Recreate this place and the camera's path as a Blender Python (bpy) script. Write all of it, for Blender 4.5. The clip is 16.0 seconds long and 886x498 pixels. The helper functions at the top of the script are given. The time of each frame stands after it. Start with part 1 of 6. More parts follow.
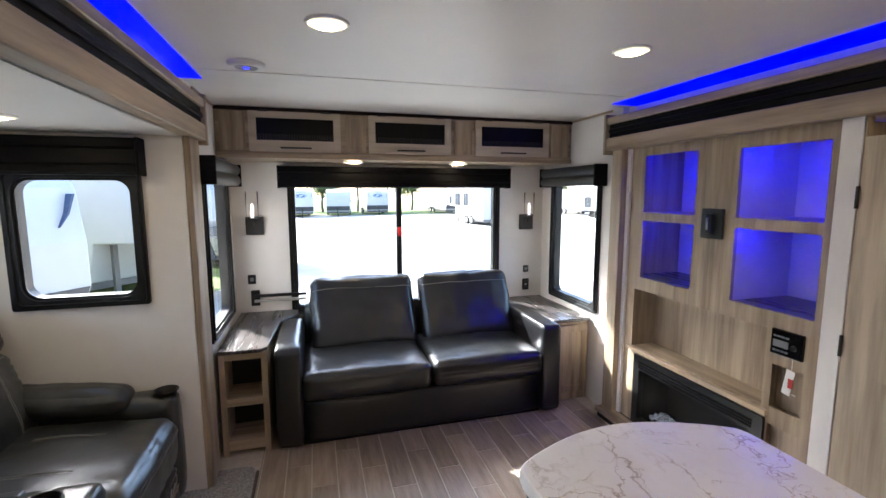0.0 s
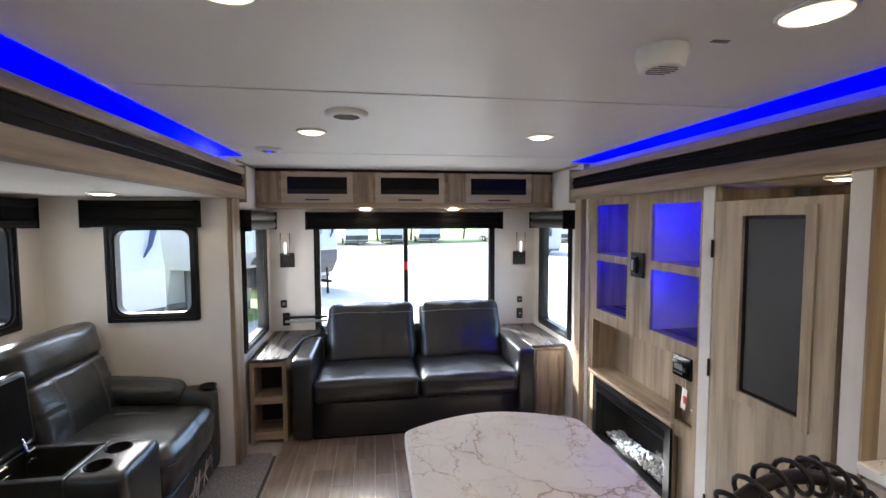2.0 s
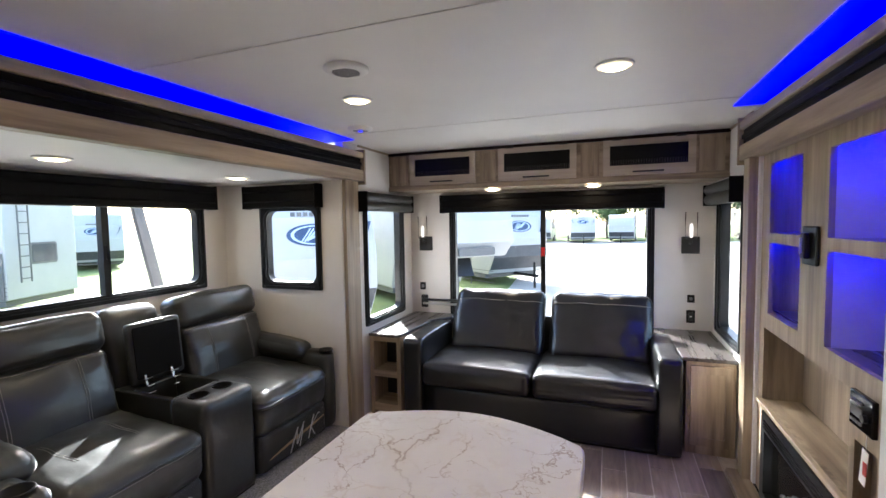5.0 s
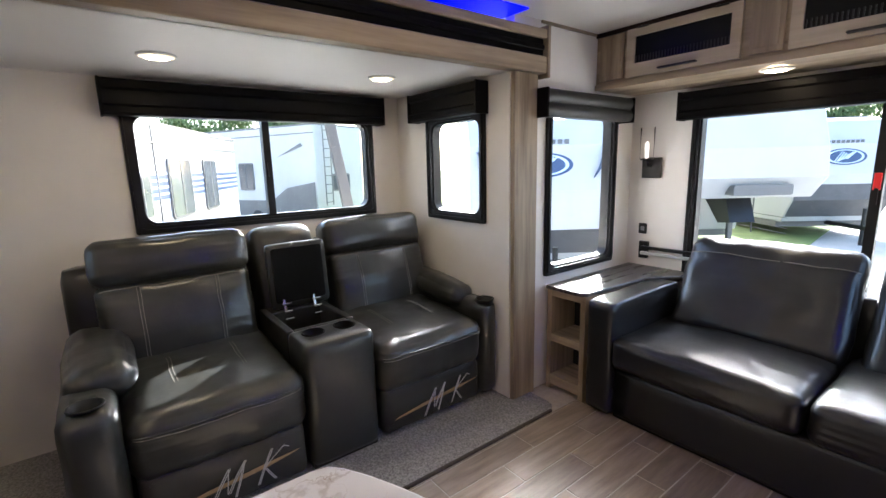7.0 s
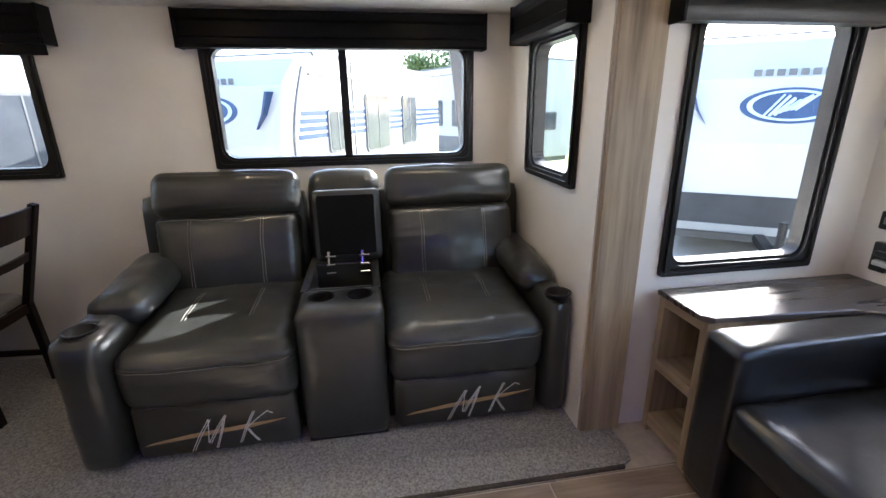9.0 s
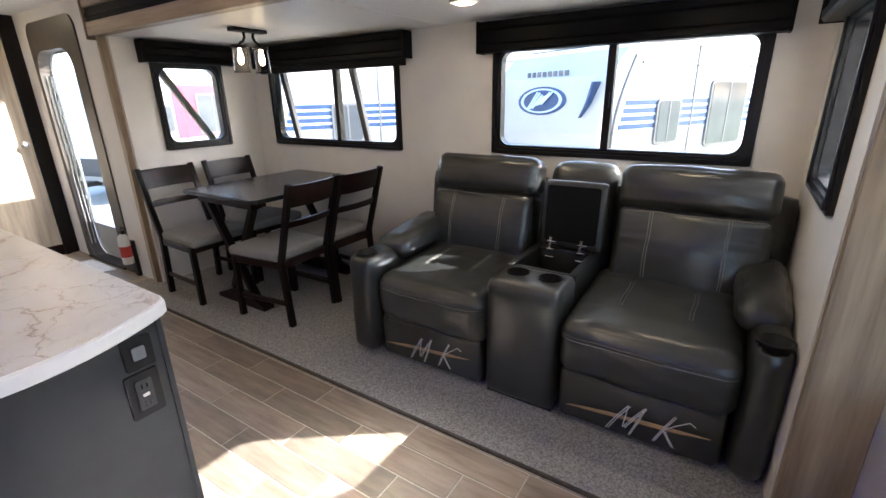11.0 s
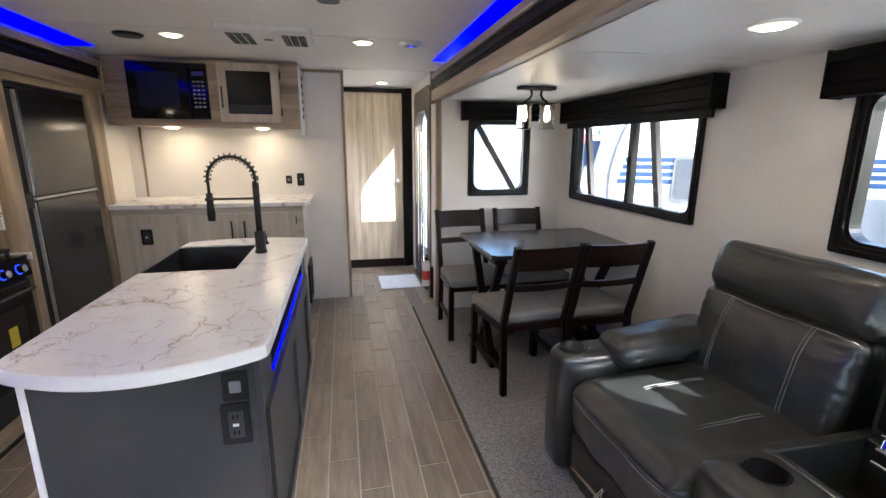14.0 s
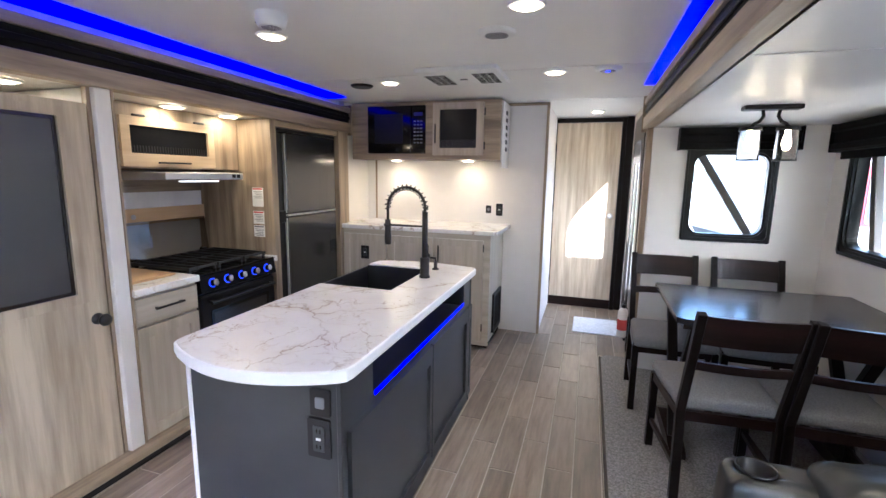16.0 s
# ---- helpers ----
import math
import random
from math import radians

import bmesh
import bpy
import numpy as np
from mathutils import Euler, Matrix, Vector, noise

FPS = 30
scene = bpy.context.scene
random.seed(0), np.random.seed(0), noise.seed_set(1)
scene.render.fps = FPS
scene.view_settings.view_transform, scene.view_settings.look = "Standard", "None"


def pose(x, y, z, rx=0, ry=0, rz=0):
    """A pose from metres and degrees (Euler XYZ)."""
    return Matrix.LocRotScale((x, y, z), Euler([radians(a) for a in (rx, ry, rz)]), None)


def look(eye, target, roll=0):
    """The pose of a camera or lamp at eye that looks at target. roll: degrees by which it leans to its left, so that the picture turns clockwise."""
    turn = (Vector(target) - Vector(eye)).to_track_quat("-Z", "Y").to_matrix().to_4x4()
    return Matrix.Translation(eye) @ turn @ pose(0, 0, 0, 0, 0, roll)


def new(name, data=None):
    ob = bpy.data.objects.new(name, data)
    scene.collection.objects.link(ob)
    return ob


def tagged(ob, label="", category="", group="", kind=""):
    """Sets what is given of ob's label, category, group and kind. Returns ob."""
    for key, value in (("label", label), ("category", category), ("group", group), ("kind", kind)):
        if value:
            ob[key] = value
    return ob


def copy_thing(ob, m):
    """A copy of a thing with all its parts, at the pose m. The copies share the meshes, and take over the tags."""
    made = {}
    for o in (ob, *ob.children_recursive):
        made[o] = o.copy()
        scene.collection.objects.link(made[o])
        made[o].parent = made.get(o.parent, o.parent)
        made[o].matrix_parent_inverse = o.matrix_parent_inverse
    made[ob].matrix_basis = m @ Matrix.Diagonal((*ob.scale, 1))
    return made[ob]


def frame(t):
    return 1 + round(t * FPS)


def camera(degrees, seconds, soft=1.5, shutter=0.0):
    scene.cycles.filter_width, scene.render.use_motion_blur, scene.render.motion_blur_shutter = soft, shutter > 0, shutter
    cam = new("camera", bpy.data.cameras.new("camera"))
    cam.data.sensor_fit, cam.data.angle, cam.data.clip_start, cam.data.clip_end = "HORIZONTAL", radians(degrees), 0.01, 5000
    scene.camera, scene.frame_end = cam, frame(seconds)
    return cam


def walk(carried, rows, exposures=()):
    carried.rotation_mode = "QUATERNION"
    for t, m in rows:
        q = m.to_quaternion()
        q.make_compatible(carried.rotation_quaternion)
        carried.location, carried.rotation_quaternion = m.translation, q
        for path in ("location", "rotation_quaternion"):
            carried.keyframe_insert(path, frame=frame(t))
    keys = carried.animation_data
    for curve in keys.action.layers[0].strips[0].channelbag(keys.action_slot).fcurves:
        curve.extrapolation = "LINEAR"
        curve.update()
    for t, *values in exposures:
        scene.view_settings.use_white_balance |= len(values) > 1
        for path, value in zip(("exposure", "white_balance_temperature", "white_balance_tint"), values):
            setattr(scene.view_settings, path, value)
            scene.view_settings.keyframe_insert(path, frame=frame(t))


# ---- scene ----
cam = camera(89.4, 16.0)
PATH = [
    (0, (0.149, 0.181, 1.517), (0.69, 2.09, 1.27), -0.1),
    (0.5, (0.288, -0.014, 1.542), (0.739, 1.921, 1.313), 0.1),
    (1, (0.341, -0.191, 1.582), (0.745, 1.756, 1.374), 0.0),
    (1.5, (0.379, -0.368, 1.6), (0.74, 1.594, 1.446), -0.0),
    (2, (0.49, -0.495, 1.628), (0.796, 1.478, 1.505), -0.2),
    (2.5, (0.684, -0.537, 1.613), (0.924, 1.446, 1.518), -0.2),
    (3, (0.896, -0.553, 1.593), (1.006, 1.443, 1.533), -0.4),
    (3.2, (0.961, -0.545, 1.588), (1.003, 1.454, 1.533), -0.4),
    (4.25, (1.275, -0.40, 1.52), (0.86, 1.555, 1.425), -0.8),
    (5.3, (1.323, 0.019, 1.449), (0.469, 1.822, 1.308), -1.1),
    (5.5, (1.311, 0.132, 1.426), (0.334, 1.87, 1.265), -1.3),
    (6, (1.262, 0.340, 1.407), (0.041, 1.917, 1.191), -1.3),
    (6.5, (1.246, 0.606, 1.37), (-0.155, 2.002, 1.078), -1.3),
    (7, (1.222, 0.852, 1.337), (-0.339, 2.044, 0.965), -1.4),
    (7.5, (1.142, 1.083, 1.317), (-0.53, 2.074, 0.844), -1.1),
    (8, (1.085, 1.294, 1.312), (-0.658, 2.098, 0.771), -0.9),
    (8.2, (1.057, 1.384, 1.298), (-0.718, 2.119, 0.743), -0.9),
    (10.5, (1.026, 2.25, 1.388), (-0.705, 1.499, 0.724), -0.9),
    (11, (1.098, 2.3, 1.359), (-0.488, 1.263, 0.717), -1.0),
    (11.5, (1.141, 2.357, 1.365), (-0.319, 1.139, 0.745), -0.8),
    (12, (1.033, 2.37, 1.377), (-0.259, 0.963, 0.785), -0.6),
    (12.5, (0.882, 2.399, 1.379), (-0.17, 0.793, 0.822), -0.4),
    (13, (0.721, 2.381, 1.38), (-0.1, 0.634, 0.856), -0.4),
    (13.5, (0.555, 2.346, 1.387), (-0.081, 0.511, 0.909), -0.2),
    (14, (0.363, 2.342, 1.414), (-0.06, 0.438, 0.971), 0.2),
    (14.5, (0.214, 2.328, 1.418), (0.059, 0.376, 1.011), 0.5),
    (15, (0.134, 2.23, 1.413), (0.282, 0.274, 1.019), 0.5),
    (15.5, (0.082, 2.152, 1.42), (0.497, 0.227, 1.075), 0.7),
    (16, (-0.044, 2.175, 1.435), (0.562, 0.298, 1.109), 0.9),
]
walk(cam, [(t, look(eye, target, roll)) for t, eye, target, roll in PATH], [(0.0, 2.87, 5750, 8), (3.0, 2.9, 5700, 8), (6.5, 2.95, 5850, 9), (8.0, 3.08, 5750, 9), (11.0, 3.1, 5750, 9), (13.5, 3.05, 5550, 8), (15.0, 3.55, 5300, 9), (16.0, 3.56, 5150, 9)])

# ---- world, sun and exposure ----
SUN_WAY = Vector((0.88, -1.19, -1.0)).normalized()
world = bpy.data.worlds.new("sky")
scene.world = world
world.use_nodes = True
wn = world.node_tree.nodes
sky = wn.new("ShaderNodeTexSky")
sky.sky_type, sky.sun_disc = "NISHITA", False
sky.sun_elevation = math.asin(-SUN_WAY.z)
sky.sun_rotation = math.atan2(-SUN_WAY.x, -SUN_WAY.y)
sky.air_density, sky.dust_density = 1.0, 2.5
wn["Background"].inputs["Strength"].default_value = 0.15
world.node_tree.links.new(sky.outputs[0], wn["Background"].inputs["Color"])
sun = new("sun", bpy.data.lights.new("sun", "SUN"))
sun.data.energy, sun.data.angle, sun.data.color = 3.6, radians(0.5), (1.0, 0.95, 0.87)
sun.matrix_world = look((0, 0, 12), Vector((0, 0, 12)) + SUN_WAY)


# ---- materials ----
def mat(name, col, rough=0.5, metal=0.0, col2=None, scale=(6, 6, 6), detail=4.0, bump=0.0, bscale=None, spec=0.5,
        coat=0.0, vary=0.0, low=0.35, high=0.65, rvar=0.0, bdetail=3.0):
    m = bpy.data.materials.new(name)
    m.use_nodes = True
    nt = m.node_tree
    b = nt.nodes["Principled BSDF"]
    b.inputs["Base Color"].default_value = (*col, 1)
    b.inputs["Roughness"].default_value = rough
    b.inputs["Metallic"].default_value = metal
    b.inputs["Specular IOR Level"].default_value = spec
    b.inputs["Coat Weight"].default_value = coat
    b.inputs["Coat Roughness"].default_value = 0.22
    co = nt.nodes.new("ShaderNodeTexCoord")
    mp = nt.nodes.new("ShaderNodeMapping")
    mp.inputs["Scale"].default_value = scale
    nt.links.new(co.outputs["Object"], mp.inputs["Vector"])
    vec = mp.outputs["Vector"]
    if vary:
        info = nt.nodes.new("ShaderNodeObjectInfo")
        mul = nt.nodes.new("ShaderNodeMath")
        mul.operation = "MULTIPLY"
        mul.inputs[1].default_value = 37.0
        nt.links.new(info.outputs["Random"], mul.inputs[0])
        add = nt.nodes.new("ShaderNodeVectorMath")
        add.operation = "ADD"
        nt.links.new(vec, add.inputs[0])
        nt.links.new(mul.outputs[0], add.inputs[1])
        vec = add.outputs[0]
    n = nt.nodes.new("ShaderNodeTexNoise")
    n.inputs["Scale"].default_value = 1.0
    n.inputs["Detail"].default_value = detail
    n.inputs["Roughness"].default_value = 0.6
    nt.links.new(vec, n.inputs["Vector"])
    if col2:
        r = nt.nodes.new("ShaderNodeValToRGB")
        r.color_ramp.elements[0].position, r.color_ramp.elements[1].position = low, high
        r.color_ramp.elements[0].color, r.color_ramp.elements[1].color = (*col2, 1), (*col, 1)
        nt.links.new(n.outputs["Fac"], r.inputs["Fac"])
        out = r.outputs["Color"]
        if vary:
            hsv = nt.nodes.new("ShaderNodeHueSaturation")
            mr = nt.nodes.new("ShaderNodeMapRange")
            mr.inputs["To Min"].default_value, mr.inputs["To Max"].default_value = 1 - vary, 1 + vary
            nt.links.new(info.outputs["Random"], mr.inputs["Value"])
            nt.links.new(mr.outputs[0], hsv.inputs["Value"])
            nt.links.new(out, hsv.inputs["Color"])
            out = hsv.outputs["Color"]
        nt.links.new(out, b.inputs["Base Color"])
    if rvar:
        mr2 = nt.nodes.new("ShaderNodeMapRange")
        mr2.inputs["To Min"].default_value, mr2.inputs["To Max"].default_value = rough - rvar, rough + rvar
        nt.links.new(n.outputs["Fac"], mr2.inputs["Value"])
        nt.links.new(mr2.outputs[0], b.inputs["Roughness"])
    if bump:
        n2 = nt.nodes.new("ShaderNodeTexNoise")
        n2.inputs["Scale"].default_value = bscale or 200.0
        n2.inputs["Detail"].default_value = bdetail
        nt.links.new(co.outputs["Object"], n2.inputs["Vector"])
        bp = nt.nodes.new("ShaderNodeBump")
        bp.inputs["Strength"].default_value = bump
        bp.inputs["Distance"].default_value = 0.004
        nt.links.new(n2.outputs["Fac"], bp.inputs["Height"])
        nt.links.new(bp.outputs["Normal"], b.inputs["Normal"])
    return m


def glow(name, col, strength):
    m = bpy.data.materials.new(name)
    m.use_nodes = True
    b = m.node_tree.nodes["Principled BSDF"]
    b.inputs["Base Color"].default_value = (*[min(1, c) for c in col], 1)
    b.inputs["Emission Color"].default_value = (*col, 1)
    b.inputs["Emission Strength"].default_value = strength
    return m


def glass(name, col=(1, 1, 1), rough=0.0, ior=1.45):
    m = bpy.data.materials.new(name)
    m.use_nodes = True
    b = m.node_tree.nodes["Principled BSDF"]
    b.inputs["Base Color"].default_value = (*col, 1)
    b.inputs["Transmission Weight"].default_value = 1.0
    b.inputs["Roughness"].default_value = rough
    b.inputs["IOR"].default_value = ior
    return m


def wood(name, axis, light, dark, vary=0.0, rough=0.45):
    sc = [16.0, 16.0, 16.0]
    sc["xyz".index(axis)] = 1.1
    return mat(name, light, rough, col2=dark, scale=sc, detail=7.0, bump=0.08, bscale=90.0, vary=vary, low=0.32, high=0.62, rvar=0.06)


OAK, OAKD = (0.40, 0.312, 0.210), (0.165, 0.120, 0.078)
M_OAKZ = wood("greige_oak_upright", "z", OAK, OAKD)
M_OAKY = wood("greige_oak_along", "y", OAK, OAKD)
M_OAKX = wood("greige_oak_across", "x", OAK, OAKD)
M_PALE = wood("pale_oak", "z", (0.52, 0.44, 0.34), (0.36, 0.29, 0.21))
M_PALEX = wood("pale_oak_across", "x", (0.52, 0.44, 0.34), (0.38, 0.31, 0.23))
M_PALEY = wood("pale_oak_along", "y", (0.60, 0.47, 0.31), (0.43, 0.32, 0.20))
M_DOOR = wood("washed_oak", "z", (0.54, 0.46, 0.345), (0.27, 0.215, 0.15))
M_GREI = wood("pale_greige_oak", "z", (0.50, 0.45, 0.36), (0.37, 0.325, 0.25))
M_GREIX = wood("pale_greige_oak_across", "x", (0.50, 0.45, 0.36), (0.37, 0.325, 0.25))
M_GREIY = wood("pale_greige_oak_along", "y", (0.50, 0.45, 0.36), (0.37, 0.325, 0.25))
M_PLY = wood("plywood", "y", (0.62, 0.42, 0.22), (0.5, 0.33, 0.17))
M_WALL = mat("wall_vinyl", (0.76, 0.73, 0.69), 0.6, col2=(0.70, 0.67, 0.63), scale=(2, 2, 2), bump=0.12, bscale=420)
M_CEIL = mat("ceiling_vinyl", (0.80, 0.79, 0.77), 0.45, col2=(0.76, 0.75, 0.73), scale=(1.5, 1.5, 1.5), bump=0.06, bscale=350)
M_WHITE = mat("white_plastic", (0.8, 0.8, 0.78), 0.4, col2=(0.75, 0.75, 0.73))
M_TRIM = mat("white_trim", (0.78, 0.76, 0.74), 0.45, col2=(0.7, 0.68, 0.66), scale=(8, 8, 3))
M_BLACK = mat("black_frame", (0.006, 0.006, 0.0065), 0.36, col2=(0.009, 0.009, 0.0095), scale=(20, 20, 20), spec=0.32)
M_SATIN = mat("black_valance", (0.004, 0.004, 0.0045), 0.42, col2=(0.006, 0.0056, 0.006), scale=(5, 5, 5), bump=0.05, bscale=600, spec=0.07)
M_LEATH = mat("charcoal_leatherette", (0.019, 0.0196, 0.0176), 0.35, coat=0.6, spec=0.45, col2=(0.025, 0.0255, 0.0230), scale=(9, 9, 9), bump=0.30, bscale=26, rvar=0.07, bdetail=9.0)
M_SOFA = mat("black_leatherette", (0.007, 0.007, 0.0078), 0.34, coat=0.45, spec=0.38, col2=(0.010, 0.010, 0.011), scale=(8, 8, 8), bump=0.28, bscale=24, rvar=0.06, bdetail=9.0)
M_VINYL = mat("soft_black_vinyl", (0.022, 0.022, 0.022), 0.42, col2=(0.03, 0.03, 0.029), scale=(10, 10, 10), bump=0.3, bscale=30)
M_THREAD = mat("grey_thread", (0.22, 0.205, 0.185), 0.8, col2=(0.15, 0.14, 0.125), scale=(300, 300, 300))
M_ISL = mat("charcoal_panel", (0.026, 0.027, 0.030), 0.38, col2=(0.034, 0.036, 0.039), scale=(3, 3, 6), bump=0.06, bscale=300)
M_ESP = wood("espresso_wood", "x", (0.020, 0.0095, 0.0085), (0.008, 0.0045, 0.0042), rough=0.34)
M_ESPZ = wood("espresso_wood_upright", "z", (0.010, 0.0065, 0.006), (0.005, 0.0035, 0.0035), rough=0.36)
M_TTOP = wood("charcoal_tabletop", "y", (0.038, 0.037, 0.040), (0.018, 0.0175, 0.019), rough=0.2)
for m in (M_ESP, M_ESPZ):
    m.node_tree.nodes["Principled BSDF"].inputs["Specular IOR Level"].default_value = 0.17
M_ETOP = wood("dark_end_table_top", "y", (0.07, 0.06, 0.055), (0.035, 0.03, 0.028), rough=0.28)
M_SEAT = mat("grey_seat_cloth", (0.27, 0.26, 0.25), 0.95, col2=(0.18, 0.175, 0.17), scale=(160, 160, 160), bump=0.5, bscale=500)
M_CARP = mat("grey_carpet", (0.42, 0.405, 0.385), 1.0, col2=(0.18, 0.174, 0.165), scale=(105, 105, 105), detail=5, bump=1.0, bscale=160, spec=0.1, low=0.34, high=0.66)
M_CEDGE = mat("carpet_binding", (0.09, 0.075, 0.06), 0.9, col2=(0.06, 0.05, 0.04), scale=(60, 60, 60))
M_TILE = mat("wood_look_tile", (0.31, 0.245, 0.180), 0.36, col2=(0.155, 0.118, 0.084), scale=(34, 4.0, 34), detail=8, bump=0.1, bscale=60, vary=0.26, low=0.26, high=0.68, rvar=0.1)
M_GROUT = mat("tile_grout", (0.52, 0.46, 0.37), 0.85, col2=(0.44, 0.39, 0.31), scale=(30, 30, 30))
M_STEEL = mat("dark_stainless", (0.10, 0.10, 0.104), 0.2, metal=0.9, col2=(0.115, 0.115, 0.119), scale=(3, 60, 2), rvar=0.02)
M_BGLASS = mat("black_glass", (0.004, 0.004, 0.0045), 0.07, col2=(0.006, 0.006, 0.0065), spec=0.4)
M_IRON = mat("cast_iron", (0.012, 0.012, 0.013), 0.55, col2=(0.02, 0.02, 0.02), bump=0.2, bscale=300)
M_BRONZE = mat("dark_bronze", (0.018, 0.016, 0.015), 0.4, metal=0.3, col2=(0.03, 0.027, 0.025))
M_CHROME = mat("chrome", (0.75, 0.75, 0.75), 0.12, metal=1.0)
M_SILVER = mat("silver_grey_plastic", (0.45, 0.45, 0.44), 0.35, metal=0.4)
M_SINK = mat("black_sink", (0.012, 0.012, 0.013), 0.35, col2=(0.018, 0.018, 0.019), bump=0.1, bscale=500)
M_PAPER = mat("paper_label", (0.82, 0.81, 0.78), 0.7)
M_RED = mat("red_print", (0.55, 0.06, 0.05), 0.6)
M_INK = mat("grey_print", (0.18, 0.18, 0.19), 0.7)
M_MESH = mat("black_mesh", (0.006, 0.006, 0.006), 0.95, col2=(0.009, 0.009, 0.009), scale=(200, 200, 200), bump=0.4, bscale=900, spec=0.1)
M_CAV = mat("cabinet_lining", (0.62, 0.58, 0.54), 0.6, col2=(0.55, 0.51, 0.47))
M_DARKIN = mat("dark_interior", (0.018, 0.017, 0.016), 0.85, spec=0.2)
M_FROST = mat("frosted_pantry_glass", (0.060, 0.060, 0.060), 0.16, col2=(0.072, 0.072, 0.072), scale=(1, 1, 1), bump=0.15, bscale=300)
M_GLASS = glass("window_glass", (1, 1, 1), 0.0, 1.08)
M_JAR = glass("lamp_glass", (0.80, 0.77, 0.74), 0.02, 1.14)
M_TUBE = glass("clear_tube_glass", (1.0, 0.99, 0.98), 0.0, 1.05)
M_FILM = glass("clear_plastic_wrap", (1, 1, 1), 0.08, 1.3)
M_PUCK = glow("warm_puck", (1.0, 0.75, 0.44), 12.5)
M_PUCKRIM = glow("warm_puck_edge", (1.0, 0.80, 0.50), 0.24)
M_BULB = glow("warm_bulb", (1.0, 0.76, 0.45), 3.6)
M_LED = glow("blue_led", (0.0, 0.0, 1.0), 0.19)
M_LEDDOT = glow("blue_led_dot", (0.02, 0.02, 1.0), 0.9)
M_REDL = mat("red_reflector", (0.7, 0.02, 0.02), 0.4)


def marble():
    m = mat("marble_laminate", (0.81, 0.80, 0.765), 0.26, col2=(0.73, 0.71, 0.67), scale=(3, 3, 3), low=0.3, high=0.55)
    nt = m.node_tree
    b = nt.nodes["Principled BSDF"]
    base = b.inputs["Base Color"].links[0].from_socket
    co = nt.nodes.new("ShaderNodeTexCoord")
    last = base
    warp = nt.nodes.new("ShaderNodeTexNoise")
    warp.inputs["Scale"].default_value, warp.inputs["Detail"].default_value = 3.2, 6.0
    warp.inputs["Roughness"].default_value = 0.62
    nt.links.new(co.outputs["Object"], warp.inputs["Vector"])
    bend = nt.nodes.new("ShaderNodeMixRGB")
    bend.blend_type = "LINEAR_LIGHT"
    bend.inputs["Fac"].default_value = 0.17
    nt.links.new(co.outputs["Object"], bend.inputs["Color1"])
    nt.links.new(warp.outputs["Color"], bend.inputs["Color2"])
    # cracks between warped cells, broken up by a soft mask, and a tan bloom beside them
    for sc, width, col, amt, lo, hi in ((2.3, 0.10, (0.62, 0.55, 0.45), 0.6, 0.44, 0.62), (2.3, 0.016, (0.30, 0.23, 0.16), 0.85, 0.40, 0.56), (4.1, 0.013, (0.36, 0.28, 0.20), 0.8, 0.44, 0.55), (6.4, 0.045, (0.62, 0.56, 0.48), 0.5, 0.48, 0.62), (8.6, 0.014, (0.38, 0.30, 0.21), 0.8, 0.50, 0.60)):
        v = nt.nodes.new("ShaderNodeTexVoronoi")
        v.feature = "DISTANCE_TO_EDGE"
        v.inputs["Scale"].default_value = sc
        nt.links.new(bend.outputs["Color"], v.inputs["Vector"])
        mr = nt.nodes.new("ShaderNodeMapRange")
        mr.inputs["From Min"].default_value, mr.inputs["From Max"].default_value = 0.0, width
        mr.inputs["To Min"].default_value, mr.inputs["To Max"].default_value = amt, 0.0
        nt.links.new(v.outputs["Distance"], mr.inputs["Value"])
        n3 = nt.nodes.new("ShaderNodeTexNoise")
        n3.inputs["Scale"].default_value, n3.inputs["Detail"].default_value = sc * 1.15, 3.0
        nt.links.new(co.outputs["Object"], n3.inputs["Vector"])
        mr3 = nt.nodes.new("ShaderNodeMapRange")
        mr3.inputs["From Min"].default_value, mr3.inputs["From Max"].default_value = lo, hi
        nt.links.new(n3.outputs["Fac"], mr3.inputs["Value"])
        mu = nt.nodes.new("ShaderNodeMath")
        mu.operation = "MULTIPLY"
        nt.links.new(mr.outputs[0], mu.inputs[0])
        nt.links.new(mr3.outputs[0], mu.inputs[1])
        mx = nt.nodes.new("ShaderNodeMixRGB")
        mx.inputs["Color2"].default_value = (*col, 1)
        nt.links.new(mu.outputs[0], mx.inputs["Fac"])
        nt.links.new(last, mx.inputs["Color1"])
        last = mx.outputs["Color"]
    nt.links.new(last, b.inputs["Base Color"])
    return m


M_MARB = marble()


# ---- building helpers ----
def thing(name, loc, label, category, group="", kind=""):
    ob = new(name)
    ob.empty_display_size = 0.1
    ob.location = loc
    return tagged(ob, label, category, group, kind)


def base_of(ob):
    v = Vector((0, 0, 0))
    while ob is not None:
        v += ob.location
        ob = ob.parent
    return v


def part(name, bm, material, parent=None, label="", smooth=False, kind=""):
    """Links a bmesh, given in world places, as one mesh object."""
    me = bpy.data.meshes.new(name)
    if parent is not None:
        bm.transform(Matrix.Translation(-base_of(parent)))
    bmesh.ops.recalc_face_normals(bm, faces=bm.faces)
    bm.to_mesh(me)
    bm.free()
    me.materials.append(material)
    if smooth:
        me.shade_smooth()
    ob = new(name, me)
    ob.parent = parent
    if label:
        ob["label"] = label
    if kind:
        ob["kind"] = kind
    return ob


def struct(name, bm, material, label="", category=""):
    return tagged(part(name, bm, material), label, category, "", "structure")


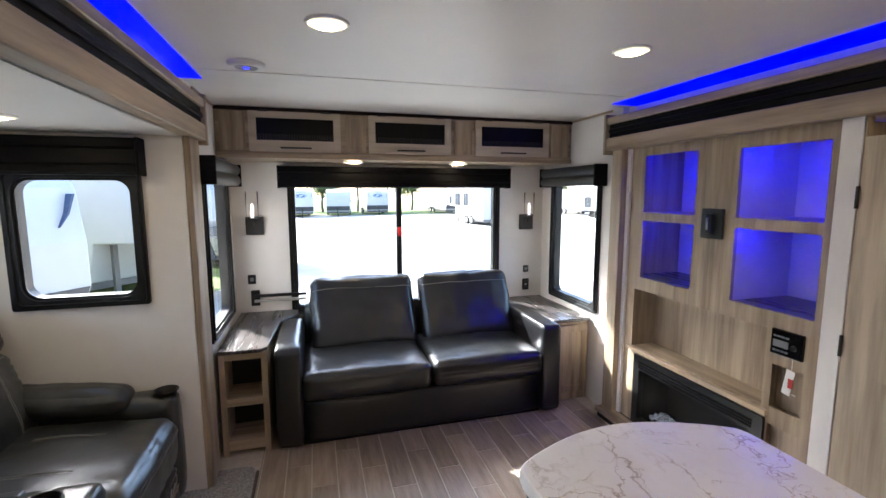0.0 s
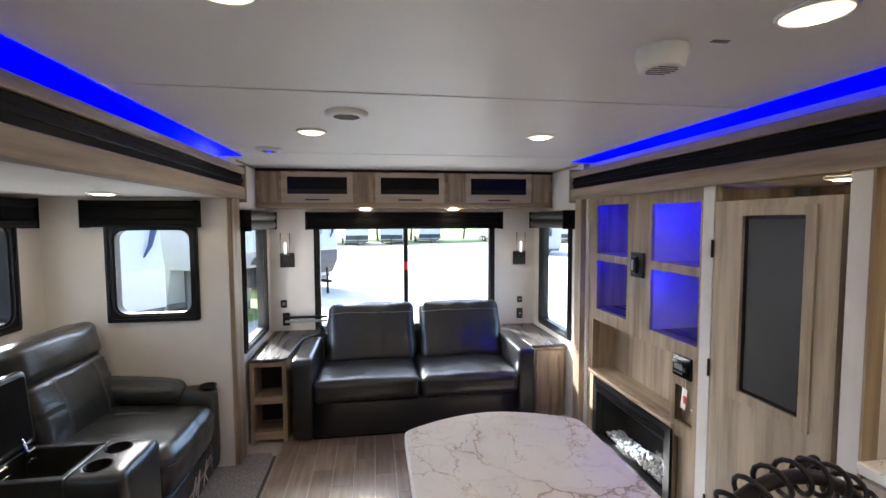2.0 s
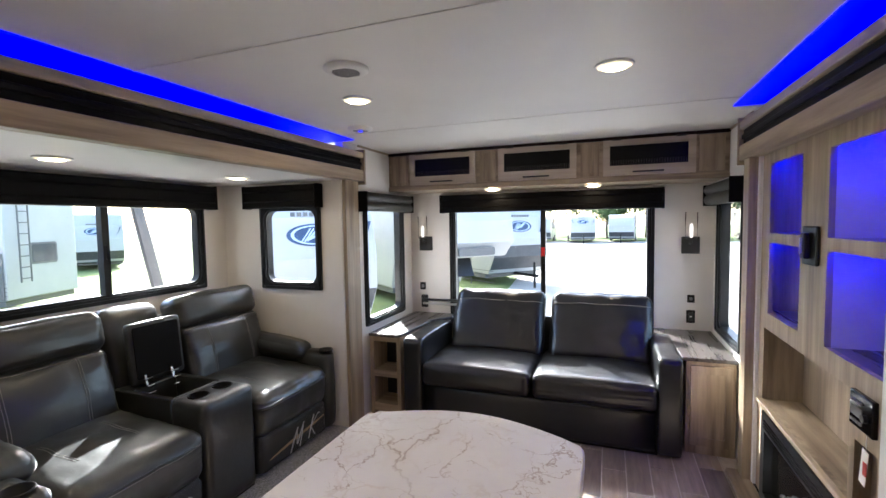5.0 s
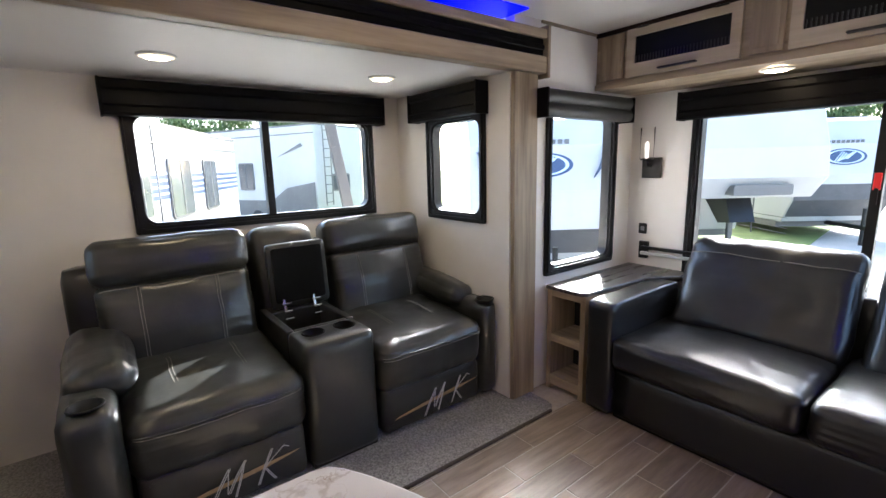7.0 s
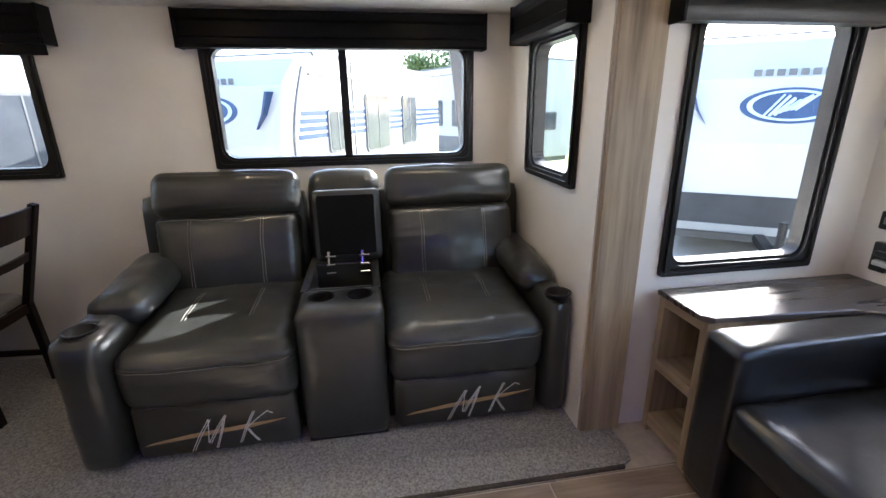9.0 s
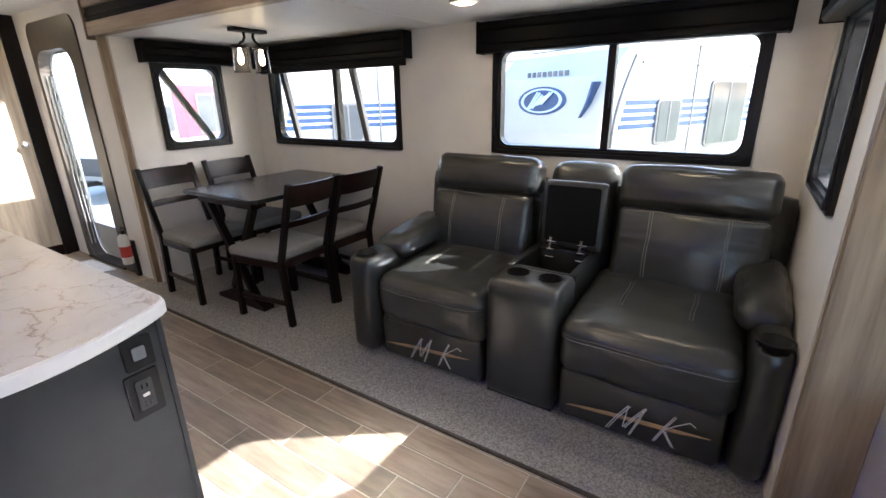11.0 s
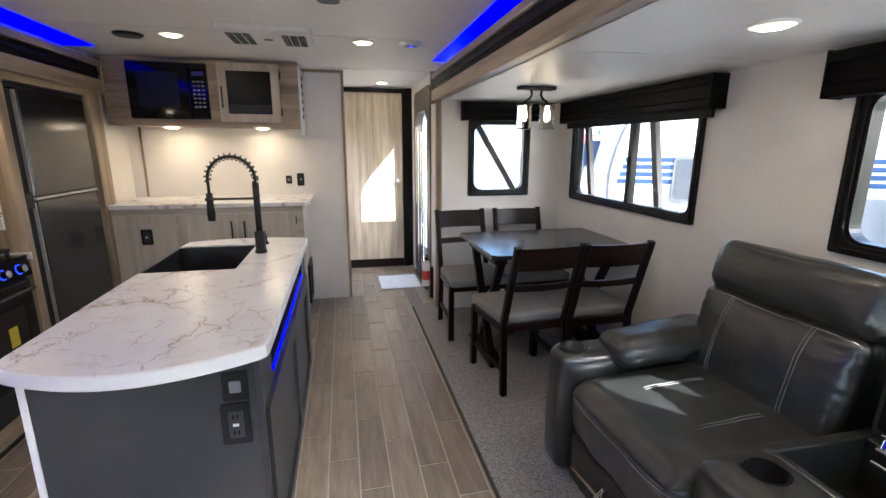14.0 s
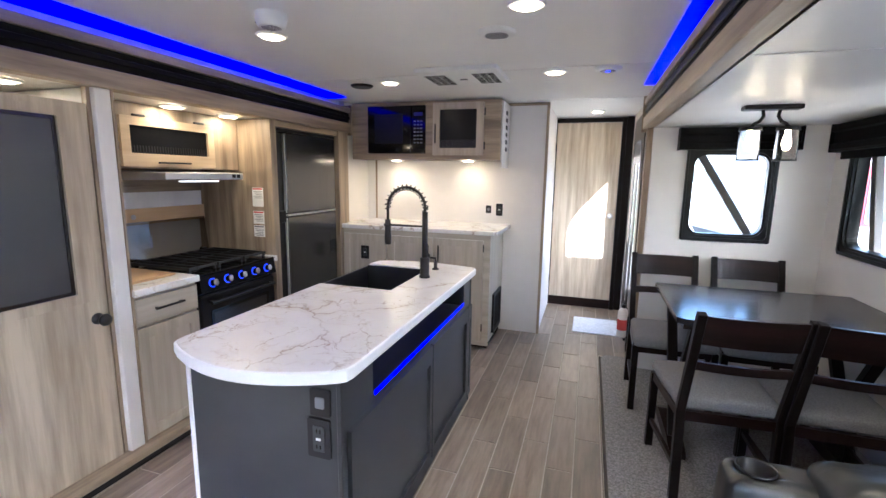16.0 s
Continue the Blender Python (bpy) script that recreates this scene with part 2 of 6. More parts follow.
def solo(name, bm, material, label, category, group="", smooth=False, kind=""):
    """A thing of one mesh, with its origin at the middle of its base."""
    xs = [v.co for v in bm.verts]
    c = Vector(((min(v.x for v in xs) + max(v.x for v in xs)) / 2, (min(v.y for v in xs) + max(v.y for v in xs)) / 2, min(v.z for v in xs)))
    bm.transform(Matrix.Translation(-c))
    ob = part(name, bm, material, None, "", smooth)
    ob.location = c
    return tagged(ob, label, category, group, kind)


def box(x0, x1, y0, y1, z0, z1, bev=0.0, seg=2, bm=None):
    own = bmesh.new()
    bmesh.ops.create_cube(own, size=1.0)
    own.transform(Matrix.LocRotScale(((x0 + x1) / 2, (y0 + y1) / 2, (z0 + z1) / 2), None, (abs(x1 - x0), abs(y1 - y0), abs(z1 - z0))))
    if bev:
        bmesh.ops.bevel(own, geom=own.edges[:], offset=bev, segments=seg, profile=0.5, affect="EDGES")
    return own if bm is None else merge(bm, own)


def merge(bm, *others):
    for o in others:
        me = bpy.data.meshes.new("tmp")
        o.to_mesh(me)
        o.free()
        bm.from_mesh(me)
        bpy.data.meshes.remove(me)
    return bm


def boxes(*rows, bev=0.0):
    bm = bmesh.new()
    for r in rows:
        box(*r, bev=bev, bm=bm)
    return bm


def cyl(p0, p1, r0, r1=None, n=20, caps=True):
    p0, p1 = Vector(p0), Vector(p1)
    bm = bmesh.new()
    d = p1 - p0
    bmesh.ops.create_cone(bm, cap_ends=caps, segments=n, radius1=r0, radius2=r0 if r1 is None else r1, depth=d.length)
    bm.transform(Matrix.Translation((p0 + p1) / 2) @ d.to_track_quat("Z", "Y").to_matrix().to_4x4())
    return bm


def beam(p0, p1, w, t, up=(0, 0, 1), bev=0.003):
    """A square bar from p0 to p1: w across, t deep."""
    p0, p1, up = Vector(p0), Vector(p1), Vector(up)
    d = (p1 - p0).normalized()
    s = d.cross(up).normalized()
    u = s.cross(d).normalized()
    m = Matrix((s, d, u)).transposed().to_4x4()
    m.translation = (p0 + p1) / 2
    bm = box(-w / 2, w / 2, -(p1 - p0).length / 2, (p1 - p0).length / 2, -t / 2, t / 2, bev, 1)
    bm.transform(m)
    return bm


def tube(points, r, n=10):
    """A round bar along points."""
    pts = [Vector(p) for p in points]
    bm = bmesh.new()
    rings = []
    side = None
    for i, p in enumerate(pts):
        d = (pts[min(i + 1, len(pts) - 1)] - pts[max(i - 1, 0)]).normalized()
        if side is None:
            side = d.orthogonal().normalized()
        side = (side - d * side.dot(d)).normalized()
        up = d.cross(side)
        rings.append([bm.verts.new(p + r * (math.cos(a) * side + math.sin(a) * up)) for a in [2 * math.pi * k / n for k in range(n)]])
    for a, b in zip(rings, rings[1:]):
        for k in range(n):
            bm.faces.new((a[k], a[(k + 1) % n], b[(k + 1) % n], b[k]))
    bm.faces.new(rings[0][::-1])
    bm.faces.new(rings[-1])
    return bm


def rrect(u0, u1, v0, v1, r, n=6):
    pts = []
    for cx, cy, a0 in ((u1 - r, v1 - r, 0), (u0 + r, v1 - r, 90), (u0 + r, v0 + r, 180), (u1 - r, v0 + r, 270)):
        for k in range(n + 1):
            a = radians(a0 + 90 * k / n)
            pts.append((cx + r * math.cos(a), cy + r * math.sin(a)))
    return pts


def place(axis, a, u, v):
    """A point on a plane across an axis: x planes take (y, z), y planes (x, z), z planes (x, y)."""
    return {"x": (a, u, v), "y": (u, a, v), "z": (u, v, a)}[axis]


def prism(pts, axis, a0, a1, bev=0.0, seg=2):
    bm = bmesh.new()
    lo = [bm.verts.new(place(axis, a0, *p)) for p in pts]
    hi = [bm.verts.new(place(axis, a1, *p)) for p in pts]
    bm.faces.new(lo)
    bm.faces.new(hi[::-1])
    for i in range(len(pts)):
        j = (i + 1) % len(pts)
        bm.faces.new((lo[i], lo[j], hi[j], hi[i]))
    bmesh.ops.recalc_face_normals(bm, faces=bm.faces)
    if bev:
        es = [e for e in bm.edges if e.calc_face_angle(0) > 0.9]
        bmesh.ops.bevel(bm, geom=es, offset=bev, segments=seg, profile=0.5, affect="EDGES")
    return bm


def ring(axis, a0, a1, outer, inner):
    """A flat frame between two outlines with as many points, from a0 to a1."""
    bm = bmesh.new()
    vs = [[bm.verts.new(place(axis, a, *p)) for p in loop] for a in (a0, a1) for loop in (outer, inner)]
    n = len(outer)
    for i in range(n):
        j = (i + 1) % n
        for a, b in ((0, 1), (1, 3), (3, 2), (2, 0)):
            bm.faces.new((vs[a][i], vs[a][j], vs[b][j], vs[b][i]))
    bmesh.ops.recalc_face_normals(bm, faces=bm.faces)
    return bm


def pad(x0, x1, y0, y1, z0, z1, r=0.05, puff=(0.0, 0.0, 0.0), wrinkle=0.004, m=None, seed=0.0, gather=0.0, tuck=0.0):
    """The surface of a padded block, as a function of a point on the cube from -1 to 1."""
    h = Vector((abs(x1 - x0) / 2, abs(y1 - y0) / 2, abs(z1 - z0) / 2))
    c = Vector(((x0 + x1) / 2, (y0 + y1) / 2, (z0 + z1) / 2))
    r = min(r, 0.98 * min(h))

    def at(q, lift=0.0):
        # gather the rows of points towards the edges
        w = Vector([math.copysign(1 - (1 - abs(a)) ** 1.25, a) if abs(a) < 1 else a for a in q])
        p = Vector([w[i] * h[i] for i in range(3)])
        core = Vector([max(-(h[i] - r), min(h[i] - r, p[i])) for i in range(3)])
        d = p - core
        if d.length > 1e-6:
            d.normalize()
            p = core + d * min((p - core).length, r)
        for i in range(3):
            j, k = (i + 1) % 3, (i + 2) % 3
            p[i] += puff[i] * w[i] * (1 - w[j] ** 2) * (1 - w[k] ** 2)
        if gather and w.z > 0:
            fold = math.sin(p.x * 95 + 6 * noise.noise((p.x * 6 + seed, 0, 0)))
            p.y -= gather * fold * max(0.0, w.z - 0.45) ** 1.5 * (0.4 + abs(noise.noise((p.x * 4 + seed, 3, 0))))
        if tuck:
            # short creases running in from the seams
            for j in range(3):
                e = max(0.0, abs(w[j]) - 0.55) / 0.45
                if 0 < e:
                    k = (j + 1) % 3 if abs(w[(j + 1) % 3]) < abs(w[(j + 2) % 3]) else (j + 2) % 3
                    f = math.sin(p[k] * 150 + 9 * noise.noise((p[k] * 7 + seed, j, 0))) * max(0.0, 0.25 + noise.noise((p[k] * 5, seed + j, 4)))
                    p -= d * tuck * f * e * (1 - w[k] ** 4)
            ridge = 1 - abs(noise.noise((p + Vector((seed * 3, 0, seed))) * 6.5)) * 5
            if ridge > 0:
                p += d * tuck * 0.22 * ridge
        p += wrinkle * noise.noise_vector((p + Vector((seed, seed * 2, 0))) * 9.0)
        p = p + c + d * lift
        return m @ p if m is not None else p
    return at


def cushion(x0, x1, y0, y1, z0, z1, r=0.05, puff=(0.0, 0.0, 0.0), n=9, wrinkle=0.004, m=None, seed=0.0, gather=0.0, tuck=0.0):
    """A padded block: rounded edges, swollen faces, a few soft creases."""
    at = pad(x0, x1, y0, y1, z0, z1, r, puff, wrinkle, m, seed, gather, tuck)
    bm = bmesh.new()
    bmesh.ops.create_cube(bm, size=2.0)
    bmesh.ops.subdivide_edges(bm, edges=bm.edges[:], cuts=n, use_grid_fill=True)
    for v in bm.verts:
        v.co = at(v.co.copy())
    return bm


def cut_wells(ob, spots, r, z0, z1):
    """Bore round wells into a part."""
    bm = bmesh.new()
    for x, y in spots:
        merge(bm, cyl((x, y, z0), (x, y, z1), r, n=28))
    me = bpy.data.meshes.new("bore")
    bm.to_mesh(me)
    tool = new("bore", me)
    mod = ob.modifiers.new("bore", "BOOLEAN")
    mod.operation, mod.object, mod.solver = "DIFFERENCE", tool, "EXACT"
    bpy.context.view_layer.update()
    cut = bpy.data.meshes.new_from_object(ob.evaluated_get(bpy.context.evaluated_depsgraph_get()))
    ob.modifiers.clear()
    ob.data = cut
    bpy.data.objects.remove(tool)


def seam(at, a, b, r=0.0015, n=18, lift=0.001):
    """A line of thread on a padded block from a to b."""
    return tube([at(Vector(a).lerp(Vector(b), k / n), lift) for k in range(n + 1)], r, 5)


def about(m, x, y, z):
    """The turn m about a point."""
    return Matrix.Translation((x, y, z)) @ m @ Matrix.Translation((-x, -y, -z))


def plate(axis, a0, a1, u0, u1, z0, z1, holes):
    """A board across an axis from a0 to a1 with openings (u0, u1, z0, z1) through it."""
    us = sorted({u0, u1, *[h[0] for h in holes], *[h[1] for h in holes]})
    zs = sorted({z0, z1, *[h[2] for h in holes], *[h[3] for h in holes]})
    bm = bmesh.new()
    cache = {}

    def vert(a, u, z):
        key = (round(a, 5), round(u, 5), round(z, 5))
        if key not in cache:
            cache[key] = bm.verts.new(place(axis, a, u, z))
        return cache[key]

    def solid(i, j):
        if not (0 <= i < len(us) - 1 and 0 <= j < len(zs) - 1):
            return False
        u, z = (us[i] + us[i + 1]) / 2, (zs[j] + zs[j + 1]) / 2
        return not any(h[0] < u < h[1] and h[2] < z < h[3] for h in holes)

    for i in range(len(us) - 1):
        for j in range(len(zs) - 1):
            if not solid(i, j):
                continue
            p, q, s, t = us[i], us[i + 1], zs[j], zs[j + 1]
            for a in (a0, a1):
                bm.faces.new([vert(a, p, s), vert(a, q, s), vert(a, q, t), vert(a, p, t)])
            for (ii, jj), (c, d) in (((i - 1, j), ((p, s), (p, t))), ((i + 1, j), ((q, s), (q, t))), ((i, j - 1), ((p, s), (q, s))), ((i, j + 1), ((p, t), (q, t)))):
                if not solid(ii, jj):
                    bm.faces.new([vert(a0, *c), vert(a0, *d), vert(a1, *d), vert(a1, *c)])
    return bm


def wall(name, axis, a0, a1, u0, u1, z0, z1, holes, material, label):
    return struct(name, plate(axis, a0, a1, u0, u1, z0, z1, holes), material, label, "wall")


def window(name, axis, a, way, u0, u1, z0, z1, label, split=None, r=0.06):
    """A black-framed window of a caravan. a: the wall's inner face; way: +1 or -1 towards the room."""
    w = thing(name, place(axis, a, (u0 + u1) / 2, z0), label, "window", "", "structure")
    o, f = 0.04, 0.012
    inn = rrect(u0 + o, u1 - o, z0 + o, z1 - o, r)
    part("window_frame", ring(axis, a + way * 0.018, a - way * 0.05, rrect(u0, u1, z0, z1, 0.012), inn), M_BLACK, w)
    part("inner_seal", ring(axis, a + way * 0.004, a - way * 0.056, rrect(u0 + o - 0.002, u1 - o + 0.002, z0 + o - 0.002, z1 - o + 0.002, r),
                            rrect(u0 + o + f, u1 - o - f, z0 + o + f, z1 - o - f, r - 0.01)), M_BLACK, w)
    part("outer_lip", ring(axis, a + way * 0.028, a + way * 0.018, rrect(u0 + 0.012, u1 - 0.012, z0 + 0.012, z1 - 0.012, 0.02), rrect(u0 + 0.024, u1 - 0.024, z0 + 0.024, z1 - 0.024, 0.03)), M_BLACK, w)
    edges = [u0 + o, u1 - o] if split is None else [u0 + o, split, u1 - o]
    for p, q in zip(edges, edges[1:]):
        g = part("pane", prism([(p, z0 + o), (q, z0 + o), (q, z1 - o), (p, z1 - o)], axis, a - way * 0.026, a - way * 0.03), M_GLASS, w)
        g.visible_shadow = False
    if split is not None:
        part("mullion", prism([(split - 0.02, z0 + o), (split + 0.02, z0 + o), (split + 0.02, z1 - o), (split - 0.02, z1 - o)], axis, a + way * 0.004, a - way * 0.045), M_BLACK, w)
        part("latch", prism(rrect(split - 0.008, split + 0.008, (z0 + z1) / 2 - 0.05, (z0 + z1) / 2 + 0.03, 0.006, 2), axis, a + way * 0.016, a + way * 0.003), M_BLACK, w)
    return w


def valance(axis, a, way, u0, u1, z0, z1, depth=0.10, blind=0.0, group="window valances"):
    """A padded black box over a window, with the end of a rolled blind below it."""
    v = thing("window_valance", place(axis, a, (u0 + u1) / 2, z0), "black padded valance box fixed above a window", "valance", group)
    d = a + way * depth
    mid = (z0 + z1) / 2
    pts = {"x": lambda s, z: (s, z), "y": lambda s, z: (s, z)}[axis]
    lo = z0
    prof = [(a, lo), (d - way * 0.012, lo), (d, lo + 0.012), (d, lo + 0.04), (d - way * 0.014, lo + 0.05), (d - way * 0.014, z1 - 0.05), (d, z1 - 0.04), (d, z1 - 0.008), (d - way * 0.008, z1), (a, z1)]
    bm = bmesh.new()
    ends = []
    for u in (u0 + 0.012, u1 - 0.012):
        ends.append([bm.verts.new((s, u, z) if axis == "x" else (u, s, z)) for s, z in prof])
    n = len(prof)
    for i in range(n):
        bm.faces.new((ends[0][i], ends[0][(i + 1) % n], ends[1][(i + 1) % n], ends[1][i]))
    part("face_board", bm, M_SATIN, v)
    for u, e in ((u0, 0.012), (u1 - 0.012, 0.012)):
        x = sorted((a, d + way * 0.004))
        b = box(x[0], x[1], u, u + e, z0 - 0.004, z1 + 0.003, 0.003, 1) if axis == "x" else box(u, u + e, x[0], x[1], z0 - 0.004, z1 + 0.003, 0.003, 1)
        part("end_cap", b, M_SATIN, v)
    if blind:
        s = sorted((a + way * 0.035, a + way * 0.05))
        b = box(s[0], s[1], u0 + 0.03, u1 - 0.03, z0 - blind, z0 + 0.02, 0.003, 1) if axis == "x" else box(u0 + 0.03, u1 - 0.03, s[0], s[1], z0 - blind, z0 + 0.02, 0.003, 1)
        part("rolled_blind", b, M_SATIN, v)
    return v


def cloth_valance(axis, a, way, u0, u1, z0, z1):
    """A padded valance whose face has two soft lengthwise rolls."""
    v = thing("window_valance", place(axis, a, (u0 + u1) / 2, z0), "black padded valance with two soft rolls", "valance", "window valances")
    d = a + way * 0.10
    n = 2
    bm = bmesh.new()
    ends = []
    prof = [(a + way * 0.02, z0)]
    for k in range(n * 10 + 1):
        z = z0 + (z1 - z0) * k / (n * 10)
        prof.append((d - way * 0.018 + way * 0.018 * abs(math.sin(math.pi * k / 10)) ** 0.7, z))
    prof.append((a + way * 0.02, z1))
    for u in (u0 + 0.014, u1 - 0.014):
        ends.append([bm.verts.new((s, u, z) if axis == "x" else (u, s, z)) for s, z in prof])
    for i in range(len(prof) - 1):
        bm.faces.new((ends[0][i], ends[0][i + 1], ends[1][i + 1], ends[1][i]))
    part("face_board", bm, M_VINYL, v, "soft black vinyl face")
    for u in (u0, u1 - 0.014):
        x = sorted((a, d + way * 0.004))
        b = box(x[0], x[1], u, u + 0.014, z0 - 0.006, z1 + 0.003, 0.003, 1) if axis == "x" else box(u, u + 0.014, x[0], x[1], z0 - 0.006, z1 + 0.003, 0.003, 1)
        part("end_cap", b, M_SATIN, v, "black end cap")
    return v


# ---- the shell ----
XL, XR, YB, YF, ZC = -0.44, 2.06, 3.73, -2.95, 2.06
SX, SY0, SY1, SZ = -1.51, -1.345, 2.57, 1.785      # the living slide-out
KX, KY0, KY1 = 2.66, -1.42, 2.72                   # the kitchen slide-out

struct("subfloor", box(XL - 0.1, KX + 0.05, -3.0, YB + 0.05, -0.10, -0.0018), M_GROUT, "pale grout bed under the floor tiles", "floor")
struct("slide_floor", box(SX - 0.05, XL - 0.1, SY0 - 0.05, SY1 + 0.05, -0.10, -0.012), M_GROUT, "plain floor of the slide-out", "floor")
struct("ceiling", boxes((-0.60, KX, -3.05, YB + 0.05, ZC, ZC + 0.08), bev=0), M_CEIL, "white vinyl ceiling with thin panel seams", "ceiling")
struct("ceiling_slide", box(SX - 0.03, XL - 0.0, SY0 - 0.03, SY1 + 0.03, SZ, SZ + 0.06), M_CEIL, "white ceiling of the living slide-out", "ceiling")
struct("ceiling_kitchen", box(2.0, KX, KY0, KY1, SZ + 0.005, SZ + 0.06), M_CEIL, "white ceiling of the kitchen slide-out", "ceiling")
for y in (2.43, 1.06, -0.62, -1.75):
    struct("ceiling_seam", box(XL + 0.02, 1.97, y - 0.004, y + 0.004, ZC - 0.003, ZC - 0.0005), M_TRIM, "thin seam strip between ceiling panels", "trim")
struct("ceiling_seam", box(SX + 0.02, XL - 0.02, 0.62, 0.628, SZ - 0.003, SZ - 0.0005), M_TRIM, "thin seam strip between ceiling panels", "trim")

wall("wall_rear", "y", YB, YB + 0.06, XL - 0.06, XR + 0.06, -0.1, ZC, [(-0.02, 1.62, 0.64, 1.66)], M_WALL, "white vinyl rear wall with a wide window opening")
wall("wall_left_rear", "x", XL, XL - 0.06, 2.60, YB, -0.1, ZC, [(2.88, 3.50, 0.71, 1.62)], M_WALL, "white vinyl side wall with a window opening")
wall("wall_right_rear", "x", XR, XR + 0.06, 2.70, YB, -0.1, ZC, [(2.91, 3.52, 0.69, 1.62)], M_WALL, "white vinyl side wall with a window opening")
wall("wall_slide_side", "x", SX, SX - 0.05, SY0 - 0.05, SY1 + 0.05, -0.1, SZ + 0.06, [(1.015, 2.33, 1.05, 1.63), (-1.09, 0.235, 1.03, 1.63)], M_WALL, "cream vinyl wall of the slide-out with two wide windows")
wall("wall_slide_rear", "y", SY1, SY1 + 0.03, SX, XL + 0.0, -0.1, SZ + 0.06, [(-1.125, -0.648, 1.03, 1.60)], M_WALL, "cream vinyl end wall with one small window")
wall("wall_slide_front", "y", SY0, SY0 - 0.05, SX, XL - 0.005, -0.1, SZ + 0.06, [(-1.18, -0.698, 1.035, 1.62)], M_WALL, "white vinyl end wall with one small window")
wall("wall_left_front", "x", XL, XL - 0.06, -3.0, -1.43, -0.1, ZC, [(-2.665, -1.93, 0.0, 1.80)], M_WALL, "white wall with the entry doorway")
wall("wall_bedroom", "y", YF, YF - 0.05, XL - 0.06, 0.40, -0.1, ZC, [(-0.33, 0.335, 0.05, 2.0)], M_WALL, "white partition with the bedroom doorway")
wall("wall_bath_side", "x", 0.335, 0.385, YF, -1.93, -0.1, ZC, [], M_WALL, "white partition along the passage")
wall("wall_bath", "y", -1.88, -1.93, 0.335, 2.06, -0.1, ZC, [], M_WALL, "white vinyl wall behind the kitchen counter")
wall("wall_slide_kitchen", "x", KX, KX + 0.05, KY0 - 0.05, KY1 + 0.05, -0.1, ZC, [], M_WALL, "cream vinyl wall behind the kitchen slide-out")
wall("wall_kitchen_front", "y", KY0 - 0.02, KY0 - 0.07, 2.06, KX + 0.05, -0.1, ZC, [], M_WALL, "cream end wall of the kitchen slide-out")
wall("wall_kitchen_rear", "y", KY1 + 0.02, KY1 + 0.07, XR + 0.06, KX + 0.05, -0.1, ZC, [], M_WALL, "cream end wall of the kitchen slide-out")
wall("wall_right_front", "x", XR, XR + 0.05, -1.93, KY0 - 0.07, -0.1, ZC, [], M_WALL, "white side wall beside the counter")
wall("wall_header_left", "x", -0.60, -0.66, SY0 - 0.1, 2.60, SZ + 0.065, ZC + 0.05, [], M_WALL, "wall above the living slide-out")
wall("wall_bedroom_far", "y", -3.62, -3.66, -0.6, 0.6, -0.1, ZC, [], M_WALL, "plain wall beyond the bedroom doorway")
struct("ceiling_edge", boxes((-0.66, -0.60, -3.0, 3.78, ZC, ZC + 0.08)), M_CEIL, "ceiling edge", "ceiling")

# seams and corner trims
struct("trim_bath_corner", box(0.322, 0.345, -1.885, -1.862, 0.0, ZC), M_OAKZ, "oak strip on the wall's corner", "trim")
struct("trim_bath_top", box(0.345, 0.70, -1.878, -1.868, ZC - 0.022, ZC), M_OAKX, "oak strip under the ceiling", "trim")
struct("trim_wall_seam", box(1.955, 1.972, -1.879, -1.872, 1.0, 1.57), M_OAKZ, "oak strip over a wall seam", "trim")
struct("trim_left_rear_top", box(XL, XL + 0.008, 2.80, 3.29, ZC - 0.015, ZC), M_OAKY, "oak strip under the ceiling", "trim")
struct("trim_right_rear_top", box(XR - 0.008, XR, 2.80, 3.29, ZC - 0.015, ZC), M_OAKY, "oak strip under the ceiling", "trim")
struct("baseboard_bedroom", box(-0.33, 0.335, YF - 0.03, YF + 0.012, 0.0, 0.10), M_ESP, "dark threshold under the bedroom door", "trim")

# slide-out fascias: oak, black, oak, with a blue light channel above


def fascia(name, x0, x1, face, y0, y1):
    f = thing(name, ((x0 + x1) / 2, (y0 + y1) / 2, 1.79), "oak slide-out fascia with a black padded band", "fascia", "slide-out fascias")
    s = 1 if face > 0 else -1
    ends = sorted((x0, x1))
    part("lower_board", box(ends[0], ends[1], y0, y1, 1.785, 1.868, 0.004, 1), M_OAKY, f)
    a, b = sorted((x0, x1 - s * 0.016))
    part("black_band", box(a, b, y0, y1 - 0.01, 1.868, 1.955, 0.004, 1), M_SATIN, f, "black padded band")
    bead = sorted((x1 - s * 0.016, x1 - s * 0.006))
    part("bead", box(bead[0], bead[1], y0, y1 - 0.012, 1.898, 1.925, 0.005, 2), M_SATIN, f, "black ribbed bead")
    part("upper_board", box(ends[0], ends[1], y0, y1, 1.955, 1.998, 0.004, 1), M_OAKY, f)
    e = sorted((x0 - s * 0.005, x1 + s * 0.006))
    part("end_board", box(e[0], e[1], y1, y1 + 0.022, 1.765, 2.02, 0.003, 1), M_OAKZ, f)
    part("end_board", box(e[0], e[1], y0 - 0.022, y0, 1.765, 2.02, 0.003, 1), M_OAKZ, f)
    return f


fascia("slide_fascia", -0.455, -0.38, 1, -1.47, 2.78)
fascia("slide_fascia", 2.06, 1.985, -1, -1.42, 2.76)


